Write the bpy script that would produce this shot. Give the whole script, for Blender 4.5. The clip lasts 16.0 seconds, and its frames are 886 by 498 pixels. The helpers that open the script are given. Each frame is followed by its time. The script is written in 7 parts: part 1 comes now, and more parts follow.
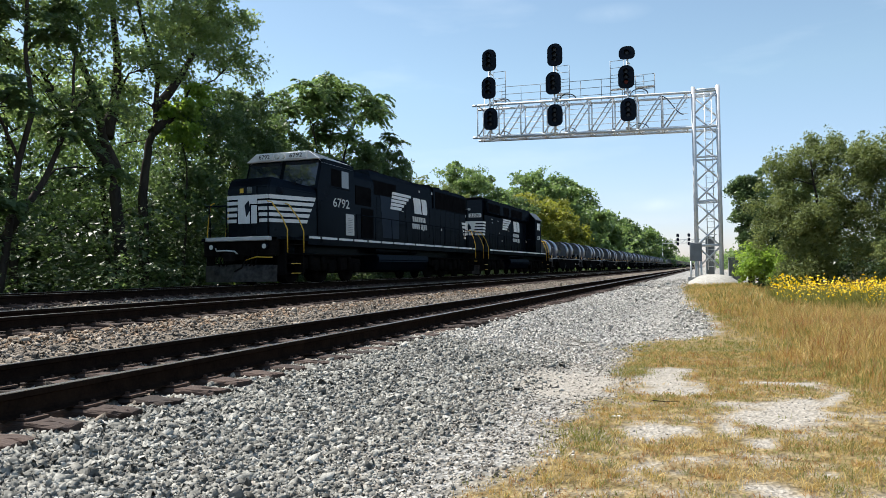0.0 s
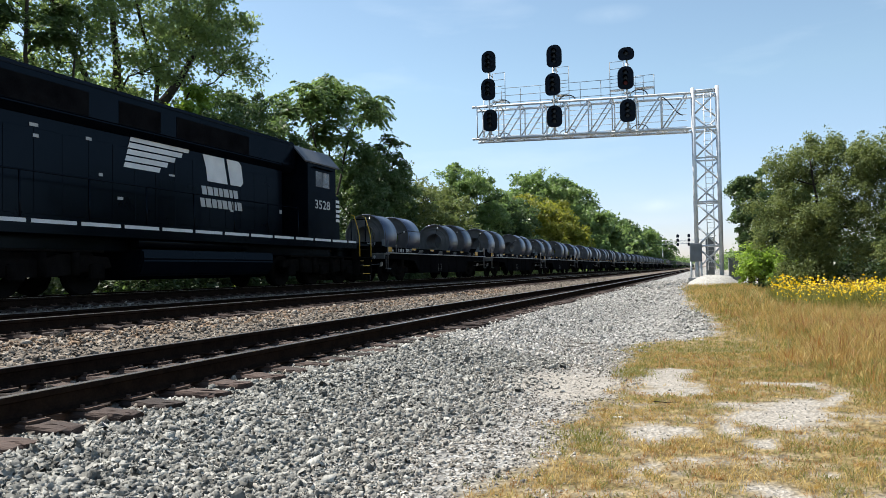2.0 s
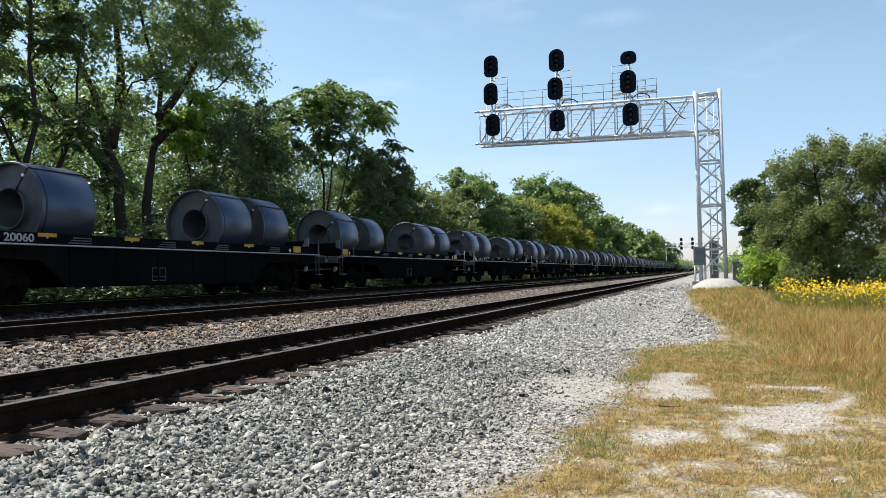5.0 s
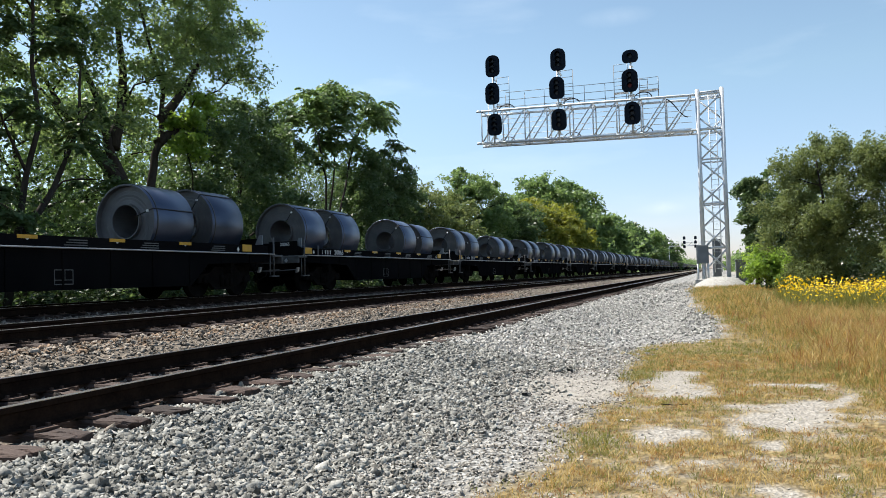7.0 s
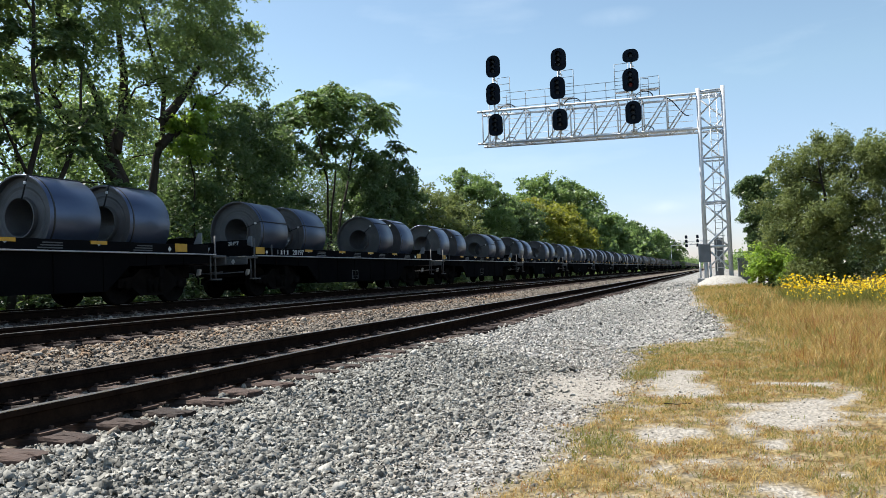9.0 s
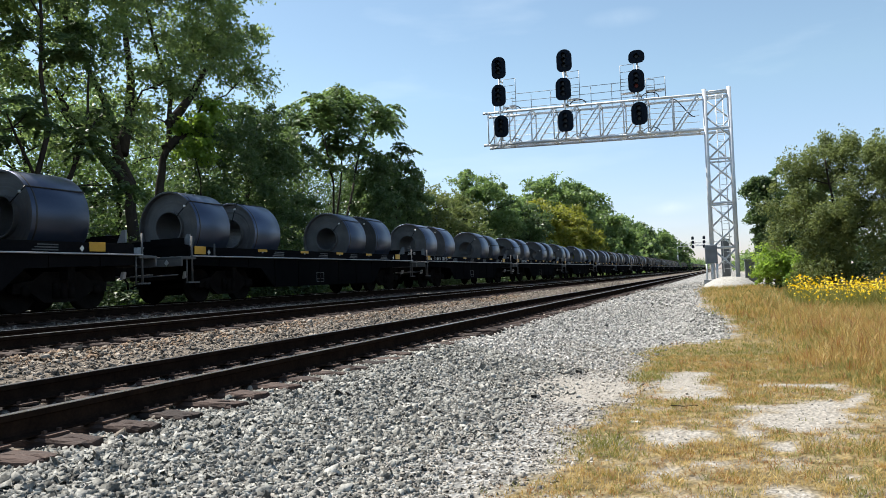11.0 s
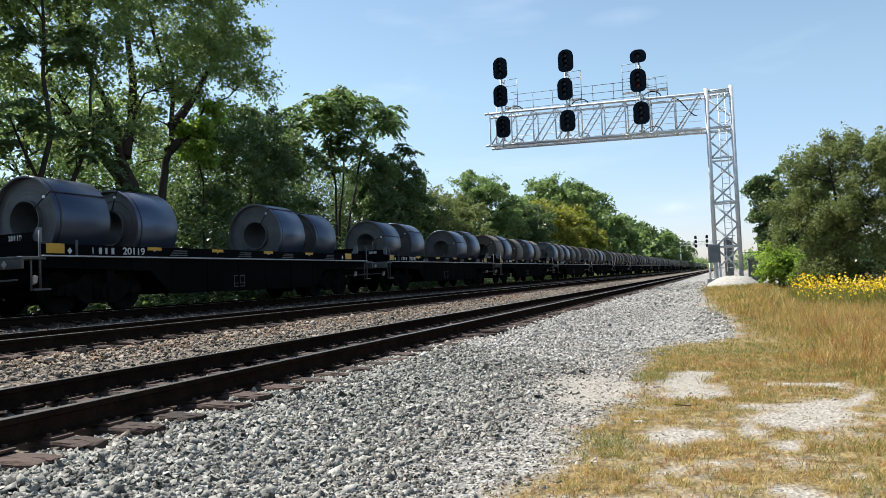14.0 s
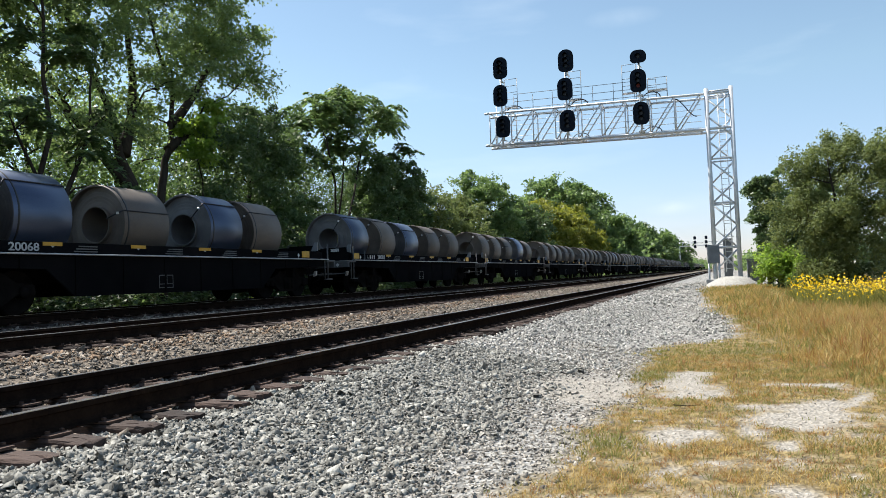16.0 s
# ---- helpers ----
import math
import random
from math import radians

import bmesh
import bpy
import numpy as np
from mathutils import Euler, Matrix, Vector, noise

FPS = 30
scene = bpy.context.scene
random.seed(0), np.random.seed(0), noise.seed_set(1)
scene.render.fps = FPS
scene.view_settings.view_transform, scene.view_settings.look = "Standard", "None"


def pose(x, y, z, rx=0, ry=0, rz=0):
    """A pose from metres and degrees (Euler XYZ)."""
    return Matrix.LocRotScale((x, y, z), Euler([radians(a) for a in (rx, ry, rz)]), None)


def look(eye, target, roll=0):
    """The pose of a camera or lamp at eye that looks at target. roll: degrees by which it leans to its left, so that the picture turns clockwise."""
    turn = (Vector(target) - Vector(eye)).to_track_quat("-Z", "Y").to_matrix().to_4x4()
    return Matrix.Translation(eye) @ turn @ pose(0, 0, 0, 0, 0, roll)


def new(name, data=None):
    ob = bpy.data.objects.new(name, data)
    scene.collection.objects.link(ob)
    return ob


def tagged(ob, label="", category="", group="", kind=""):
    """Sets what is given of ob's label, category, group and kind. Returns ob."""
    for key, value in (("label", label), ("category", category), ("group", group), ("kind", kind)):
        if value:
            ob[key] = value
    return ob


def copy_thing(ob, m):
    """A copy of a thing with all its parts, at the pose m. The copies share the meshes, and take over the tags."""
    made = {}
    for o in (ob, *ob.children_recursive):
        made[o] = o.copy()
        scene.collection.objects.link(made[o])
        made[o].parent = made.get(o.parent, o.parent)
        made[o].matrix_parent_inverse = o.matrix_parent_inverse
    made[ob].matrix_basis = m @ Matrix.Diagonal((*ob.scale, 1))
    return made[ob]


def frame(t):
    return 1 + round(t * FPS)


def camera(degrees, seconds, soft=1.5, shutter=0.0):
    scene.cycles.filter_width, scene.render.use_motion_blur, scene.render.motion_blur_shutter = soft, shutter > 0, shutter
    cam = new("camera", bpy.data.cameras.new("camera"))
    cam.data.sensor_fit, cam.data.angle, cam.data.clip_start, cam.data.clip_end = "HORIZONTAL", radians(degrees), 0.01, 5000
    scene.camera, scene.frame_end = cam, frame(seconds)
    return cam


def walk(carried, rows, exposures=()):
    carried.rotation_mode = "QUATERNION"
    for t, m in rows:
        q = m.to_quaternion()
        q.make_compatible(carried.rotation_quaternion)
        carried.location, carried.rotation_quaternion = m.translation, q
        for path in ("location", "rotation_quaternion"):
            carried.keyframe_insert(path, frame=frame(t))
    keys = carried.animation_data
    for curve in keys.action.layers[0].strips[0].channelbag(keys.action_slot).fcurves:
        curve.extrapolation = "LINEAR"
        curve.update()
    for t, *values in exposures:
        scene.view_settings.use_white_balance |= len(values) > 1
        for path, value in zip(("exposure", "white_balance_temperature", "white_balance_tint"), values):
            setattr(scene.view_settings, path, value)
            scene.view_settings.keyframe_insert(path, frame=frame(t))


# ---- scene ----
cam = camera(62.2, 16.0, soft=0.65)
PATH = [
    (0, (0.003, 0.0, 1.452), (-0.676, 1.88, 1.507), -0.8),
    (0.5, (0.002, 0.002, 1.452), (-0.678, 1.882, 1.514), -0.8),
    (1, (0.007, -0.002, 1.453), (-0.675, 1.877, 1.512), -0.9),
    (1.5, (0.008, -0.029, 1.444), (-0.67, 1.852, 1.505), -1.1),
    (2, (0.001, -0.007, 1.454), (-0.678, 1.873, 1.513), -1.0),
    (2.5, (0.007, -0.007, 1.447), (-0.676, 1.872, 1.504), -1.0),
    (3, (0.01, -0.012, 1.451), (-0.679, 1.864, 1.519), -1.1),
    (3.5, (0.008, -0.011, 1.454), (-0.678, 1.866, 1.529), -1.2),
    (4, (0.0, -0.006, 1.459), (-0.686, 1.871, 1.528), -1.1),
    (6.5, (0.01, -0.012, 1.453), (-0.681, 1.864, 1.53), -1.6),
    (7, (0.013, -0.014, 1.453), (-0.681, 1.86, 1.525), -1.6),
    (7.5, (0.008, -0.011, 1.449), (-0.689, 1.862, 1.518), -1.6),
    (8, (0.006, -0.009, 1.451), (-0.69, 1.865, 1.517), -1.7),
    (8.5, (0.01, -0.011, 1.455), (-0.691, 1.861, 1.522), -1.8),
    (9, (0.014, -0.013, 1.453), (-0.685, 1.86, 1.527), -2.0),
    (11.5, (0.014, -0.013, 1.457), (-0.702, 1.853, 1.537), -2.1),
    (12, (0.018, -0.02, 1.456), (-0.696, 1.846, 1.539), -2.2),
    (12.5, (0.014, -0.017, 1.453), (-0.698, 1.85, 1.536), -2.1),
    (13, (0.018, -0.017, 1.455), (-0.698, 1.848, 1.535), -2.2),
    (13.5, (0.013, -0.014, 1.454), (-0.703, 1.852, 1.536), -2.2),
    (14, (0.015, -0.017, 1.455), (-0.705, 1.847, 1.536), -2.4),
    (14.5, (0.019, -0.019, 1.456), (-0.703, 1.845, 1.537), -2.4),
    (15, (0.018, -0.014, 1.455), (-0.706, 1.849, 1.537), -2.3),
    (15.5, (0.012, -0.013, 1.453), (-0.707, 1.852, 1.535), -2.2),
    (16, (0.012, -0.013, 1.452), (-0.706, 1.851, 1.532), -2.2),
]
walk(cam, [(t, look(eye, target, roll)) for t, eye, target, roll in PATH])

# ---------------------------------------------------------------- light
SUN_DIR = Vector((-0.80, 0.14, 1.25)).normalized()      # towards the sun
sun_elev = math.asin(SUN_DIR.z)
sun_az = math.atan2(SUN_DIR.x, SUN_DIR.y)
world = bpy.data.worlds.new("sky")
scene.world = world
world.use_nodes = True
wn, wl = world.node_tree.nodes, world.node_tree.links
wn.clear()
sky = wn.new("ShaderNodeTexSky")
sky.sky_type, sky.sun_disc = "NISHITA", False
sky.sun_elevation, sky.sun_rotation = sun_elev, sun_az
sky.air_density, sky.dust_density, sky.ozone_density, sky.altitude = 1.0, 0.45, 1.3, 200
# thin high cloud, a veil of noise over the sky
wtc = wn.new("ShaderNodeTexCoord")
wmap = wn.new("ShaderNodeMapping")
wmap.inputs["Scale"].default_value = (1.6, 1.6, 7.0)
wnoise = wn.new("ShaderNodeTexNoise")
wnoise.inputs["Scale"].default_value, wnoise.inputs["Detail"].default_value = 2.2, 6
wramp = wn.new("ShaderNodeMapRange")
wramp.inputs["From Min"].default_value, wramp.inputs["From Max"].default_value = 0.56, 0.85
wramp.inputs["To Max"].default_value = 0.13
wmix = wn.new("ShaderNodeMix")
wmix.data_type = "RGBA"
wmix.inputs["B"].default_value = (9.5, 9.8, 10.5, 1)
wbg = wn.new("ShaderNodeBackground")
wbg.inputs["Strength"].default_value = 0.093
wout = wn.new("ShaderNodeOutputWorld")
wl.new(wtc.outputs["Generated"], wmap.inputs["Vector"])
wl.new(wmap.outputs["Vector"], wnoise.inputs["Vector"])
wl.new(wnoise.outputs["Fac"], wramp.inputs["Value"])
wl.new(sky.outputs["Color"], wmix.inputs["A"])
# two faint small clouds down the line
wveil = wramp.outputs["Result"]
wpuff = wn.new("ShaderNodeTexNoise")
wpuff.inputs["Scale"].default_value, wpuff.inputs["Detail"].default_value = 38, 4
wl.new(wtc.outputs["Generated"], wpuff.inputs["Vector"])
for way, wide, high, most in (((-0.060, 0.995, 0.080), 0.030, 0.009, 0.22), ((-0.107, 0.941, 0.321), 0.040, 0.010, 0.11)):
    wm2, wl2, wr2, wx2, wa2 = (wn.new(k) for k in ("ShaderNodeMapping", "ShaderNodeVectorMath", "ShaderNodeMapRange", "ShaderNodeMath", "ShaderNodeMath"))
    scl = (1 / wide, 1 / wide, 1 / high)
    wm2.inputs["Scale"].default_value = scl
    wm2.inputs["Location"].default_value = [-c * k for c, k in zip(Vector(way).normalized(), scl)]
    wl2.operation, wx2.operation, wa2.operation = "LENGTH", "MULTIPLY", "MAXIMUM"
    wr2.inputs["From Min"].default_value, wr2.inputs["From Max"].default_value = 1.3, 0.2
    wr2.inputs["To Max"].default_value = most
    wl.new(wtc.outputs["Generated"], wm2.inputs["Vector"])
    wl.new(wm2.outputs["Vector"], wl2.inputs[0])
    wl.new(wl2.outputs["Value"], wr2.inputs["Value"])
    wl.new(wr2.outputs["Result"], wx2.inputs[0])
    wl.new(wpuff.outputs["Fac"], wx2.inputs[1])
    wl.new(wx2.outputs["Value"], wa2.inputs[0])
    wl.new(wveil, wa2.inputs[1])
    wveil = wa2.outputs["Value"]
wl.new(wveil, wmix.inputs["Factor"])
wtint = wn.new("ShaderNodeMix")
wtint.data_type, wtint.blend_type = "RGBA", "MULTIPLY"
wtint.inputs["Factor"].default_value = 1.0
wsep, wup = wn.new("ShaderNodeSeparateXYZ"), wn.new("ShaderNodeMapRange")
wup.inputs["From Max"].default_value = 0.24
wgrad = wn.new("ShaderNodeMix")
wgrad.data_type = "RGBA"
wgrad.inputs["A"].default_value, wgrad.inputs["B"].default_value = (0.82, 0.80, 1.03, 1), (1.17, 1.17, 1.05, 1)
wl.new(wtc.outputs["Generated"], wsep.inputs["Vector"])
wl.new(wsep.outputs["Z"], wup.inputs["Value"])
wl.new(wup.outputs["Result"], wgrad.inputs["Factor"])
wl.new(wgrad.outputs["Result"], wtint.inputs["B"])
wl.new(wmix.outputs["Result"], wtint.inputs["A"])
wl.new(wtint.outputs["Result"], wbg.inputs["Color"])
wl.new(wbg.outputs["Background"], wout.inputs["Surface"])
sun = new("sun", bpy.data.lights.new("sun", "SUN"))
sun.data.energy, sun.data.angle, sun.data.color = 4.95, radians(0.53), (1.0, 0.955, 0.88)
sun.matrix_world = look(SUN_DIR * 60, (0, 0, 0))
scene.view_settings.exposure = 0.80


# ---------------------------------------------------------------- materials
def surf(name, c1, c2, scale=3.0, rough=0.7, metal=0.0, bump=0.2, bscale=40.0, fine=0.35, rand="", spread=0.25, rvar=0.15, stretch=(1, 1, 1), spec=0.5, sheen=None):
    """A surface of two colours mixed by large stains and fine grain, with relief. rand: 'object' or 'island' varies the value.
    sheen: a dull, dirty paint instead, with that small even share of gloss."""
    m = bpy.data.materials.new(name)
    m.use_nodes = True
    n, l = m.node_tree.nodes, m.node_tree.links
    b = n["Principled BSDF"]
    tc, mp = n.new("ShaderNodeTexCoord"), n.new("ShaderNodeMapping")
    mp.inputs["Scale"].default_value = stretch
    l.new(tc.outputs["Object"], mp.inputs["Vector"])
    big, small = n.new("ShaderNodeTexNoise"), n.new("ShaderNodeTexNoise")
    big.inputs["Scale"].default_value, big.inputs["Detail"].default_value = scale, 5
    small.inputs["Scale"].default_value, small.inputs["Detail"].default_value = bscale, 4
    for t in (big, small):
        l.new(mp.outputs["Vector"], t.inputs["Vector"])
    mix = n.new("ShaderNodeMix")
    mix.data_type = "FLOAT"
    mix.inputs["Factor"].default_value = fine
    l.new(big.outputs["Fac"], mix.inputs["A"])
    l.new(small.outputs["Fac"], mix.inputs["B"])
    ramp = n.new("ShaderNodeMapRange")
    ramp.inputs["From Min"].default_value, ramp.inputs["From Max"].default_value = 0.32, 0.68
    l.new(mix.outputs["Result"], ramp.inputs["Value"])
    col = n.new("ShaderNodeMix")
    col.data_type = "RGBA"
    col.inputs["A"].default_value, col.inputs["B"].default_value = (*c1, 1), (*c2, 1)
    l.new(ramp.outputs["Result"], col.inputs["Factor"])
    out = col.outputs["Result"]
    if rand:
        src = n.new("ShaderNodeObjectInfo").outputs["Random"] if rand == "object" else n.new("ShaderNodeNewGeometry").outputs["Random Per Island"]
        rr = n.new("ShaderNodeMapRange")
        rr.inputs["To Min"].default_value, rr.inputs["To Max"].default_value = 1 - spread, 1 + spread
        l.new(src, rr.inputs["Value"])
        hsv = n.new("ShaderNodeHueSaturation")
        l.new(out, hsv.inputs["Color"])
        l.new(rr.outputs["Result"], hsv.inputs["Value"])
        out = hsv.outputs["Color"]
    l.new(out, b.inputs["Base Color"])
    rg = n.new("ShaderNodeMapRange")
    rg.inputs["To Min"].default_value, rg.inputs["To Max"].default_value = max(0.03, rough - rvar), min(1, rough + rvar)
    l.new(mix.outputs["Result"], rg.inputs["Value"])
    l.new(rg.outputs["Result"], b.inputs["Roughness"])
    b.inputs["Metallic"].default_value = metal
    b.inputs["Specular IOR Level"].default_value = spec
    if bump:
        bp = n.new("ShaderNodeBump")
        bp.inputs["Strength"].default_value, bp.inputs["Distance"].default_value = bump, 0.02
        l.new(small.outputs["Fac"], bp.inputs["Height"])
        l.new(bp.outputs["Normal"], b.inputs["Normal"])
    if sheen is not None:
        df, gl, mx = n.new("ShaderNodeBsdfDiffuse"), n.new("ShaderNodeBsdfAnisotropic"), n.new("ShaderNodeMixShader")
        l.new(out, df.inputs["Color"])
        l.new(rg.outputs["Result"], gl.inputs["Roughness"])
        # gloss tinted blue, which paints the sky's reflection into it
        gl.inputs["Color"].default_value = (0.62, 0.80, 1.0, 1)
        mx.inputs["Fac"].default_value = sheen
        l.new(df.outputs["BSDF"], mx.inputs[1])
        l.new(gl.outputs["BSDF"], mx.inputs[2])
        l.new(mx.outputs["Shader"], n["Material Output"].inputs["Surface"])
    return m


def leafy(name, c1, c2, through_light=0.35, rough=0.55, patch=0.9):
    """Foliage: two greens that vary from leaf to leaf, with light passing through."""
    m = bpy.data.materials.new(name)
    m.use_nodes = True
    n, l = m.node_tree.nodes, m.node_tree.links
    b, out = n["Principled BSDF"], n["Material Output"]
    geo, tc, big = n.new("ShaderNodeNewGeometry"), n.new("ShaderNodeTexCoord"), n.new("ShaderNodeTexNoise")
    big.inputs["Scale"].default_value, big.inputs["Detail"].default_value = patch, 3
    l.new(tc.outputs["Object"], big.inputs["Vector"])
    add = n.new("ShaderNodeMix")
    add.data_type = "FLOAT"
    add.inputs["Factor"].default_value = 0.5
    l.new(geo.outputs["Random Per Island"], add.inputs["A"])
    l.new(big.outputs["Fac"], add.inputs["B"])
    col = n.new("ShaderNodeMix")
    col.data_type = "RGBA"
    col.inputs["A"].default_value, col.inputs["B"].default_value = (*c1, 1), (*c2, 1)
    l.new(add.outputs["Result"], col.inputs["Factor"])
    l.new(col.outputs["Result"], b.inputs["Base Color"])
    b.inputs["Roughness"].default_value = rough
    b.inputs["Specular IOR Level"].default_value = 0.5
    tr, ms = n.new("ShaderNodeBsdfTranslucent"), n.new("ShaderNodeMixShader")
    bright = n.new("ShaderNodeHueSaturation")
    bright.inputs["Value"].default_value, bright.inputs["Saturation"].default_value, bright.inputs["Hue"].default_value = 1.5, 1.1, 0.485
    l.new(col.outputs["Result"], bright.inputs["Color"])
    l.new(bright.outputs["Color"], tr.inputs["Color"])
    ms.inputs["Fac"].default_value = through_light
    l.new(b.outputs["BSDF"], ms.inputs[1])
    l.new(tr.outputs["BSDF"], ms.inputs[2])
    l.new(ms.outputs["Shader"], out.inputs["Surface"])
    return m


M = {}
M["black"] = surf("black_paint", (0.0014, 0.0022, 0.0040), (0.0036, 0.0052, 0.0088), 1.2, 0.18, 0, 0.08, 2.5, rvar=0.12, sheen=0.012)
M["under"] = surf("dirty_running_gear", (0.004, 0.0036, 0.0034), (0.015, 0.013, 0.012), 3, 0.9, 0, 0.3, 40, sheen=0.0)
M["plow"] = surf("scuffed_plow_steel", (0.003, 0.003, 0.003), (0.075, 0.068, 0.062), 1.3, 0.6, 0.2, 0.3, 7, fine=0.6, spec=0.2)
M["white"] = surf("white_paint", (0.60, 0.60, 0.60), (0.82, 0.82, 0.81), 2, 0.5, 0, 0.03, 50)
M["grey_panel"] = surf("grey_panel_paint", (0.42, 0.42, 0.41), (0.55, 0.55, 0.54), 2, 0.5, 0, 0.03, 50)
M["yellow"] = surf("yellow_paint", (0.55, 0.33, 0.02), (0.75, 0.47, 0.04), 3, 0.5, 0, 0.05, 60)
M["roof_paint"] = surf("worn_roof_paint", (0.060, 0.066, 0.078), (0.125, 0.132, 0.148), 3, 0.55, 0.1, 0.05, 40)
M["marker"] = surf("orange_yellow_reflector", (0.42, 0.22, 0.012), (0.62, 0.33, 0.02), 4, 0.45, 0, 0.04, 60, fine=0.5)
M["glass"] = surf("tinted_window", (0.012, 0.017, 0.025), (0.02, 0.027, 0.040), 1, 0.05, 0, 0, rvar=0.02, spec=1.0)
M["grille"] = surf("black_grille", (0.004, 0.004, 0.005), (0.012, 0.012, 0.013), 3, 0.8, 0, 0.4, 25, sheen=0.0)
M["lamp"] = surf("headlight_glass", (0.55, 0.55, 0.52), (0.8, 0.8, 0.78), 8, 0.15, 0.2, 0.02, 90)
M["blue_door"] = surf("dull_blue_panel", (0.0017, 0.0033, 0.0099), (0.0033, 0.0060, 0.0165), 1.5, 0.35, 0, 0.05, 30, sheen=0.03)
M["steel"] = surf("coil_steel", (0.050, 0.068, 0.112), (0.110, 0.134, 0.195), 1.2, 0.36, 0.62, 0.03, 90, fine=0.2, rand="object", spread=0.28, stretch=(1, 0.3, 1))
M["steel_face"] = surf("coil_edge_steel", (0.075, 0.075, 0.080), (0.15, 0.148, 0.148), 2.2, 0.55, 0.35, 0.12, 60, rand="object", spread=0.2)
M["rusty"] = surf("rusty_coil_steel", (0.079, 0.065, 0.054), (0.172, 0.141, 0.115), 1.6, 0.6, 0.25, 0.06, 80, rand="object", spread=0.25, stretch=(1, 0.4, 1))
M["strap"] = surf("steel_strap", (0.010, 0.010, 0.012), (0.03, 0.03, 0.032), 6, 0.5, 0.3, 0)
M["clip"] = surf("strap_clip", (0.55, 0.55, 0.56), (0.75, 0.75, 0.75), 9, 0.35, 0.6, 0)
M["car"] = surf("car_black_paint", (0.0028, 0.0028, 0.0034), (0.0095, 0.0088, 0.0088), 1.0, 0.6, 0, 0.1, 30, rand="object", spread=0.2, sheen=0.002)
M["stencil"] = surf("faded_white_stencil", (0.30, 0.30, 0.30), (0.58, 0.58, 0.57), 6, 0.7, 0, 0.03, 60)
# light colour of the ledge stands in for light on its upper face
M["edge"] = surf("lit_edge_steel", (0.30, 0.30, 0.31), (0.52, 0.52, 0.53), 1.5, 0.5, 0.2, 0.05, 30)
M["car_grey"] = surf("weathered_grey_plate", (0.040, 0.041, 0.042), (0.120, 0.120, 0.118), 2, 0.6, 0.1, 0.1, 30)
M["rail_side"] = surf("rusty_rail", (0.010, 0.007, 0.006), (0.028, 0.018, 0.013), 5, 0.85, 0.0, 0.15, 40, sheen=0.0)
M["rail_top"] = surf("polished_rail_head", (0.28, 0.27, 0.27), (0.42, 0.41, 0.41), 2, 0.3, 0.9, 0.02, 40, stretch=(6, 0.3, 1))
M["tie"] = surf("weathered_tie_wood", (0.022, 0.014, 0.011), (0.082, 0.052, 0.041), 4, 0.95, 0, 0.6, 30, rand="object", spread=0.5, stretch=(0.4, 6, 4))
M["plate"] = surf("tie_plate_iron", (0.05, 0.028, 0.02), (0.11, 0.065, 0.045), 8, 0.8, 0.3, 0.1, 60)
M["stone"] = surf("crushed_limestone", (0.080, 0.078, 0.070), (0.375, 0.367, 0.333), 10, 0.9, 0, 0.4, 45, rand="island", spread=0.58, spec=0.2)
M["stone_rust"] = surf("rust_stained_stone", (0.085, 0.058, 0.040), (0.30, 0.215, 0.150), 10, 0.9, 0, 0.4, 45, rand="island", spread=0.6, spec=0.1)
M["stone_road"] = surf("pale_crushed_limestone", (0.135, 0.131, 0.121), (0.485, 0.470, 0.435), 10, 0.9, 0, 0.4, 45, rand="island", spread=0.5, spec=0.15)
M["stone_tan"] = surf("stained_limestone", (0.085, 0.070, 0.056), (0.32, 0.28, 0.235), 10, 0.9, 0, 0.4, 45, rand="island", spread=0.6, spec=0.15)
M["stone_dirt"] = surf("dusty_crushed_stone", (0.12, 0.106, 0.088), (0.42, 0.39, 0.345), 10, 0.92, 0, 0.4, 45, rand="island", spread=0.55, spec=0.12)
M["fine_stone"] = surf("fine_pale_gravel", (0.21, 0.19, 0.162), (0.42, 0.39, 0.345), 6, 0.95, 0, 0.2, 60, rand="island", spread=0.35, spec=0.15)
M["galv"] = surf("galvanised_steel", (0.58, 0.60, 0.62), (0.78, 0.79, 0.80), 3, 0.48, 0.18, 0.05, 40)
M["signal"] = surf("signal_black", (0.007, 0.009, 0.014), (0.015, 0.019, 0.028), 4, 0.6, 0, 0.03, 40, sheen=0.008)
M["lens"] = surf("dark_lens", (0.003, 0.003, 0.004), (0.009, 0.009, 0.010), 4, 0.35, 0, 0)
M["concrete"] = surf("pale_concrete", (0.36, 0.345, 0.32), (0.56, 0.545, 0.52), 6, 0.9, 0, 0.4, 25)
M["cabinet"] = surf("cabinet_grey_and_rail_shade", (0.13, 0.145, 0.16), (0.21, 0.23, 0.25), 3, 0.5, 0.1, 0.05, 40)
M["bark"] = surf("tree_bark", (0.020, 0.016, 0.013), (0.065, 0.053, 0.043), 4, 0.95, 0, 0.9, 14, stretch=(1, 1, 0.25), spec=0.15)
M["leaf_dark"] = leafy("leaf_dark_green", (0.050, 0.092, 0.034), (0.125, 0.185, 0.070), 0.44, 0.45)
# darker, less translucent green: the undergrowth's shade is put into its colour
M["leaf_shaded"] = leafy("leaf_shaded_green", (0.025, 0.050, 0.018), (0.066, 0.104, 0.037), 0.28, 0.42)
M["leaf_mid"] = leafy("leaf_mid_green", (0.088, 0.152, 0.052), (0.200, 0.282, 0.108), 0.54, 0.40)
M["leaf_poplar"] = leafy("leaf_poplar_green", (0.095, 0.150, 0.055), (0.235, 0.310, 0.120), 0.60, 0.36)
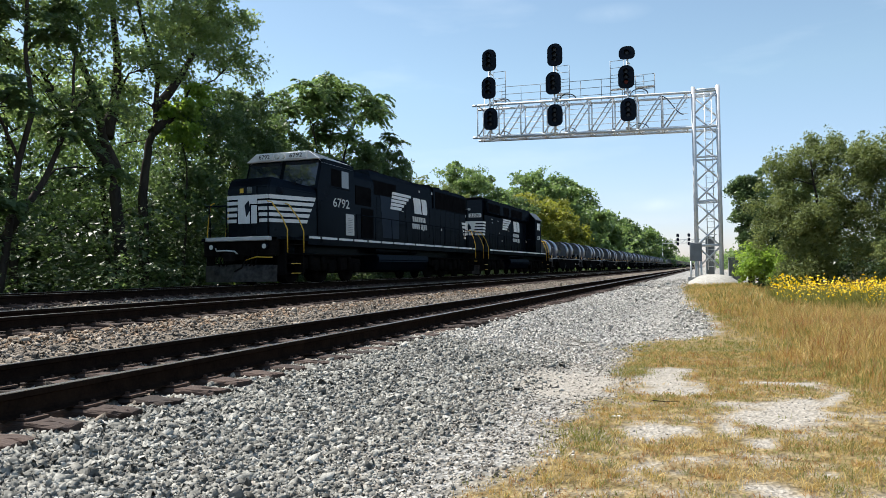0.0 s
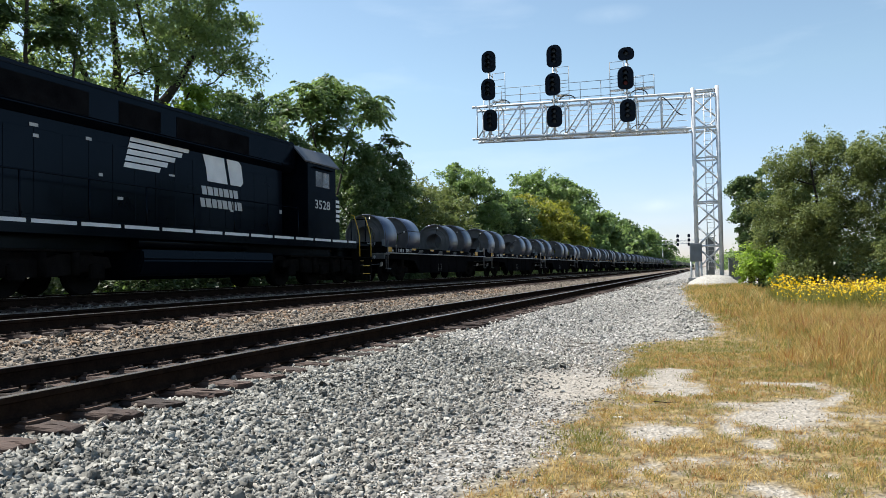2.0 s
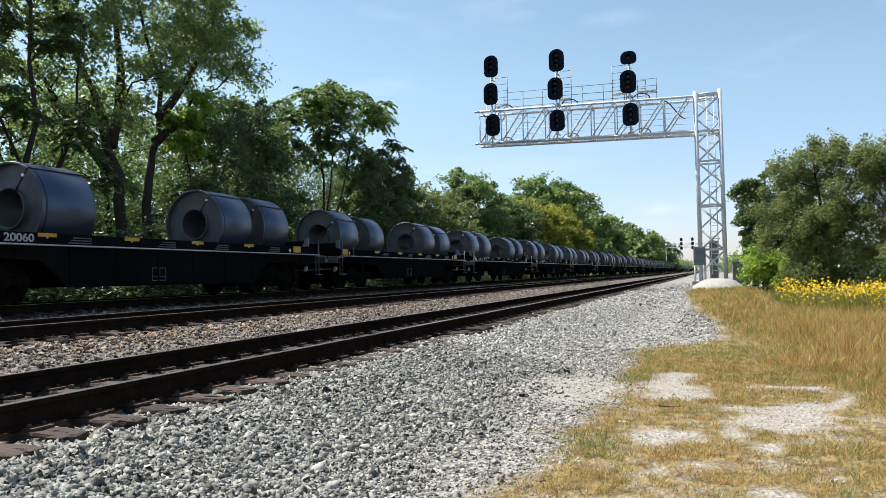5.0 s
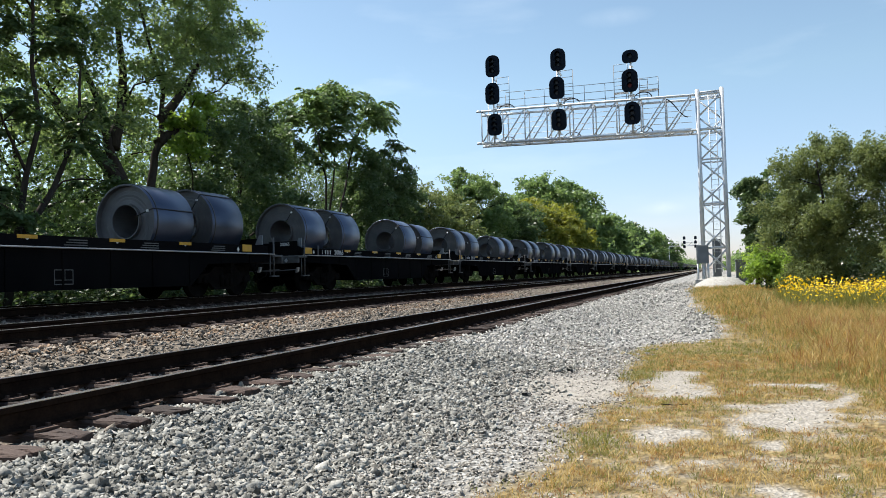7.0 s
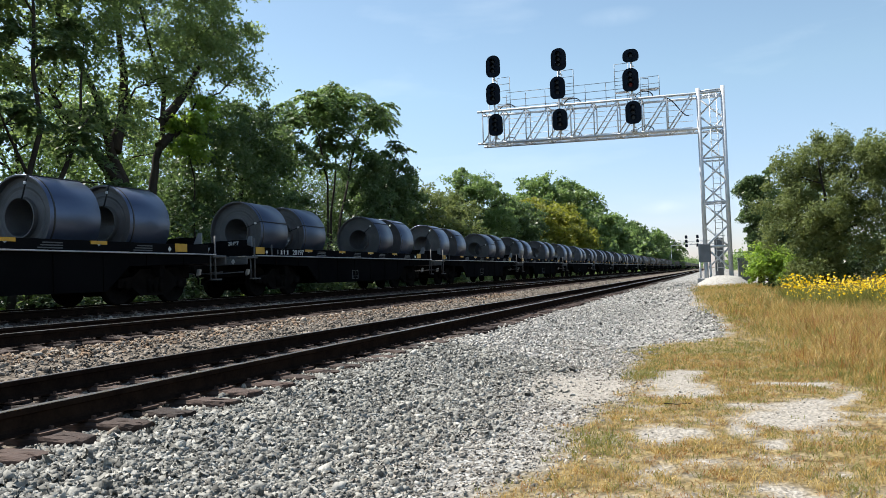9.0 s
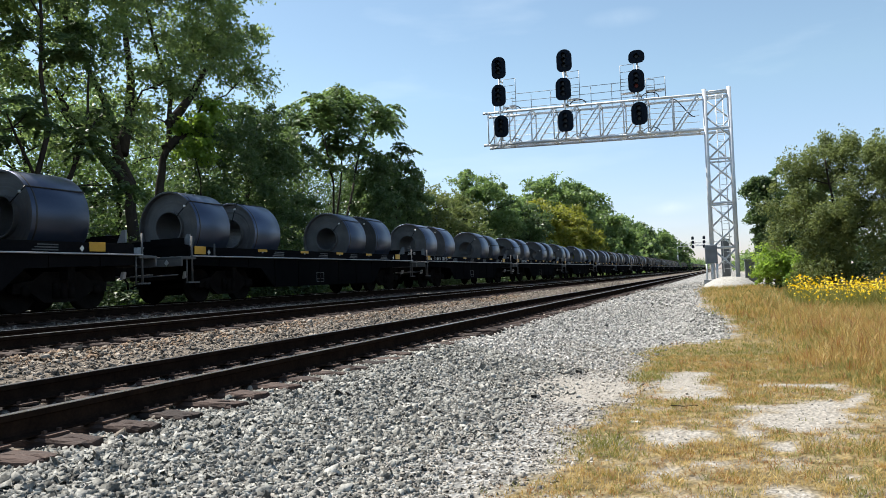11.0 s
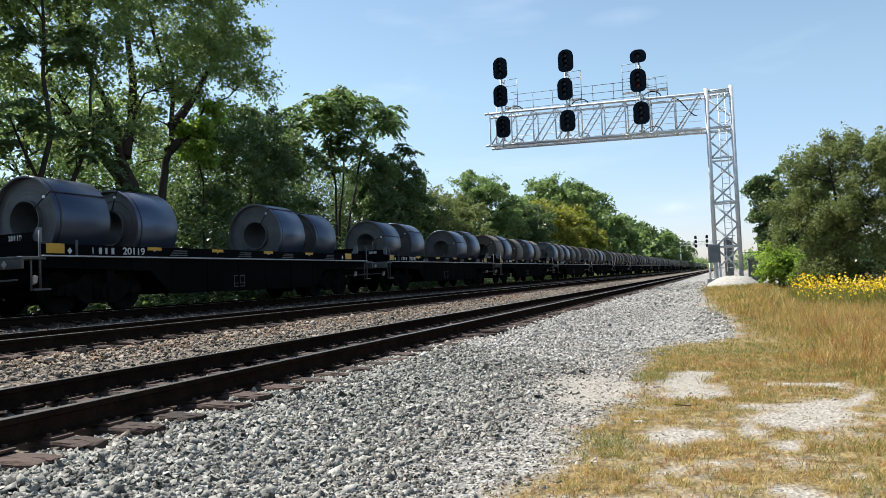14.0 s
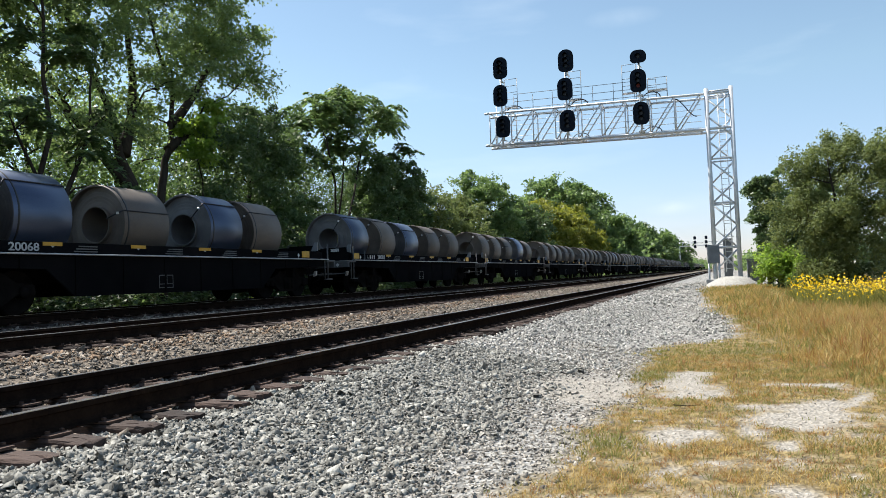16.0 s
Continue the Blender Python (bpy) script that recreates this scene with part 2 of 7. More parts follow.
M["leaf_light"] = leafy("leaf_light_green", (0.14, 0.235, 0.045), (0.27, 0.39, 0.09), 0.62)
M["leaf_yellow"] = leafy("leaf_yellow_green", (0.125, 0.170, 0.032), (0.275, 0.275, 0.052), 0.48)
M["leaf_willow"] = leafy("leaf_olive_green", (0.088, 0.124, 0.042), (0.200, 0.240, 0.088), 0.44, 0.7)
M["rubble"] = surf("pale_rubble", (0.24, 0.23, 0.205), (0.50, 0.485, 0.45), 7, 0.95, 0, 0.9, 16, fine=0.6, spec=0.1)
M["grass_dry"] = leafy("dry_golden_grass", (0.26, 0.180, 0.056), (0.62, 0.475, 0.180), 0.3, 0.7, 3.5)
M["grass_green"] = leafy("green_weeds", (0.095, 0.110, 0.026), (0.27, 0.270, 0.075), 0.35, 0.65, 3.0)
M["grass_brown"] = leafy("reddish_seed_grass", (0.19, 0.095, 0.034), (0.45, 0.270, 0.100), 0.3, 0.7, 3.5)
M["petal"] = leafy("yellow_petals", (0.75, 0.52, 0.01), (0.88, 0.66, 0.02), 0.35, 0.6)
glow = bpy.data.materials.new("red_signal_lens")
glow.use_nodes = True
glow.node_tree.nodes["Principled BSDF"].inputs["Base Color"].default_value = (0.05, 0.004, 0.004, 1)
glow.node_tree.nodes["Principled BSDF"].inputs["Emission Color"].default_value = (1, 0.08, 0.04, 1)
glow.node_tree.nodes["Principled BSDF"].inputs["Emission Strength"].default_value = 0.008
M["red"] = glow


def ground_material():
    """Ballast grey, pale sand and dry turf, mixed by the sheet's own zones."""
    m = bpy.data.materials.new("ground_surface")
    m.use_nodes = True
    n, l = m.node_tree.nodes, m.node_tree.links
    b = n["Principled BSDF"]
    at, tc = n.new("ShaderNodeAttribute"), n.new("ShaderNodeTexCoord")
    at.attribute_name = "zone"
    sep = n.new("ShaderNodeSeparateColor")
    l.new(at.outputs["Color"], sep.inputs["Color"])

    def noise_ramp(scale, c1, c2, lo=0.35, hi=0.65, detail=6):
        t, r = n.new("ShaderNodeTexNoise"), n.new("ShaderNodeMapRange")
        t.inputs["Scale"].default_value, t.inputs["Detail"].default_value = scale, detail
        l.new(tc.outputs["Object"], t.inputs["Vector"])
        r.inputs["From Min"].default_value, r.inputs["From Max"].default_value = lo, hi
        l.new(t.outputs["Fac"], r.inputs["Value"])
        c = n.new("ShaderNodeMix")
        c.data_type = "RGBA"
        c.inputs["A"].default_value, c.inputs["B"].default_value = (*c1, 1), (*c2, 1)
        l.new(r.outputs["Result"], c.inputs["Factor"])
        return c.outputs["Result"], t.outputs["Fac"]

    def blend(a, c, fac):
        x = n.new("ShaderNodeMix")
        x.data_type = "RGBA"
        l.new(a, x.inputs["A"]), l.new(c, x.inputs["B"]), l.new(fac, x.inputs["Factor"])
        return x.outputs["Result"]

    vor = n.new("ShaderNodeTexVoronoi")
    vor.inputs["Scale"].default_value = 24
    l.new(tc.outputs["Object"], vor.inputs["Vector"])
    vg = n.new("ShaderNodeSeparateColor")
    l.new(vor.outputs["Color"], vg.inputs["Color"])
    vm = n.new("ShaderNodeMix")
    vm.data_type = "RGBA"
    vm.inputs["A"].default_value, vm.inputs["B"].default_value = (0.075, 0.073, 0.069, 1), (0.43, 0.42, 0.395, 1)
    l.new(vg.outputs["Red"], vm.inputs["Factor"])
    stained = n.new("ShaderNodeMix")
    stained.data_type, stained.blend_type = "RGBA", "MULTIPLY"
    stained.inputs["Factor"].default_value = 1.0
    hue = n.new("ShaderNodeMix")
    hue.data_type = "RGBA"
    hue.inputs["A"].default_value, hue.inputs["B"].default_value = (0.60, 0.51, 0.43, 1), (1, 1, 1, 1)
    l.new(at.outputs["Alpha"], hue.inputs["Factor"])
    l.new(vm.outputs["Result"], stained.inputs["A"]), l.new(hue.outputs["Result"], stained.inputs["B"])
    gravel = stained.outputs["Result"]
    sand, fs = noise_ramp(9, (0.205, 0.184, 0.152), (0.385, 0.356, 0.308))
    sand2, _ = noise_ramp(60, (0.135, 0.116, 0.092), (0.475, 0.444, 0.398), 0.32, 0.62)
    mixs = n.new("ShaderNodeMix")
    mixs.data_type = "RGBA"
    mixs.inputs["Factor"].default_value = 0.5
    l.new(sand, mixs.inputs["A"]), l.new(sand2, mixs.inputs["B"])
    turf, ft = noise_ramp(7, (0.105, 0.078, 0.036), (0.285, 0.215, 0.100))
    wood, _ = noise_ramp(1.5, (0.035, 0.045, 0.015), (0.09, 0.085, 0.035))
    c = blend(gravel, mixs.outputs["Result"], sep.outputs["Green"])
    c = blend(c, turf, sep.outputs["Blue"])
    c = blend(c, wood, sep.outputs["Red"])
    l.new(c, b.inputs["Base Color"])
    b.inputs["Roughness"].default_value, b.inputs["Specular IOR Level"].default_value = 0.95, 0.15
    bp = n.new("ShaderNodeBump")
    bp.inputs["Strength"].default_value, bp.inputs["Distance"].default_value = 0.8, 0.03
    l.new(vor.outputs["Distance"], bp.inputs["Height"])
    bp2 = n.new("ShaderNodeBump")
    bp2.inputs["Strength"].default_value, bp2.inputs["Distance"].default_value = 0.4, 0.02
    l.new(ft, bp2.inputs["Height"]), l.new(bp.outputs["Normal"], bp2.inputs["Normal"])
    l.new(bp2.outputs["Normal"], b.inputs["Normal"])
    return m


M["ground"] = ground_material()


# ---------------------------------------------------------------- mesh helpers
def box(bm, x0, x1, y0, y1, z0, z1, bevel=0.0):
    """A box between the given limits, its edges bevelled."""
    r = bmesh.ops.create_cube(bm, size=1, matrix=Matrix.LocRotScale(((x0 + x1) / 2, (y0 + y1) / 2, (z0 + z1) / 2), None, (abs(x1 - x0), abs(y1 - y0), abs(z1 - z0))))
    if bevel:
        edges = list({e for v in r["verts"] for e in v.link_edges})
        bmesh.ops.bevel(bm, geom=edges, offset=bevel, segments=1, affect="EDGES", clamp_overlap=True)


def prism(bm, poly, axis, lo, hi, bevel=0.0):
    """A polygon pushed along an axis: 'y' takes (x, z), 'x' takes (y, z), 'z' takes (x, y)."""
    def at(a, c, s):
        return (a, s, c) if axis == "y" else (s, a, c) if axis == "x" else (a, c, s)
    v0 = [bm.verts.new(at(a, c, lo)) for a, c in poly]
    v1 = [bm.verts.new(at(a, c, hi)) for a, c in poly]
    k = len(poly)
    made = [bm.faces.new(v0), bm.faces.new(v1[::-1])]
    for i in range(k):
        made.append(bm.faces.new((v0[i], v1[i], v1[(i + 1) % k], v0[(i + 1) % k])))
    bmesh.ops.recalc_face_normals(bm, faces=made)
    if bevel:
        bmesh.ops.bevel(bm, geom=list({e for f in made for e in f.edges}), offset=bevel, segments=2, affect="EDGES", clamp_overlap=True)


def tube(bm, pts, r, sides=8, r_end=None):
    """A round bar through the points, tapering to r_end."""
    pts = [Vector(p) for p in pts]
    rings = []
    for i, p in enumerate(pts):
        d = (pts[min(i + 1, len(pts) - 1)] - pts[max(i - 1, 0)]).normalized()
        a = d.orthogonal().normalized() if not rings else (rings[-1][1] - d * rings[-1][1].dot(d)).normalized()
        b = d.cross(a)
        rad = r if r_end is None else r + (r_end - r) * i / (len(pts) - 1)
        ring = [bm.verts.new(p + (a * math.cos(t) + b * math.sin(t)) * rad) for t in (2 * math.pi * k / sides for k in range(sides))]
        rings.append((ring, a))
    for (u, _), (w, _) in zip(rings, rings[1:]):
        for k in range(sides):
            f = bm.faces.new((u[k], u[(k + 1) % sides], w[(k + 1) % sides], w[k]))
            f.smooth = True
    bm.faces.new(rings[0][0][::-1])
    bm.faces.new(rings[-1][0])


def lathe(bm, profile, axis, seg=32, centre=(0, 0, 0), smooth=True, closed=False):
    """A profile of (radius, along) turned about an axis 'x' or 'y' through centre."""
    rings = []
    for r, s in profile:
        ring = []
        for k in range(seg):
            t = 2 * math.pi * k / seg
            a, b = r * math.cos(t), r * math.sin(t)
            p = (centre[0] + s, centre[1] + a, centre[2] + b) if axis == "x" else (centre[0] + a, centre[1] + s, centre[2] + b)
            ring.append(bm.verts.new(p))
        rings.append(ring)
    pairs = list(zip(rings, rings[1:])) + ([(rings[-1], rings[0])] if closed else [])
    made = []
    for u, w in pairs:
        for k in range(seg):
            f = bm.faces.new((u[k], u[(k + 1) % seg], w[(k + 1) % seg], w[k]))
            f.smooth = smooth
            made.append(f)
    if not closed:
        made += [bm.faces.new(rings[0]), bm.faces.new(rings[-1])]
    bmesh.ops.recalc_face_normals(bm, faces=made)
    return made


def finish(name, bm, material):
    me = bpy.data.meshes.new(name)
    bm.to_mesh(me)
    bm.free()
    me.materials.append(material)
    return me


def part(name, bm, material, parent, label=""):
    ob = new(name, finish(name, bm, material))
    ob.parent = parent
    return tagged(ob, label) if label else ob


def bare(name, at=(0, 0, 0)):
    """An Empty at a thing's base."""
    ob = new(name)
    ob.location = at
    return ob


def np_mesh(name, verts, faces, material, smooth=False):
    """A mesh straight from arrays; faces all have the same number of corners."""
    me = bpy.data.meshes.new(name)
    k = faces.shape[1]
    me.vertices.add(len(verts))
    me.vertices.foreach_set("co", np.ascontiguousarray(verts, dtype=np.float32).ravel())
    me.loops.add(faces.size)
    me.loops.foreach_set("vertex_index", np.ascontiguousarray(faces, dtype=np.int32).ravel())
    me.polygons.add(len(faces))
    me.polygons.foreach_set("loop_start", np.arange(0, faces.size, k, dtype=np.int32))
    if smooth:
        me.polygons.foreach_set("use_smooth", np.ones(len(faces), dtype=bool))
    me.update(calc_edges=True)
    me.materials.append(material)
    return me


def lettering(name, text, size, material, parent, m, label="", bold=0.0):
    """Raised lettering in the built-in font as a mesh part, its plane given by the matrix m."""
    cu = bpy.data.curves.new(name, "FONT")
    cu.body, cu.size, cu.extrude, cu.align_x, cu.align_y, cu.offset = text, size, 0.003, "CENTER", "CENTER", bold
    tmp = bpy.data.objects.new(name, cu)
    scene.collection.objects.link(tmp)
    me = bpy.data.meshes.new_from_object(tmp.evaluated_get(bpy.context.evaluated_depsgraph_get()))
    bpy.data.objects.remove(tmp)
    bpy.data.curves.remove(cu)
    me.transform(m)
    me.materials.clear()
    me.materials.append(material)
    ob = new(name, me)
    ob.parent = parent
    return tagged(ob, label) if label else ob


SIDE = Matrix(((0, 0, 1, 0), (1, 0, 0, 0), (0, 1, 0, 0), (0, 0, 0, 1)))      # writing on the side that faces +x
FRONT = Matrix(((1, 0, 0, 0), (0, 0, -1, 0), (0, 1, 0, 0), (0, 0, 0, 1)))    # writing on an end that faces -y


# ---------------------------------------------------------------- the plan
C1, C2, C3 = -5.41, -9.86, -14.115          # track centres
Z1, Z2, Z3 = 0.6225, 0.875, 1.039           # rail tops
SPEED, CAR_LENGTH = 17.29, 15.84            # the train, along -y
FIRST_CAR = 61.98                           # coupler line ahead of the first coil car at the start
BED = ((-900, 0.3), (-60, 0.5), (-20, 0.5), (-18.2, 0.62), (-17.2, 0.72), (-16.1, Z3 - 0.25), (-12.25, Z3 - 0.25), (-11.75, 0.68), (-11.5, Z2 - 0.25), (-8.3, Z2 - 0.25),
       (-7.55, 0.50), (-7.1, Z1 - 0.25), (-6.6, Z1 - 0.25), (-4.15, Z1 - 0.245), (-3.9, Z1 - 0.255), (-3.5, 0.30), (-2.6, 0.13), (-1.9, 0.03), (-1.4, 0.0), (4, 0.0), (30, 0.2), (900, 0.3))


def ground_z(x, y):
    """Height of the ground sheet; the road beside the tracks climbs gently away from the camera."""
    z = np.interp(x, [p[0] for p in BED], [p[1] for p in BED])
    s = np.clip((np.asarray(y) - 14) / 28, 0, 1)
    rise = (0.42 - 0.2 * np.clip((np.asarray(x) - 1.2) / 1.5, 0, 1)) * s * s * (3 - 2 * s)
    w = np.clip((np.asarray(x) + 3.85) / 1.6, 0, 1)
    return z + rise * w * np.clip(1 - (z - 0.0) / 0.6, 0.3, 1)


def wobble(x, y, f, seed=0.0):
    """Smooth uneven numbers from -1 to 1."""
    return (np.sin(x * f * 1.7 + 1.3 + seed) * np.cos(y * f * 1.1 - 0.7 + seed * 2) + np.sin(x * f * 0.6 - y * f * 2.3 + seed * 3) * 0.7 + np.sin(x * f * 3.9 + y * f * 3.1 + seed) * 0.4) / 2.1


def turf_edge(y):
    """The x at which the turf begins beside the gravel road."""
    return np.interp(y, [0, 4.7, 5.3, 5.8, 6.4, 7.3, 8.6, 9.1, 10.6, 11.9, 13.4, 14.6, 15.4, 16.4, 20, 25, 34, 46.5, 50, 900], [-1.45, -1.42, -1.38, -1.26, -1.24, -1.30, -1.18, -1.03, -1.15, -1.22, -1.42, -1.30, -0.35, 0.10, 0.07, -0.50, -0.95, -1.2, 5.0, 6.0])


def pale_sand(x, y):
    """The worn whitish stretch of the road, 0 to 1."""
    d = np.sqrt(((x + 1.75 + 0.2 * wobble(x, y, 2.1, 3.0)) / 0.75) ** 2 + ((y - 9.2 + 0.4 * wobble(x, y, 1.7, 6.0)) / 1.35) ** 2)
    return np.clip((1.15 - d) / 0.5, 0, 1)


BARE = ((0.62, 7.80, 0.50, 0.50), (1.02, 8.35, 0.26, 0.28), (0.78, 9.70, 0.46, 0.26), (1.24, 9.15, 0.11, 0.50), (-0.62, 9.9, 0.40, 0.85), (-0.30, 9.2, 0.26, 0.35), (-0.56, 6.70, 0.28, 0.26), (-0.30, 6.85, 0.14, 0.12), (0.10, 7.05, 0.12, 0.34),
        (-1.5, 9.4, 0.42, 1.5), (-0.52, 5.70, 0.15, 0.15), (-0.52, 5.20, 0.12, 0.10), (0.43, 6.45, 0.14, 0.12), (0.66, 5.62, 0.14, 0.12), (0.37, 5.16, 0.20, 0.12), (-0.15, 6.14, 0.15, 0.09))


def turf(x, y):
    """How much turf covers the ground, 0 to 1."""
    t = np.clip((x - turf_edge(y) + (0.15 + 0.012 * np.clip(y - 12, 0, 14)) * wobble(x, y, 2.6) + 0.12 * wobble(x, y, 9.0, 3)) / 0.35 + 0.5, 0, 1)
    wx, wy = x + 0.16 * wobble(x, y, 2.7, 1.0), y + 0.45 * wobble(x, y, 1.9, 5.0)
    for cx, cy, rx, ry in BARE:
        d = np.sqrt(((wx - cx) / rx) ** 2 + ((wy - cy) / ry) ** 2) + 0.30 * wobble(x, y, 4.5, cx) + 0.22 * wobble(x, y, 13.0, cy)
        t = np.minimum(t, np.clip((d - 0.82) / 0.36, 0.03, 1))
    worn = np.clip(1.05 + 0.75 * wobble(x, y, 3.3, 8.0) + 0.45 * wobble(x, y, 11.0, 2.0), 0.3, 1)
    k = np.clip((10.5 - y) / 2.5, 0, 1) * np.clip((2.2 - x) / 0.8, 0, 1)
    return t * (1 - k + k * worn)


def make_ground():
    xs = np.concatenate([[-900, -500, -250, -120, -70, -45, -35, -28, -24], np.arange(-21, -3.2, 0.3), np.arange(-3.2, 3.0, 0.11), np.arange(3.0, 12, 0.5), [13, 15, 18, 22, 28, 40, 70, 120, 250, 500, 900]])
    ys = np.concatenate([[-400, -150, -60, -25, -10, -4, -1, 1], np.arange(2, 14, 0.12), np.arange(14, 32, 0.3), np.arange(32, 70, 1.0), np.arange(70, 200, 6), [210, 260, 330, 450, 700, 1200, 2200, 4000]])
    gx, gy = np.meshgrid(xs, ys)
    near = (np.abs(gx) < 30) & (gy < 90) & (gy > -10)
    gz = ground_z(gx, gy) + np.where(near, 0.012 * wobble(gx, gy, 2.2) + 0.02 * wobble(gx, gy, 0.6, 2.0), 0)
    v = np.stack([gx, gy, gz], -1).reshape(-1, 3)
    k = len(xs)
    i = (np.arange(len(ys) - 1)[:, None] * k + np.arange(k - 1)[None, :]).ravel()
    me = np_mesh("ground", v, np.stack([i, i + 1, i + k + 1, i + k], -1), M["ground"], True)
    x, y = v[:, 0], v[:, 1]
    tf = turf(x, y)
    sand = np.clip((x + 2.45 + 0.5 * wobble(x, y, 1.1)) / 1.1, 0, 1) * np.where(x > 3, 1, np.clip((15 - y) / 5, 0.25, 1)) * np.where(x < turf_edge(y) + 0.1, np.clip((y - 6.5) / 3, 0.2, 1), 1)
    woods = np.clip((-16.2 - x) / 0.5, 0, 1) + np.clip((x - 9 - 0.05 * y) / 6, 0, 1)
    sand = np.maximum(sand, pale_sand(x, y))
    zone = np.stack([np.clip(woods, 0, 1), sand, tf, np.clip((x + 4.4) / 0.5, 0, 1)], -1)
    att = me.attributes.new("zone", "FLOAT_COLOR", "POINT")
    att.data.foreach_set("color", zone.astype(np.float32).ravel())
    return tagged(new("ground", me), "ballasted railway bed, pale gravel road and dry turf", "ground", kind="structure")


make_ground()


# ---------------------------------------------------------------- tracks
def rail_mesh():
    """One rail, 1 m long unit profile pushed along y."""
    bm = bmesh.new()
    half = [(0.076, -0.180), (0.076, -0.168), (0.020, -0.150), (0.009, -0.130), (0.009, -0.055), (0.036, -0.042), (0.0375, -0.010), (0.030, -0.001)]
    poly = half + [(-x, z) for x, z in half[::-1]]
    prism(bm, poly, "y", -30.0, 600.0)
    return finish("rail", bm, M["rail_side"])


def head_mesh():
    bm = bmesh.new()
    box(bm, -0.030, 0.030, -30.0, 600.0, -0.001, 0.0035)
    return finish("running_surface", bm, M["rail_top"])


TIE_Y = {}


def make_track(number, cx, z, near):
    track = tagged(bare("railway_track", (cx, 0, z)), "steel rails on weathered wooden ties in grey ballast", "railway track", "parallel tracks", "structure")
    for s in (-0.755, 0.755):
        r = new("rail", RAIL)
        r.parent, r.location = track, (s, 0, 0)
        h = new("running_surface", HEAD)
        h.parent = r
    rng = random.Random(number)
    y, count = -2.0, 0
    bmf = bmesh.new()
    while y < 220:
        if count < near:
            t = new("tie", TIES[rng.randrange(5)])
            t.parent = track
            t.location = (rng.uniform(-0.07, 0.07), y, rng.uniform(-0.022, 0.004))
            t.rotation_euler = (0, 0, rng.uniform(-0.03, 0.03))
            for s in (-0.755, 0.755) if count < 70 else ():
                p = new("tie_plate", PLATE)
                p.parent, p.location = t, (s - t.location.x, 0, -0.180 - t.location.z)
        else:
            box(bmf, -1.3, 1.3, y - 0.11, y + 0.11, -0.36, -0.185)
        TIE_Y.setdefault(number, []).append(y)
        count += 1
        y += 0.502 + rng.uniform(-0.02, 0.02)
    tagged(part("tie_row", bmf, M["tie"], track), kind="stuff")


def tie_mesh(seed):
    """A worn tie: wavy edges, a split and splintered ends."""
    rng = random.Random(seed)
    bm = bmesh.new()
    xs = [-1.295, -1.22, -1.05, -0.6, 0, 0.6, 1.02, 1.12, 1.22, 1.295]
    rings = []
    for x in xs:
        end = 0.6 if abs(x) > 1.25 else 1.0
        sec = [(-0.115, -0.365), (-0.117, -0.215), (-0.100, -0.192), (-0.028, -0.190), (-0.018, -0.190 - (0.022 if abs(x) > 1.0 else 0.004)), (-0.008, -0.191), (0.096, -0.193), (0.116, -0.218), (0.115, -0.365)]
        rings.append([bm.verts.new((x + rng.uniform(-0.035, 0.03) * (abs(x) > 1.2), y + rng.uniform(-0.009, 0.009), z + rng.uniform(-0.008, 0.006) - (1 - end) * 0.02 * (z > -0.3))) for y, z in sec])
    for a, b in zip(rings, rings[1:]):
        for k in range(8):
            bm.faces.new((a[k], b[k], b[k + 1], a[k + 1]))
    bm.faces.new(rings[0]), bm.faces.new(rings[-1])
    bmesh.ops.recalc_face_normals(bm, faces=bm.faces)
    return finish("tie", bm, M["tie"])


def plate_mesh():
    bm = bmesh.new()
    box(bm, -0.17, 0.17, -0.095, 0.095, -0.012, 0.006)
    for x in (-0.10, 0.10):
        for y in (-0.06, 0.06):
            box(bm, x - 0.014, x + 0.014, y - 0.012, y + 0.012, 0.0, 0.030)
    return finish("tie_plate", bm, M["plate"])


RAIL, HEAD, TIES, PLATE = rail_mesh(), head_mesh(), [tie_mesh(s) for s in (1, 2, 3, 4, 5)], plate_mesh()
make_track(1, C1, Z1, 110)
make_track(2, C2, Z2, 110)
make_track(3, C3, Z3, 110)

# ---------------------------------------------------------------- the train
MOVING = []          # (thing, place of its origin along the track at the start)
WHEELS = []          # (wheelset, its place in its parent, radius)


def wheelset_mesh(r, seg=18):
    bm = bmesh.new()
    for s in (-1, 1):
        lathe(bm, [(r * 0.93, s * 0.845), (r, s * 0.84), (r, s * 0.735), (r + 0.028, s * 0.70), (r * 0.84, s * 0.75), (0.15, s * 0.74), (0.12, s * 0.86), (r * 0.82, s * 0.80)], "x", seg, closed=True)
    tube(bm, [(-0.95, 0, 0), (0.95, 0, 0)], 0.08, 10)
    return finish("wheelset", bm, M["under"])


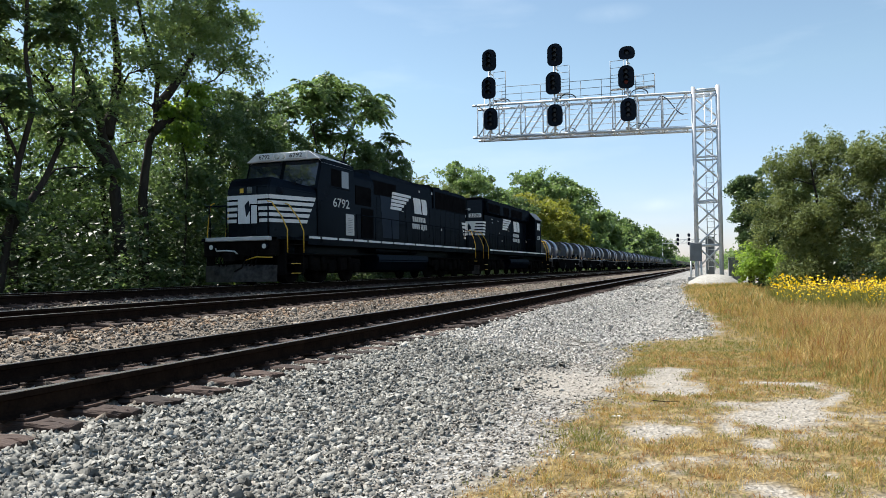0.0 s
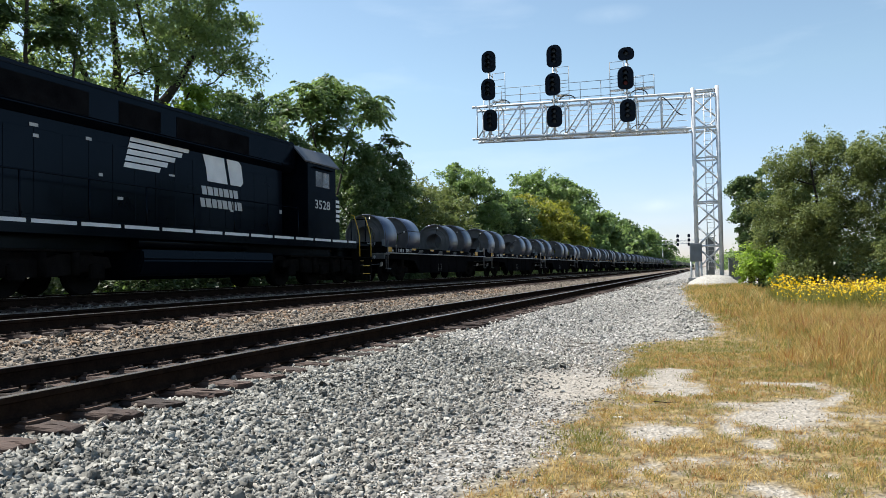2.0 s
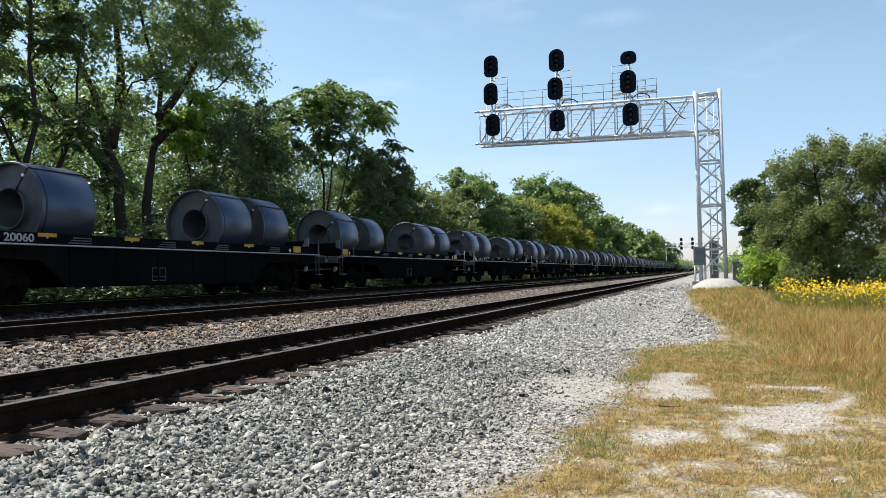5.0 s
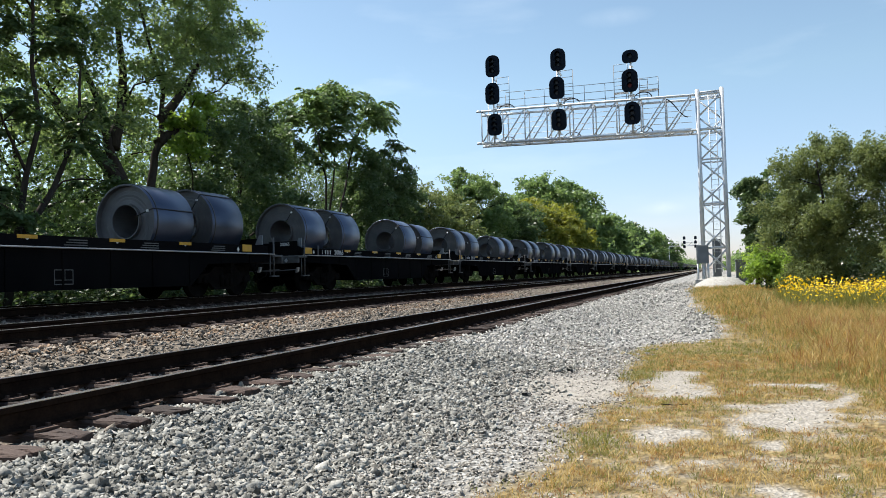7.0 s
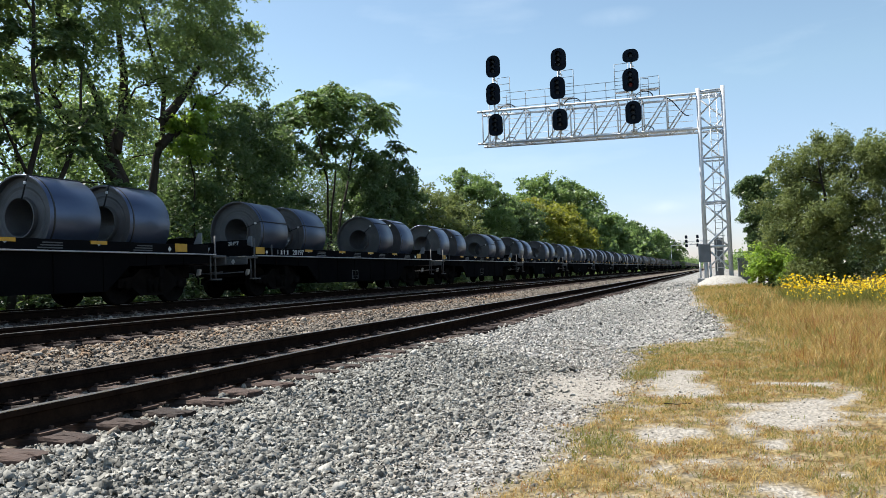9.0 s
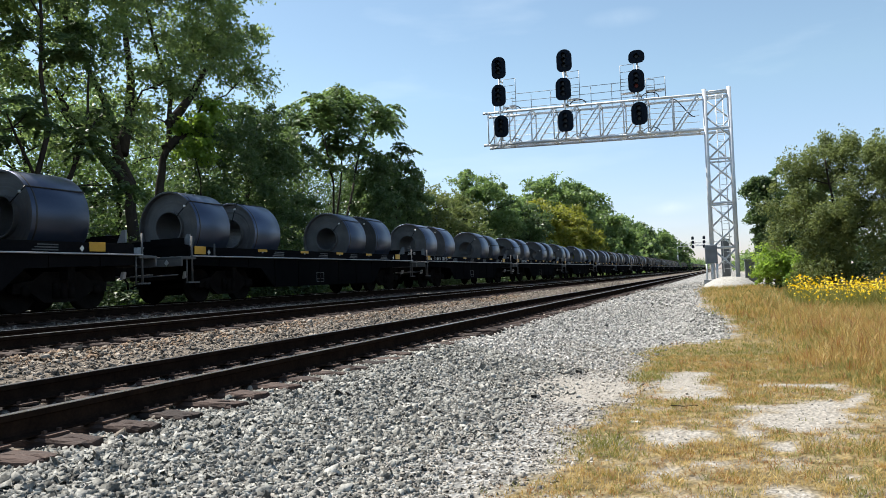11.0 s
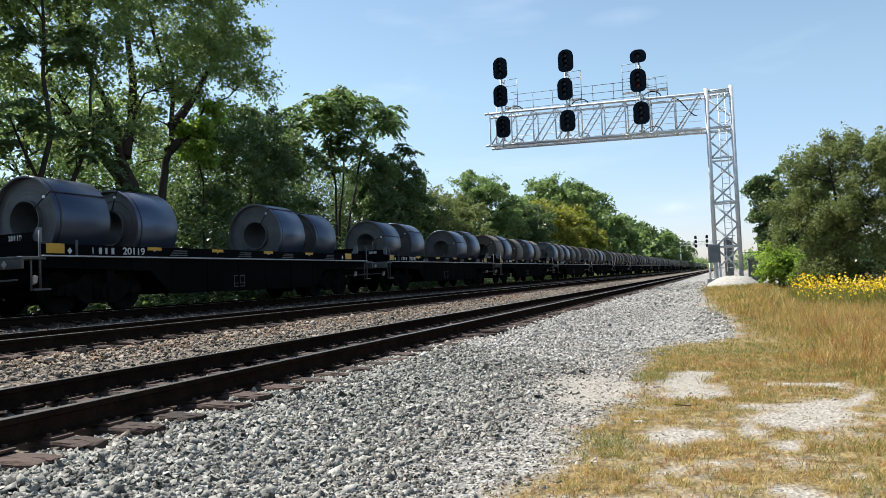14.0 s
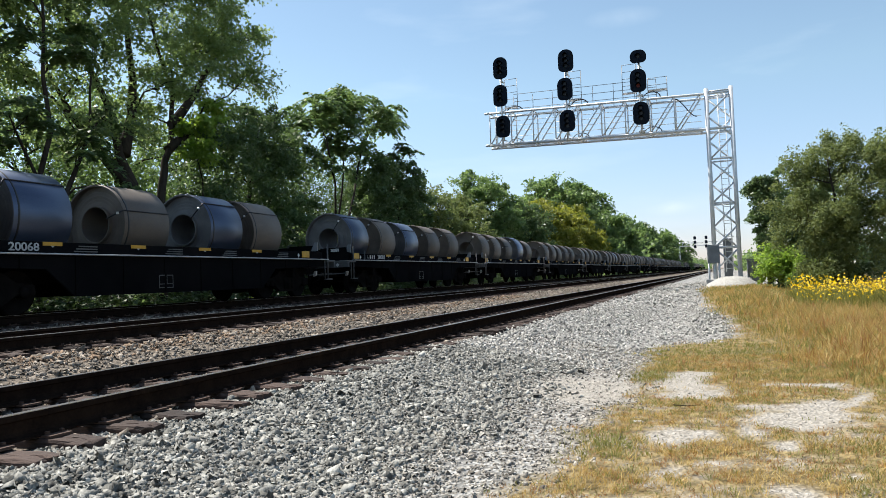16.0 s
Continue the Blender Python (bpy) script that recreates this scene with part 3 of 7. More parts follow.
def car_truck(parent, y):
    """Two-axle freight truck: cast side frames with springs, bolster and wheelsets."""
    tr = bare("truck", (0, y, 0))
    tr.parent = parent
    for s in (-1, 1):
        bm = bmesh.new()
        prism(bm, [(-1.18, 0.40), (-1.16, 0.60), (-0.72, 0.66), (-0.45, 0.84), (0.45, 0.84), (0.72, 0.66), (1.16, 0.60), (1.18, 0.40), (0.74, 0.40), (0.45, 0.20), (-0.45, 0.20), (-0.74, 0.40)], "x", s * 1.00 - 0.07, s * 1.00 + 0.07)
        for yy in (-0.9, 0.9):
            lathe(bm, [(0.11, s * 1.02), (0.11, s * 1.13), (0.05, s * 1.15)], "x", 12, (0, yy, 0.457))
        for yy in (-0.2, 0, 0.2):
            tube(bm, [(s * 1.09, yy, 0.28), (s * 1.09, yy, 0.60)], 0.07, 8)
        part("side_frame", bm, M["under"], tr)
    bm = bmesh.new()
    box(bm, -1.1, 1.1, -0.2, 0.2, 0.45, 0.72, 0.03)
    part("bolster", bm, M["under"], tr)
    for yy in (-0.9, 0.9):
        w = new("wheelset", CAR_WHEEL)
        w.parent, w.location = tr, (0, yy, 0.457)
    return tr


def coupler(parent, y, way):
    """Knuckle coupler with air hose; way -1 looks ahead, 1 behind."""
    bm = bmesh.new()
    box(bm, -0.09, 0.09, min(y, y - way * 0.65), max(y, y - way * 0.65), 0.78, 0.98, 0.02)
    box(bm, -0.17, 0.15, y - 0.13, y + 0.13, 0.72, 1.02, 0.05)
    tube(bm, [(0.35, y - way * 0.35, 0.80), (0.36, y - way * 0.15, 0.55), (0.2, y + way * 0.02, 0.42)], 0.025, 6)
    return part("coupler", bm, M["under"], parent)


def make_car():
    """Coil car: fish-bellied sides, trough, end platforms, posts, trucks. Origin at the leading coupler line, on the rail tops."""
    car = bare("coil_car")
    E = CAR_LENGTH
    bm = bmesh.new()
    box(bm, -0.33, 0.33, 0.55, E - 0.55, 0.62, 0.985, 0.02)
    for y in (2.75, 5.2, 7.92, 10.6, E - 2.75):
        box(bm, -1.33, 1.33, y - 0.09, y + 0.09, 0.65, 0.98)
    part("centre_sill", bm, M["under"], car)
    bm = bmesh.new()
    prism(bm, [(-1.24, 1.44), (-0.36, 1.05), (0.36, 1.05), (1.24, 1.44), (1.24, 1.38), (0.36, 0.99), (-0.36, 0.99), (-1.24, 1.38)], "y", 1.25, E - 1.25)
    for y in (1.4, 3.7, 6.3, 9.6, 12.05, E - 1.45):
        prism(bm, [(-1.2, 1.40), (-0.36, 1.055), (0.36, 1.055), (1.2, 1.40), (1.2, 1.45), (0.55, 1.24), (-0.55, 1.24), (-1.2, 1.45)], "y", y - 0.06, y + 0.06)
    part("trough", bm, M["car"], car)
    for s in (-1, 1):
        bm = bmesh.new()
        prism(bm, [(0.9, 1.19), (0.9, 0.98), (3.9, 0.90), (4.6, 0.33), (E - 4.6, 0.33), (E - 3.9, 0.90), (E - 0.9, 0.98), (E - 0.9, 1.19)], "x", s * 1.34, s * 1.40)
        for y in np.arange(2.0, E - 1.5, 1.31):
            box(bm, s * 1.40, s * 1.425, y - 0.02, y + 0.02, 0.93 if (y < 4.3 or y > E - 4.3) else 0.36, 1.17)
        part("side_sill", bm, M["car"], car)
        bm = bmesh.new()
        box(bm, s * 1.34, s * 1.52, 0.9, E - 0.9, 1.193, 1.222, 0.006)
        part("ledge", bm, M["edge"], car, "steel ledge painted light as if lit")
        bm = bmesh.new()
        box(bm, s * 1.24, s * 1.29, 0.95, E - 0.95, 1.222, 1.465, 0.006)
        part("side_wall", bm, M["car"], car)
        for y in (4.15, 6.50, 8.85, 11.15):
            bm = bmesh.new()
            box(bm, s * 1.292, s * 1.305, y - 0.23, y + 0.23, 1.385, 1.462)
            part("reflector", bm, M["marker"], car, "yellow reflective marker")
            bm = bmesh.new()
            prism(bm, [(y - 0.04, 1.385), (y + 0.04, 1.385), (y, 1.35)], "x", s * 1.291, s * 1.303)
            part("pointer", bm, M["grey_panel"], car, "small white pointer mark")
        for y in (1.34, 13.80):
            bm = bmesh.new()
            box(bm, s * 1.30, s * 1.32, y - 0.22, y + 0.22, 1.27, 1.475, 0.005)
            part("corner_reflector", bm, M["marker"], car, "yellow reflective plate")
        for y in (2.3, 5.0, 7.7, 9.9, 12.5):
            bm = bmesh.new()
            for k in range(3):
                box(bm, s * 1.291, s * 1.296, y - 0.32 + 0.06 * k, y + 0.30, 1.27 + 0.055 * k, 1.295 + 0.055 * k)
            if y != 2.3 or s < 0:
                part("stencil_line", bm, M["car_grey"], car)
            else:
                bm.free()
        y, z = 7.27, 0.60
        for a in ((y - 0.24, y + 0.24, z - 0.16, z - 0.14), (y - 0.24, y + 0.24, z + 0.14, z + 0.16), (y - 0.24, y - 0.222, z - 0.16, z + 0.16), (y + 0.222, y + 0.24, z - 0.16, z + 0.16), (y + 0.02, y + 0.035, z - 0.06, z + 0.14), (y - 0.22, y + 0.22, z - 0.07, z - 0.052)):
            if s > 0:
                bm = bmesh.new()
                box(bm, s * 1.402, s * 1.408, *a[:2], *a[2:])
                part("stencil_bar", bm, M["car_grey"], car, "pale stencilled bar")
        for y, tall in ((0.86, 1.72), (1.75, 1.55), (E - 0.86, 1.72)):
            bm = bmesh.new()
            tube(bm, [(s * 1.44, y, 0.55 if tall > 1.6 else 1.2), (s * 1.44, y, tall)], 0.025, 6)
            if tall > 1.6:
                box(bm, s * 1.40, s * 1.50, y - 0.2, y + 0.2, 0.52, 0.56)
                tube(bm, [(s * 1.44, y - 0.2, 0.55), (s * 1.44, y - 0.2, 1.2)], 0.02, 6)
            part("grab_post", bm, M["car_grey"], car)
    for y0, way in ((0.0, 1), (E, -1)):
        bm = bmesh.new()
        ya, yb = sorted((y0 + way * 0.42, y0 + way * 0.98))
        box(bm, -1.48, 1.48, ya, yb, 1.13, 1.19, 0.01)
        for k in range(-6, 7):
            box(bm, k * 0.22 - 0.02, k * 0.22 + 0.02, ya + 0.02, yb - 0.02, 1.19, 1.205)
        box(bm, -1.48, 1.48, y0 + way * 0.42, y0 + way * 0.48, 0.95, 1.13, 0.01)
        part("end_platform", bm, M["car_grey"], car, "grey weathered end platform")
        bm = bmesh.new()
        ya, yb = sorted((y0 + way * 1.00, y0 + way * 1.06))
        prism(bm, [(-1.2, 1.19), (1.2, 1.19), (1.2, 1.50), (0.6, 1.66), (-0.6, 1.66), (-1.2, 1.50)], "y", ya, yb)
        part("end_bulkhead", bm, M["car"], car)
        bm = bmesh.new()
        y = y0 + way * 0.995
        prism(bm, [(-0.75, 1.22), (-0.40, 1.22), (-0.22, 1.52), (-0.57, 1.52)], "y", min(y, y - way * 0.02), max(y, y - way * 0.02))
        part("end_placard", bm, M["stencil"], car, "slanted grey number placard")
        bm = bmesh.new()
        box(bm, 0.0, 1.1, min(y, y - way * 0.015), max(y, y - way * 0.015), 1.50, 1.70)
        part("end_mark", bm, M["car"], car)
        bm = bmesh.new()
        for x in (-1.44, -1.1, -0.75):
            tube(bm, [(x, y0 + way * 0.55, 1.19), (x, y0 + way * 0.55, 1.75)], 0.02, 6)
        tube(bm, [(-1.44, y0 + way * 0.55, 1.75), (-0.75, y0 + way * 0.55, 1.75)], 0.02, 6)
        tube(bm, [(-1.44, y0 + way * 0.55, 1.5), (-0.75, y0 + way * 0.55, 1.5)], 0.016, 6)
        part("end_rail", bm, M["car_grey"], car)
        coupler(car, y0 + way * 0.06, -way)
        bm = bmesh.new()
        tube(bm, [(-1.3, y0 + way * 0.44, 0.72), (-0.2, y0 + way * 0.3, 0.78), (0.3, y0 + way * 0.3, 0.70), (1.35, y0 + way * 0.44, 0.74)], 0.018, 6)
        part("uncoupling_lever", bm, M["car_grey"], car, "bent grey uncoupling rod")
        # small bright plate added in place of a glint on the steel
        bm = bmesh.new()
        prism(bm, [(0.98, 0.64), (1.08, 0.67), (1.11, 0.82), (1.03, 0.83)], "y", min(y0 + way * 1.0, y0 + way * 1.1), max(y0 + way * 1.0, y0 + way * 1.1), 0.01)
        part("step_bracket", bm, M["clip"], car, "bright plate painting a steel glint at the car end")
        bm = bmesh.new()
        y = y0 + way * 0.415
        prism(bm, [(0.95, 1.04), (1.02, 0.96), (1.09, 1.04), (1.02, 1.12)], "y", min(y, y - way * 0.01), max(y, y - way * 0.01))
        part("diamond_mark", bm, M["clip"], car, "small white diamond mark")
        bm = bmesh.new()
        prism(bm, [(y0 + way * 1.10 + 0.55, 1.33), (y0 + way * 1.10 + 0.61, 1.40), (y0 + way * 1.10 + 0.67, 1.33), (y0 + way * 1.10 + 0.61, 1.26)] if way > 0 else [(13.34, 1.33), (13.40, 1.40), (13.46, 1.33), (13.40, 1.26)], "x", 1.291, 1.297)
        part("diamond_mark", bm, M["clip"], car, "small white diamond mark")
        bm = bmesh.new()
        prism(bm, [(0.95, 1.505), (1.2, 1.505), (1.2, 1.80), (1.1, 1.80)], "y", min(y0 + way * 1.07, y0 + way * 1.12), max(y0 + way * 1.07, y0 + way * 1.12))
        part("corner_gusset", bm, M["cabinet"], car, "pale grey corner gusset")
    bm = bmesh.new()
    lathe(bm, [(0.24, 0.50), (0.27, 0.485), (0.27, 0.515)], "y", 20, (-0.95, 0, 1.60), closed=True)
    for k in range(3):
        t = math.pi * k / 3
        tube(bm, [(-0.95 - 0.25 * math.cos(t), 0.5, 1.6 - 0.25 * math.sin(t)), (-0.95 + 0.25 * math.cos(t), 0.5, 1.6 + 0.25 * math.sin(t))], 0.012, 5)
    box(bm, -1.05, -0.85, 0.5, 0.62, 1.3, 1.75, 0.02)
    part("brake_wheel", bm, M["car_grey"], car, "grey steel hand-brake wheel")
    car_truck(car, 2.75)
    car_truck(car, E - 2.75)
    return tagged(car, "black flat coil car with fish-bellied sides and yellow markers", "rail car", "coil cars")


def coil_meshes(R, W):
    """Steel coil lying along y, its eye open; origin at its lowest point, front edge at y = 0."""
    bm = bmesh.new()
    lathe(bm, [(R - 0.012, 0.0), (R, 0.012), (R, W - 0.012), (R - 0.012, W)], "y", 56, (0, 0, R))
    bmesh.ops.delete(bm, geom=[f for f in bm.faces if len(f.verts) > 4], context="FACES_ONLY")
    body = finish("wrap", bm, M["steel"])
    bm = bmesh.new()
    r0 = 0.42
    prof = [(r0, W * 0.5), (r0, 0.03), (r0 + 0.010, 0.02), (r0 + 0.035, 0.02), (r0 + 0.04, 0.12)]
    n = 5
    for k in range(1, n):
        r = r0 + 0.06 + (R - r0 - 0.14) * k / n
        d = 0.125 + 0.006 * math.sin(k * 2.7 + R * 31) + (0.012 if k in (2, 4) else 0)
        prof += [(r - 0.02, d), (r, d + 0.005)]
    prof += [(R - 0.055, 0.14), (R - 0.045, 0.0), (R - 0.012, 0.0)]
    lathe(bm, prof, "y", 36, (0, 0, R), smooth=False)
    lathe(bm, [(R - 0.012, W), (r0, W), (r0, W * 0.5)], "y", 24, (0, 0, R), smooth=False)
    bmesh.ops.delete(bm, geom=[f for f in bm.faces if len(f.verts) > 4], context="FACES_ONLY")
    return body, finish("wound_edge", bm, M["steel_face"])


def band_mesh(R, W):
    bm = bmesh.new()
    lathe(bm, [(R + 0.001, 0.09), (R + 0.006, 0.09), (R + 0.006, 0.135), (R + 0.001, 0.135)], "y", 40, (0, 0, R), closed=True)
    return finish("edge_band", bm, M["strap"])


def strap_meshes(R, W, a):
    """Strap through the eye at the angle a above level, and its clip."""
    c, s = math.cos(a), math.sin(a)
    bm = bmesh.new()
    pts = [(0.41, W * 0.4), (0.412, -0.008), (R + 0.008, -0.008), (R + 0.009, W + 0.008), (0.4, W + 0.008)]
    for (r1, y1), (r2, y2) in zip(pts, pts[1:]):
        tube(bm, [(c * r1, y1, R + s * r1), (c * r2, y2, R + s * r2)], 0.018, 5)
    st = finish("strap", bm, M["strap"])
    bm = bmesh.new()
    r = R * 0.82
    box(bm, c * r - 0.035, c * r + 0.035, -0.04, -0.005, R + s * r - 0.03, R + s * r + 0.03, 0.008)
    return st, finish("strap_clip", bm, M["clip"])


COIL_KINDS = []
for _R, _W, _a in ((0.99, 1.46, 0.62), (1.01, 1.42, 0.95), (0.97, 1.48, 0.30), (1.0, 1.40, 0.75), (0.95, 1.36, 1.25)):
    COIL_KINDS.append((coil_meshes(_R, _W), band_mesh(_R, _W), strap_meshes(_R, _W, _a), _R, _W))
RUSTY = []
for (_b, _f), *_rest in COIL_KINDS:
    _nb = _b.copy()
    _nb.materials[0] = M["rusty"]
    _nf = _f.copy()
    _nf.materials[0] = M["rusty"]
    RUSTY.append((_nb, _nf))


FAR_COIL = []
for _R, _W in ((0.99, 1.46), (0.95, 1.40)):
    _bm = bmesh.new()
    lathe(_bm, [(0.37, 0.7), (0.37, 0.0), (0.62, 0.01), (0.64, 0.0), (_R, 0.0), (_R, _W), (0.37, _W)], "y", 24, (0, 0, _R), smooth=False)
    FAR_COIL.append((finish("wrap", _bm, M["rusty"]), _R))


def far_coil(kind):
    """Coil of the cars that stay far off."""
    coil = bare("steel_coil")
    ob = new("wrap", FAR_COIL[kind][0])
    ob.parent = coil
    return tagged(coil, "dull rust-brown steel coil far down the train", "steel coil", "coils on the train")


def make_coil(kind, rusty, label):
    (body, face), band, (st, cl), R, W = COIL_KINDS[kind]
    if rusty:
        body, face = RUSTY[kind]
    coil = bare("steel_coil")
    for name, me, lab in (("wrap", body, ""), ("wound_edge", face, ""), ("edge_band", band, "black steel band"), ("strap", st, "thin black strap"), ("strap_clip", cl, "bright strap clip")):
        ob = new(name, me)
        ob.parent = coil
        if lab:
            tagged(ob, lab)
    return tagged(coil, label, "steel coil", "coils on the train")


FAR_WHEEL = wheelset_mesh(0.457, 9)
CAR_WHEEL, LOCO_WHEEL = wheelset_mesh(0.457), wheelset_mesh(0.508)
NUMBERS = {0: "20117", 1: "20066", 2: "20060", 4: "20192", 5: "20065", 6: "20111", 7: "20197", 10: "20115", 11: "20110", 12: "20119", 13: "20048", 14: "20068", 15: "20081"}
PAIRS = ((1.65, 4.25, 10.2, 12.45), (1.6, 4.2, 10.2, 12.4), (1.7, 4.3, 10.25, 12.45))
UNEVEN = {4: (1.75, 4.3, 10.45, 12.65), 7: (2.0, 4.4, 10.3, 12.55), 10: (1.9, 4.35, 10.4, 12.6), 11: (1.9, 4.4, 10.0, 12.35), 12: (1.7, 4.0, 10.0, 12.3)}
SLACK = {5: 0.08, 7: 0.08, 10: 0.08, 12: -0.20, 13: 0.12, 14: -0.14}          # play in the couplings
FIVES = ((1.6, 3.5, 6.45, 9.45, 11.5), (1.55, 4.05, 6.6, 9.3, 12.0))
CARS = 44


def make_train_cars():
    rng = random.Random(5)
    first = make_car()
    cars = []
    for k in range(CARS):
        car = first if k == 0 else copy_thing(first, pose(C3, 0, Z3))
        u = FIRST_CAR + CAR_LENGTH * k + SLACK.get(k, 0)
        car.location = (C3, u, Z3)
        MOVING.append((car, u, C3, Z3))
        cars.append(car)
        if k >= 17:
            for tr in car.children:
                for w in tr.children:
                    if w.name.startswith("wheelset"):
                        w.data = FAR_WHEEL
        if k < 17:
            for tr in car.children:
                if tr.name.startswith("truck"):
                    for w in tr.children:
                        if w.name.startswith("wheelset"):
                            WHEELS.append((w, tuple(w.location), 0.457))
    for k, car in enumerate(cars):
        u = FIRST_CAR + CAR_LENGTH * k + SLACK.get(k, 0)
        if k in NUMBERS:
            lettering("car_number", NUMBERS[k], 0.225, M["stencil"], car, pose(1.292, 3.50, 1.345) @ SIDE @ Matrix.Diagonal((1.22, 1, 1, 1)), "white stencilled car number", 0.004)
            for i, w in enumerate((0.04, 0.13, 0.10, 0.13)):
                bm = bmesh.new()
                box(bm, 1.291, 1.296, 2.30 + 0.175 * i, 2.30 + 0.175 * i + w * 0.62, 1.275, 1.415)
                part("owner_mark", bm, M["stencil"], car, "white stencilled bar")
            lettering("end_number", NUMBERS[k], 0.15, M["grey_panel"], car, pose(0.62, 0.976, 1.60) @ FRONT, "small white end number", 0.004)
            lettering("placard_number", NUMBERS[k][2:], 0.17, M["white"], car, pose(-0.48, 0.972, 1.37) @ FRONT, "white placard digits", 0.004)
        rusty = k >= 14
        spots = FIVES[0] if k == 14 else FIVES[1] if k > 14 else UNEVEN.get(k, PAIRS[k % 3])
        for i, y in enumerate(spots):
            kind = rng.randrange(5)
            blue = rusty and rng.random() < 0.2
            far = k >= 20
            coil = far_coil(kind % 2) if far else make_coil(kind, rusty and not blue, "dull rust-brown strapped steel coil in a coil car" if rusty and not blue else "blue-grey strapped steel coil in a coil car")
            yy = y + rng.uniform(-0.06, 0.06)
            R = FAR_COIL[kind % 2][1] if far else COIL_KINDS[kind][3]
            # the coil settles in the trough's slopes
            lift = 1.05
            coil.location = (C3, u + yy, Z3 + lift)
            MOVING.append((coil, u + yy, C3, Z3 + lift))


make_train_cars()


# ---------------------------------------------------------------- locomotives
def loco_truck(parent, y):
    """Three-axle truck with cast frame."""
    tr = bare("truck", (0, y, 0))
    tr.parent = parent
    for s in (-1, 1):
        bm = bmesh.new()
        prism(bm, [(-2.55, 0.62), (-2.45, 0.86), (-1.1, 0.92), (-0.7, 0.80), (0.7, 0.80), (1.1, 0.92), (2.45, 0.86), (2.55, 0.62), (1.7, 0.50), (0.9, 0.42), (-0.9, 0.42), (-1.7, 0.50)], "x", s * 1.05, s * 1.20, 0.02)
        for yy in (-2.06, 0, 2.06):
            box(bm, s * 1.16, s * 1.30, yy - 0.20, yy + 0.20, 0.34, 0.70, 0.04)
        for yy in (-1.45, -0.6, 0.6, 1.45):
            tube(bm, [(s * 1.24, yy, 0.45), (s * 1.24, yy, 0.95)], 0.09, 8)
        tube(bm, [(s * 1.28, -2.2, 0.98), (s * 1.28, 2.2, 0.98)], 0.03, 6)
        part("side_frame", bm, M["under"], tr)
    bm = bmesh.new()
    box(bm, -1.0, 1.0, -1.3, 1.3, 0.6, 0.95, 0.03)
    part("bolster", bm, M["under"], tr)
    for yy in (-2.06, 0, 2.06):
        w = new("wheelset", LOCO_WHEEL)
        w.parent, w.location = tr, (0, yy, 0.508)
        WHEELS.append((w, (0, yy, 0.508), 0.508))


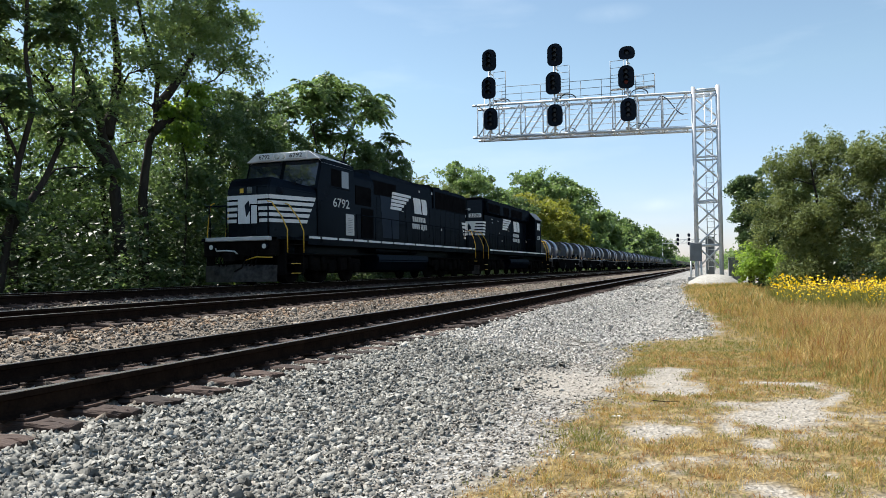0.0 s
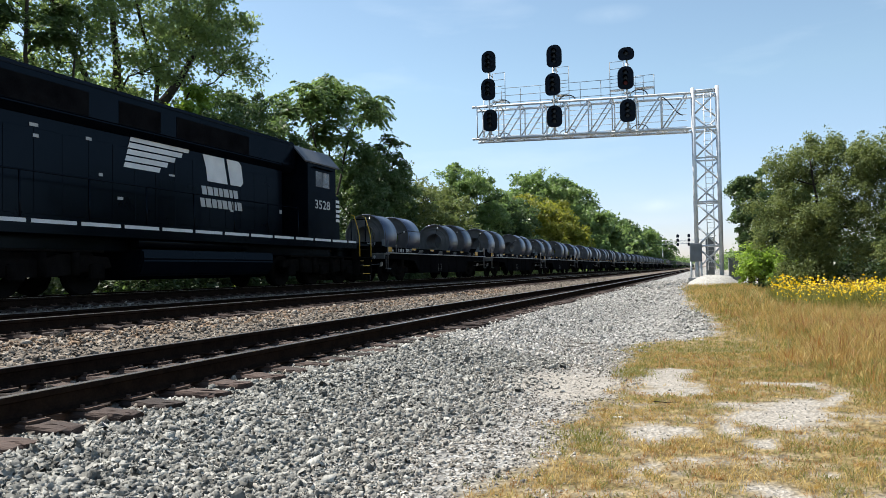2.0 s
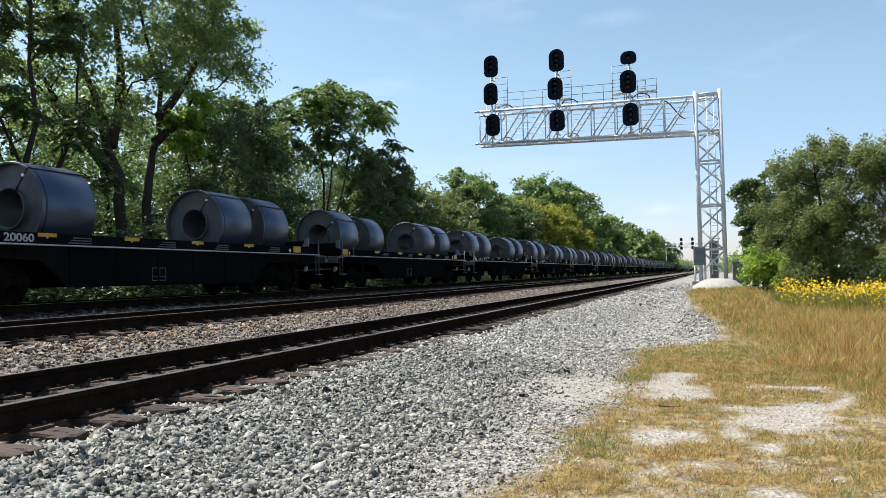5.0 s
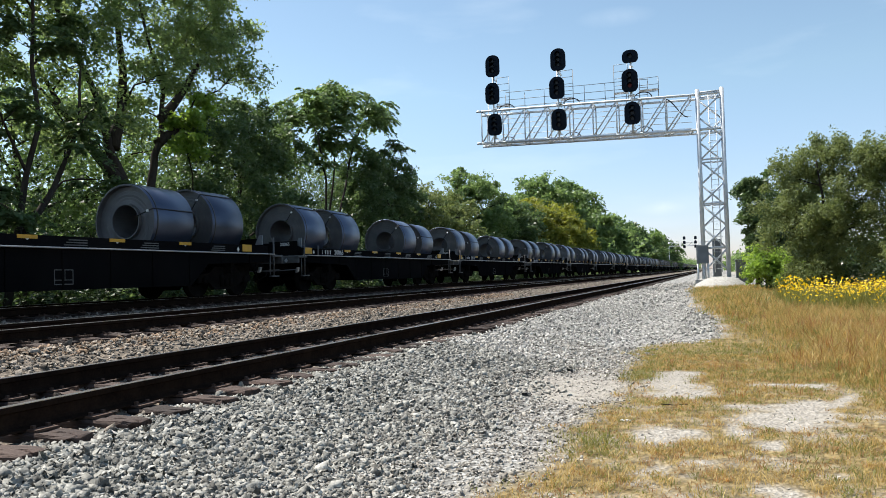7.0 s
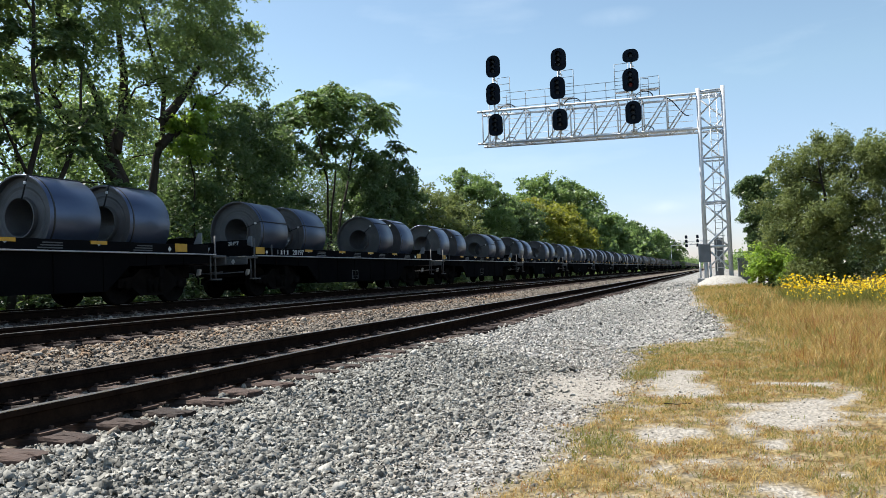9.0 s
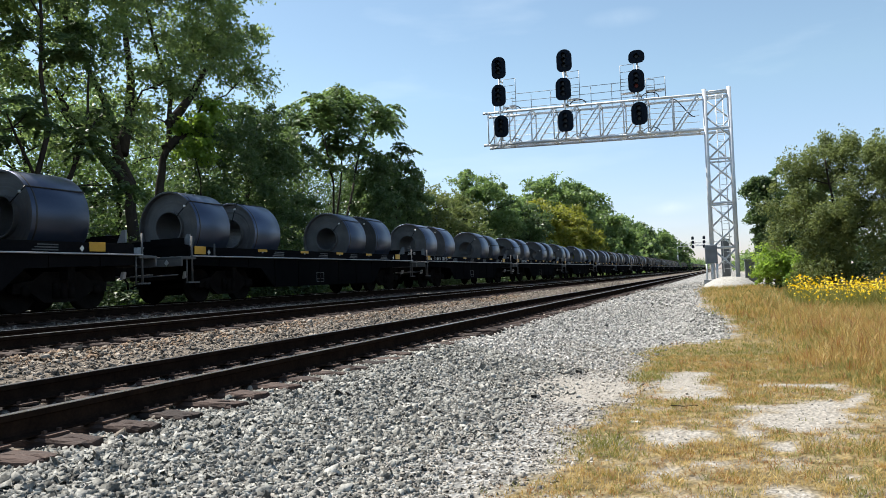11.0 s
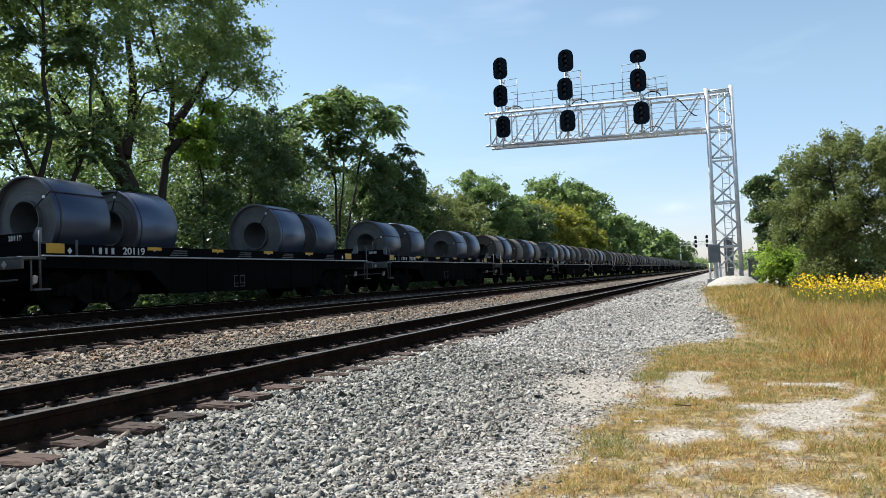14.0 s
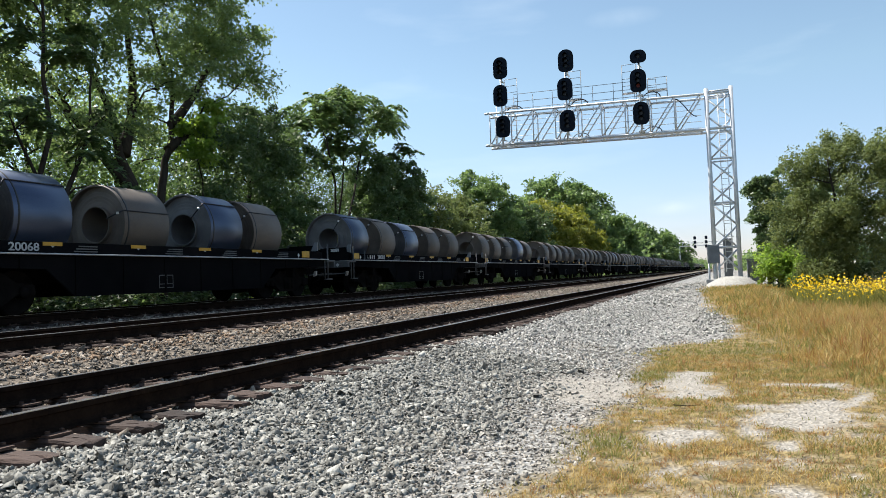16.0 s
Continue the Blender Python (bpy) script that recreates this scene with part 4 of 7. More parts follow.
def loco_underframe(loco, L, y_tank, lead=False):
    """Deck, sills with white dashes, tank, plows, steps, couplers and trucks, common to both engines."""
    sill_end = L - (0.66 if lead else 2.2)
    bm = bmesh.new()
    box(bm, -1.50, 1.50, 0.62, L - 0.62, 1.42, 1.52, 0.01)
    part("deck", bm, M["black"], loco)
    bm = bmesh.new()
    box(bm, -0.9, 0.9, 0.7, L - 0.7, 1.0, 1.42, 0.02)
    part("centre_sill", bm, M["black"], loco)
    for s in (-1, 1):
        bm = bmesh.new()
        box(bm, s * 1.44, s * 1.52, 2.3, sill_end, 1.30, 1.62, 0.01)
        part("side_sill", bm, M["black"], loco)
    y, k = 2.35, 0
    while y < sill_end - 0.3:
        ln = 1.12 if k else 0.75
        for s in (-1, 1):
            bm = bmesh.new()
            box(bm, s * 1.521, s * 1.527, y, min(y + ln, sill_end - 0.05), 1.515, 1.595)
            part("sill_stripe", bm, M["white"], loco, "white reflective stripe")
        y += ln + 0.12
        k += 1
    bm = bmesh.new()
    prism(bm, [(-1.42, 1.05), (-1.46, 0.80), (-1.30, 0.42), (-1.0, 0.32), (1.0, 0.32), (1.30, 0.42), (1.46, 0.80), (1.42, 1.05)], "y", y_tank[0], y_tank[1], 0.04)
    part("fuel_tank", bm, M["black"], loco)
    for s in (-1, 1):
        bm = bmesh.new()
        tube(bm, [(s * 1.2, y_tank[0], 1.24), (s * 1.2, y_tank[1] - 1.2, 1.24)], 0.14, 12)
        part("air_reservoir", bm, M["black"], loco)
    for y0, way in ((0.0, 1), (L, -1)):
        bm = bmesh.new()
        ya, yb = sorted((y0 + way * 0.62, y0 + way * 0.74))
        box(bm, -1.4, 1.4, ya, yb, 0.92, 1.52, 0.02)
        part("pilot", bm, M["under"], loco)
        bm = bmesh.new()
        for sx in (-1, 1):
            lo_ = [(0.0, 0.22, 0.10), (sx * 1.34, 0.62, 0.10), (sx * 1.34, 0.64, 0.62), (0.0, 0.42, 0.66)]
            f_ = [bm.verts.new((a, y0 + way * b, c)) for a, b, c in lo_] + [bm.verts.new((a, y0 + way * (b + 0.05), c)) for a, b, c in lo_]
            for i in range(4):
                bm.faces.new((f_[i], f_[(i + 1) % 4], f_[4 + (i + 1) % 4], f_[4 + i]))
            bm.faces.new(f_[:4]), bm.faces.new(f_[4:][::-1])
        bmesh.ops.recalc_face_normals(bm, faces=bm.faces)
        part("plow", bm, M["plow"], loco, "scuffed dark plow blade")
        bm = bmesh.new()
        ya, yb = sorted((y0 + way * 0.40, y0 + way * 0.64))
        box(bm, -1.18, 1.18, ya, yb, 1.40, 1.53, 0.02)
        if lead and way > 0:
            part("anticlimber", bm, M["grey_panel"], loco, "scuffed white anticlimber edge")
        else:
            part("anticlimber", bm, M["black"], loco)
        coupler(loco, y0 + way * 0.05, -way)
        for s in (-1, 1):
            ya, yb = sorted((y0 + way * 0.95, y0 + way * 1.95))
            for k in range(4):
                zz = 0.34 + 0.31 * k
                bm = bmesh.new()
                box(bm, s * 1.22, s * 1.52, ya, yb, zz, zz + 0.03)
                st = part("step", bm, M["under"], loco)
                if k < 2 and not (lead and way < 0):
                    bm = bmesh.new()
                    box(bm, s * 1.521, s * 1.526, ya + 0.25, yb - 0.15, zz, zz + 0.025)
                    part("step_edge", bm, M["yellow"], st, "worn yellow step edging")
            for yy in (0.93, 1.97):
                bm = bmesh.new()
                box(bm, s * 1.20, s * 1.52, y0 + way * yy - 0.02, y0 + way * yy + 0.02, 0.30, 1.45)
                part("step_side", bm, M["under"], loco)
            for yy in ((0.62,) if lead and way < 0 else (0.98, 1.98)):
                bm = bmesh.new()
                tube(bm, [(s * 1.53, y0 + way * yy, 1.02), (s * 1.53, y0 + way * yy, 1.75), (s * 1.40, y0 + way * (yy - 0.1), 2.15), (s * 1.15, y0 + way * (yy - 0.3), 2.62), (s * 1.0, y0 + way * (yy - 0.34), 2.66)], 0.02, 6)
                part("handrail", bm, M["yellow"], loco, "yellow corner handrail")
            bm = bmesh.new()
            lathe(bm, [(0.11, 0.0), (0.11, 0.12), (0.08, 0.16)] if way > 0 else [(0.11, 0.0), (0.11, -0.12), (0.08, -0.16)], "y", 16, (s * 1.0, y0 + way * 0.47, 1.22))
            dl = part("ditch_light", bm, M["black"], loco)
            bm = bmesh.new()
            lathe(bm, [(0.075, 0.0), (0.075, 0.01)], "y", 16, (s * 1.0, y0 + way * 0.462, 1.22))
            part("lens", bm, M["lamp"], dl, "clear headlight lens")
        bm = bmesh.new()
        for x in (-1.1, -0.45, 0.45, 1.1):
            tube(bm, [(x, y0 + way * 0.55, 1.52), (x, y0 + way * 0.55, 2.55)], 0.022, 6)
        tube(bm, [(-1.25, y0 + way * 0.55, 2.55), (-0.45, y0 + way * 0.55, 2.55)], 0.022, 6)
        tube(bm, [(0.45, y0 + way * 0.55, 2.55), (1.25, y0 + way * 0.55, 2.55)], 0.022, 6)
        part("end_handrail", bm, M["black"], loco)
        for k, x in enumerate((-0.7, -0.55, -0.4, 0.4, 0.55, 0.7)):
            bm = bmesh.new()
            tube(bm, [(x, y0 + way * 0.6, 1.1), (x * 1.05, y0 + way * 0.38, 0.8 - 0.03 * k), (x * 0.9, y0 + way * 0.42, 0.6)], 0.022, 5)
            part("air_hose", bm, M["under"], loco)
        bm = bmesh.new()
        tube(bm, [(-0.85, y0 + way * 0.5, 1.18), (-0.7, y0 + way * 0.36, 1.09), (-0.35, y0 + way * 0.32, 1.10), (-0.05, y0 + way * 0.4, 1.07), (0.02, y0 + way * 0.5, 0.95)], 0.026, 6)
        part("air_hose", bm, M["grey_panel"], loco, "pale jumper hose")
        bm = bmesh.new()
        tube(bm, [(0.35, y0 + way * 0.4, 0.78), (0.75, y0 + way * 0.4, 0.88), (1.3, y0 + way * 0.45, 0.86)], 0.018, 6)
        part("uncoupling_lever", bm, M["yellow"], loco, "yellow uncoupling lever")
    loco_truck(loco, 4.35)
    loco_truck(loco, L - 4.35)


def side_rails(loco, y0, y1, skip=()):
    """Black walkway handrail on stanchions along both sides."""
    n = int((y1 - y0) / 1.55)
    for s in (-1, 1):
        bm = bmesh.new()
        tube(bm, [(s * 1.48, y0, 2.55), (s * 1.48, y1, 2.55)], 0.02, 6)
        part("walkway_rail", bm, M["black"], loco)
        for k in range(n + 1):
            y = y0 + (y1 - y0) * k / n
            bm = bmesh.new()
            tube(bm, [(s * 1.50, y, 1.35), (s * 1.48, y, 2.55)], 0.02, 6)
            part("stanchion", bm, M["black"], loco)


def slanted(bm, x, y0, y1, z0, z1, lean, thick=0.006, s=1):
    """Leaning plate on the side at x."""
    prism(bm, [(y0, z0), (y1, z0), (y1 + lean, z1), (y0 + lean, z1)], "x", x, x + s * thick)


def railway_mark(loco, x, y, z, s=1, size=1.0, gap=2.78):
    """Five white bars with slanted ends, two leaning white blocks and two lines of small bars. y, z: their leading upper corner."""
    d = 1
    for k in range(5):
        bm = bmesh.new()
        zz = z - 0.165 * k * size
        slanted(bm, x, y - 0.05 * k, y + (2.15 - 0.28 * k) * size, zz - 0.125 * size, zz, 0.05, s=s)
        part("stripe", bm, M["white"], loco, "white painted stripe")
    y2, h = y + gap * size, 0.74 * size
    zt = z - 0.05
    # two leaning blocks
    for poly in (((-0.34, 0), (0.60, 0), (0.78, -h), (-0.14, -h), (-0.20, -h * 0.5)),
                 ((0.74, 0), (1.30, 0), (1.44, -h * 0.12), (1.54, -h * 0.84), (1.42, -h), (0.92, -h))):
        bm = bmesh.new()
        prism(bm, [(y2 + a, zt + b) for a, b in poly], "x", x, x + s * 0.006)
        part("emblem", bm, M["white"], loco, "white painted emblem block")
    for row, widths in ((0, (0.20, 0.22, 0.18, 0.16, 0.22, 0.14, 0.20)), (1, (0.18, 0.22, 0.20, 0.17, 0.20, 0.16, 0.19, 0.20))):
        yy, zz = y2 - 0.36 - 0.06 * row, zt - h - 0.15 - 0.34 * row
        for k, w in enumerate(widths):
            bm = bmesh.new()
            slanted(bm, x, yy, yy + w, zz - 0.245, zz, -0.05, s=s)
            part("small_bar", bm, M["grey_panel"], loco)
            yy += w + 0.055
    # small worn decals
    for a, b, w, t in ((0.5, 0.35, 0.16, 0.09), (2.2, 0.42, 0.14, 0.12), (-1.6, -0.75, 0.22, 0.05), (3.6, -1.35, 0.13, 0.12), (1.0, -1.5, 0.2, 0.06)):
        bm = bmesh.new()
        box(bm, x, x + s * 0.005, y2 + a - w / 2, y2 + a + w / 2, zt + b - t / 2, zt + b + t / 2)
        part("decal", bm, M["stencil"], loco, "small worn pale decal")


def make_lead():
    """Wide-nosed six-axle road engine running cab first; origin at its leading coupler, on the rail tops."""
    L = 21.69
    loco = bare("lead_locomotive")
    loco_underframe(loco, L, (8.0, 13.7), True)
    # wide nose, its sides tapering forward to a flat face
    plan = [(-1.48, 3.1), (-1.48, 2.86), (-0.78, 1.08), (0.78, 1.08), (1.48, 2.86), (1.48, 3.1)]
    bm = bmesh.new()
    lo = [bm.verts.new((x, y, 1.52)) for x, y in plan]
    mid = [bm.verts.new((x, y + 0.02, 3.20 if abs(x) < 1 else 3.06)) for x, y in plan]
    sh = [bm.verts.new((x * 0.98, y + (0.12 if y < 3 else 0), 3.42 if abs(x) < 1 else 3.20)) for x, y in plan]
    up = [bm.verts.new((x * 0.90, y + (0.32 if y < 2 else 0.1 if y < 3 else 0), 3.53 if abs(x) < 1 else 3.30)) for x, y in plan]
    for a, b in ((lo, mid), (mid, sh), (sh, up)):
        for k in range(6):
            bm.faces.new((a[k], a[(k + 1) % 6], b[(k + 1) % 6], b[k]))
    bm.faces.new(lo[::-1])
    bm.faces.new(up)
    bmesh.ops.recalc_face_normals(bm, faces=bm.faces)
    bmesh.ops.bevel(bm, geom=[e for e in bm.edges], offset=0.03, segments=2, affect="EDGES", clamp_overlap=True)
    nose = part("nose", bm, M["black"], loco)
    bm = bmesh.new()
    box(bm, -0.33, 0.33, 1.055, 1.09, 1.62, 3.22, 0.01)
    part("nose_door", bm, M["black"], nose)
    bm = bmesh.new()
    box(bm, -0.03, 0.17, 1.045, 1.06, 2.98, 3.18, 0.005)
    part("door_window", bm, M["glass"], nose)
    # white band with black bars on the nose's face and tapering sides
    v0, v1 = Vector((0.78, 1.08, 0)), Vector((1.48, 2.86, 0))
    out = Vector((v1.y - v0.y, -(v1.x - v0.x), 0)).normalized()
    for side in (1, -1):
        for k in range(5):
            z1 = 2.92 - 0.195 * k
            z0 = z1 - 0.115 if k else z1 - 0.13
            e1, e0 = v0.lerp(v1, 1.0 - 0.045 * k), v0.lerp(v1, 0.975 - 0.045 * k)
            bm = bmesh.new()
            q = [(v0.x, v0.y, z0), (e0.x, e0.y, z0), (e1.x, e1.y, z1), (v0.x, v0.y, z1)]
            f = [bm.verts.new(((p[0] + out.x * 0.030) * side, p[1] + out.y * 0.030, p[2])) for p in q] + [bm.verts.new((p[0] * side, p[1], p[2])) for p in q]
            for i in range(4):
                bm.faces.new((f[i], f[(i + 1) % 4], f[4 + (i + 1) % 4], f[4 + i]))
            bm.faces.new(f[:4]), bm.faces.new(f[4:][::-1])
            bmesh.ops.recalc_face_normals(bm, faces=bm.faces)
            part("stripe", bm, M["white"], nose, "white painted stripe")
            bm = bmesh.new()
            box(bm, side * (0.36 + 0.02 * k), side * 0.785, 1.045, 1.065, z0, z1)
            part("stripe", bm, M["white"], nose, "white painted stripe")
    bm = bmesh.new()
    prism(bm, [(-0.36, 1.99), (0.36, 1.99), (0.36, 2.92), (-0.36, 2.92)], "y", 1.030, 1.045)
    part("nose_shield", bm, M["white"], nose, "white painted field")
    bm = bmesh.new()
    prism(bm, [(-0.04, 2.20), (0.12, 2.44), (0.05, 2.74), (-0.10, 2.58)], "y", 1.020, 1.031)
    part("nose_emblem", bm, M["signal"], nose, "black painted emblem")
    for s in (-1, 1):
        bm = bmesh.new()
        lathe(bm, [(0.10, 0.0), (0.12, 0.03), (0.12, 0.14)], "y", 18, (s * 0.94, 1.40, 3.08))
        part("class_light", bm, M["signal"], nose, "dark round marker light")
    bm = bmesh.new()
    box(bm, -0.30, -0.16, 1.047, 1.056, 3.00, 3.15)
    part("door_label", bm, M["yellow"], nose, "small yellow decal")
    # cab: windshield slopes back to a chamfered roof
    bm = bmesh.new()
    prism(bm, [(2.95, 1.52), (2.95, 3.30), (3.32, 4.30), (3.42, 4.36), (5.75, 4.36), (5.75, 1.52)], "x", -1.50, 1.50, 0.02)
    cab = part("cab", bm, M["black"], loco)
    bm = bmesh.new()
    prism(bm, [(-1.50, 4.18), (-1.10, 4.58), (1.10, 4.58), (1.50, 4.18)], "y", 3.30, 5.95, 0.02)
    part("roof", bm, M["black"], cab)
    bm = bmesh.new()
    prism(bm, [(-1.48, 4.33), (-1.05, 4.63), (1.05, 4.63), (1.48, 4.33)], "y", 3.12, 3.30, 0.01)
    part("visor", bm, M["white"], cab, "white painted brow")
    for s in (-1, 1):
        bm = bmesh.new()
        f = [bm.verts.new(p) for p in ((s * 1.505, 3.3, 4.20), (s * 1.505, 5.6, 4.20), (s * 1.30, 5.9, 4.42), (s * 1.13, 3.3, 4.60))]
        bm.faces.new(f)
        bmesh.ops.solidify(bm, geom=list(bm.faces), thickness=0.02)
        part("brow_side", bm, M["white"], cab, "white painted roof edge")
        bm = bmesh.new()
        n = Vector((0, -0.92, 0.39))
        q = [Vector((s * 0.07, 2.975, 3.36)), Vector((s * 1.40, 2.975, 3.36)), Vector((s * 1.40, 3.31, 4.29)), Vector((s * 0.07, 3.31, 4.29))]
        f = [bm.verts.new(p + n * 0.02) for p in q]
        g = [bm.verts.new(p - n * 0.01) for p in q]
        bm.faces.new(f), bm.faces.new(g[::-1])
        for i in range(4):
            bm.faces.new((f[i], f[(i + 1) % 4], g[(i + 1) % 4], g[i]))
        bmesh.ops.recalc_face_normals(bm, faces=bm.faces)
        part("windshield", bm, M["glass"], cab, "dark reflecting windshield")
        bm = bmesh.new()
        tube(bm, [(s * 0.3, 2.98, 3.46), (s * 0.85, 2.99, 3.62)], 0.014, 5)
        part("wiper", bm, M["signal"], cab)
        for y0, y1 in ((3.95, 4.70), (4.75, 5.30)):
            bm = bmesh.new()
            box(bm, s * 1.495, s * 1.51, y0, y1, 3.45, 4.08, 0.01)
            # leading pane is open: a black sheet paints the cab's dark inside
            part("side_window", bm, M["grille"] if y0 < 4 else M["glass"], cab, "dark sliding cab window")
        bm = bmesh.new()
        box(bm, s * 1.50, s * 1.53, 3.88, 5.36, 3.40, 3.44, 0.005)
        part("arm_rest", bm, M["black"], cab)
        bm = bmesh.new()
        box(bm, s * 1.50, s * 1.52, 5.05, 5.72, 1.72, 2.52, 0.01)
        dr = part("battery_door", bm, M["grey_panel"], cab, "pale grey louvred door")
        for k in range(9):
            bm = bmesh.new()
            box(bm, s * 1.52, s * 1.528, 5.22, 5.56, 1.82 + 0.065 * k, 1.84 + 0.065 * k)
            part("louvre", bm, M["cabinet"], dr)
    lettering("road_number", "6792", 0.46, M["grey_panel"], loco, pose(1.505, 4.72, 2.86) @ SIDE @ Matrix.Diagonal((1.42, 1, 1, 1)), "pale painted road number", 0.003)
    for x in (0.62,):
        bm = bmesh.new()
        box(bm, 0.18, 1.0, 3.06, 3.13, 4.37, 4.59, 0.01)
        nb = part("number_board", bm, M["white"], cab, "white number board")
        lettering("board_number", "6792", 0.21, M["strap"], nb, pose(0.60, 3.053, 4.48) @ FRONT @ Matrix.Diagonal((1.25, 1, 1, 1)), "black digits")
        bm = bmesh.new()
        box(bm, -1.02, -0.34, 3.06, 3.13, 4.37, 4.59, 0.01)
        nb = part("number_board", bm, M["white"], cab, "white number board")
        lettering("board_number", "6792", 0.21, M["strap"], nb, pose(-0.68, 3.053, 4.48) @ FRONT @ Matrix.Diagonal((1.1, 1, 1, 1)), "black digits")
    for x in (-0.19, 0.04):
        bm = bmesh.new()
        lathe(bm, [(0.085, 3.05), (0.095, 3.12)], "y", 16, (x, 0, 4.48))
        part("headlight", bm, M["lamp"], cab, "clear headlight")
    # hood
    bm = bmesh.new()
    prism(bm, [(-1.18, 1.52), (-1.18, 4.05), (-0.95, 4.36), (0.95, 4.36), (1.18, 4.05), (1.18, 1.52)], "y", 5.75, 8.2, 0.02)
    part("filter_hood", bm, M["black"], loco)
    bm = bmesh.new()
    prism(bm, [(-0.98, 1.52), (-0.98, 4.42), (-0.84, 4.60), (0.84, 4.60), (0.98, 4.42), (0.98, 1.52)], "y", 8.2, 20.95, 0.02)
    hood = part("long_hood", bm, M["black"], loco)
    for y in np.arange(8.9, 20.0, 0.78):
        for s in (-1, 1):
            bm = bmesh.new()
            box(bm, s * 0.98, s * 0.992, y, y + 0.70, 1.75, 3.5, 0.004)
            part("hood_door", bm, M["black"], hood)
    bm = bmesh.new()
    prism(bm, [(-1.03, 3.50), (-1.03, 4.46), (-0.88, 4.63), (0.88, 4.63), (1.03, 4.46), (1.03, 3.50)], "y", 15.6, 20.93, 0.02)
    part("radiator_section", bm, M["black"], hood)
    for s in (-1, 1):
        for y0, y1, z0, z1, x in ((15.85, 20.85, 3.54, 4.40, 1.03), (8.5, 10.9, 3.60, 4.2, 0.99), (6.5, 7.9, 3.0, 3.75, 1.185), (7.0, 8.1, 1.7, 2.9, 1.185)):
            bm = bmesh.new()
            box(bm, s * x, s * (x + 0.012), y0, y1, z0, z1, 0.003)
            part("intake_screen", bm, M["grille"], hood, "dark intake screen")
        bm = bmesh.new()
        prism(bm, [(9.5, 1.8), (11.2, 1.8), (11.2, 3.7), (9.2, 3.7)], "x", s * 0.993, s * 1.0)
        part("blue_panel", bm, M["blue_door"], hood, "dull blue door panel")
    for k in range(3):
        bm = bmesh.new()
        lathe(bm, [(0.62, 0), (0.62, 0.14), (0.5, 0.16)], "y", 24, (0, 0, 0))
        bm.transform(pose(0, 16.1 + 1.5 * k, 4.63, 90))
        part("radiator_fan", bm, M["grille"], hood)
    bm = bmesh.new()
    box(bm, -0.3, 0.3, 9.6, 10.6, 4.6, 4.82, 0.03)
    part("exhaust_stack", bm, M["under"], hood)
    railway_mark(loco, 1.0, 10.45, 3.88, 1)
    for k in range(5):
        bm = bmesh.new()
        slanted(bm, 1.0, 20.22 + 0.09 * k, 20.93, 2.92 - 0.2 * k, 3.05 - 0.2 * k, -0.05)
        part("stripe", bm, M["white"], loco, "white painted stripe")
    side_rails(loco, 6.0, 20.9)
    return tagged(loco, "black wide-nosed diesel locomotive with white nose stripes", "locomotive", "locomotives")


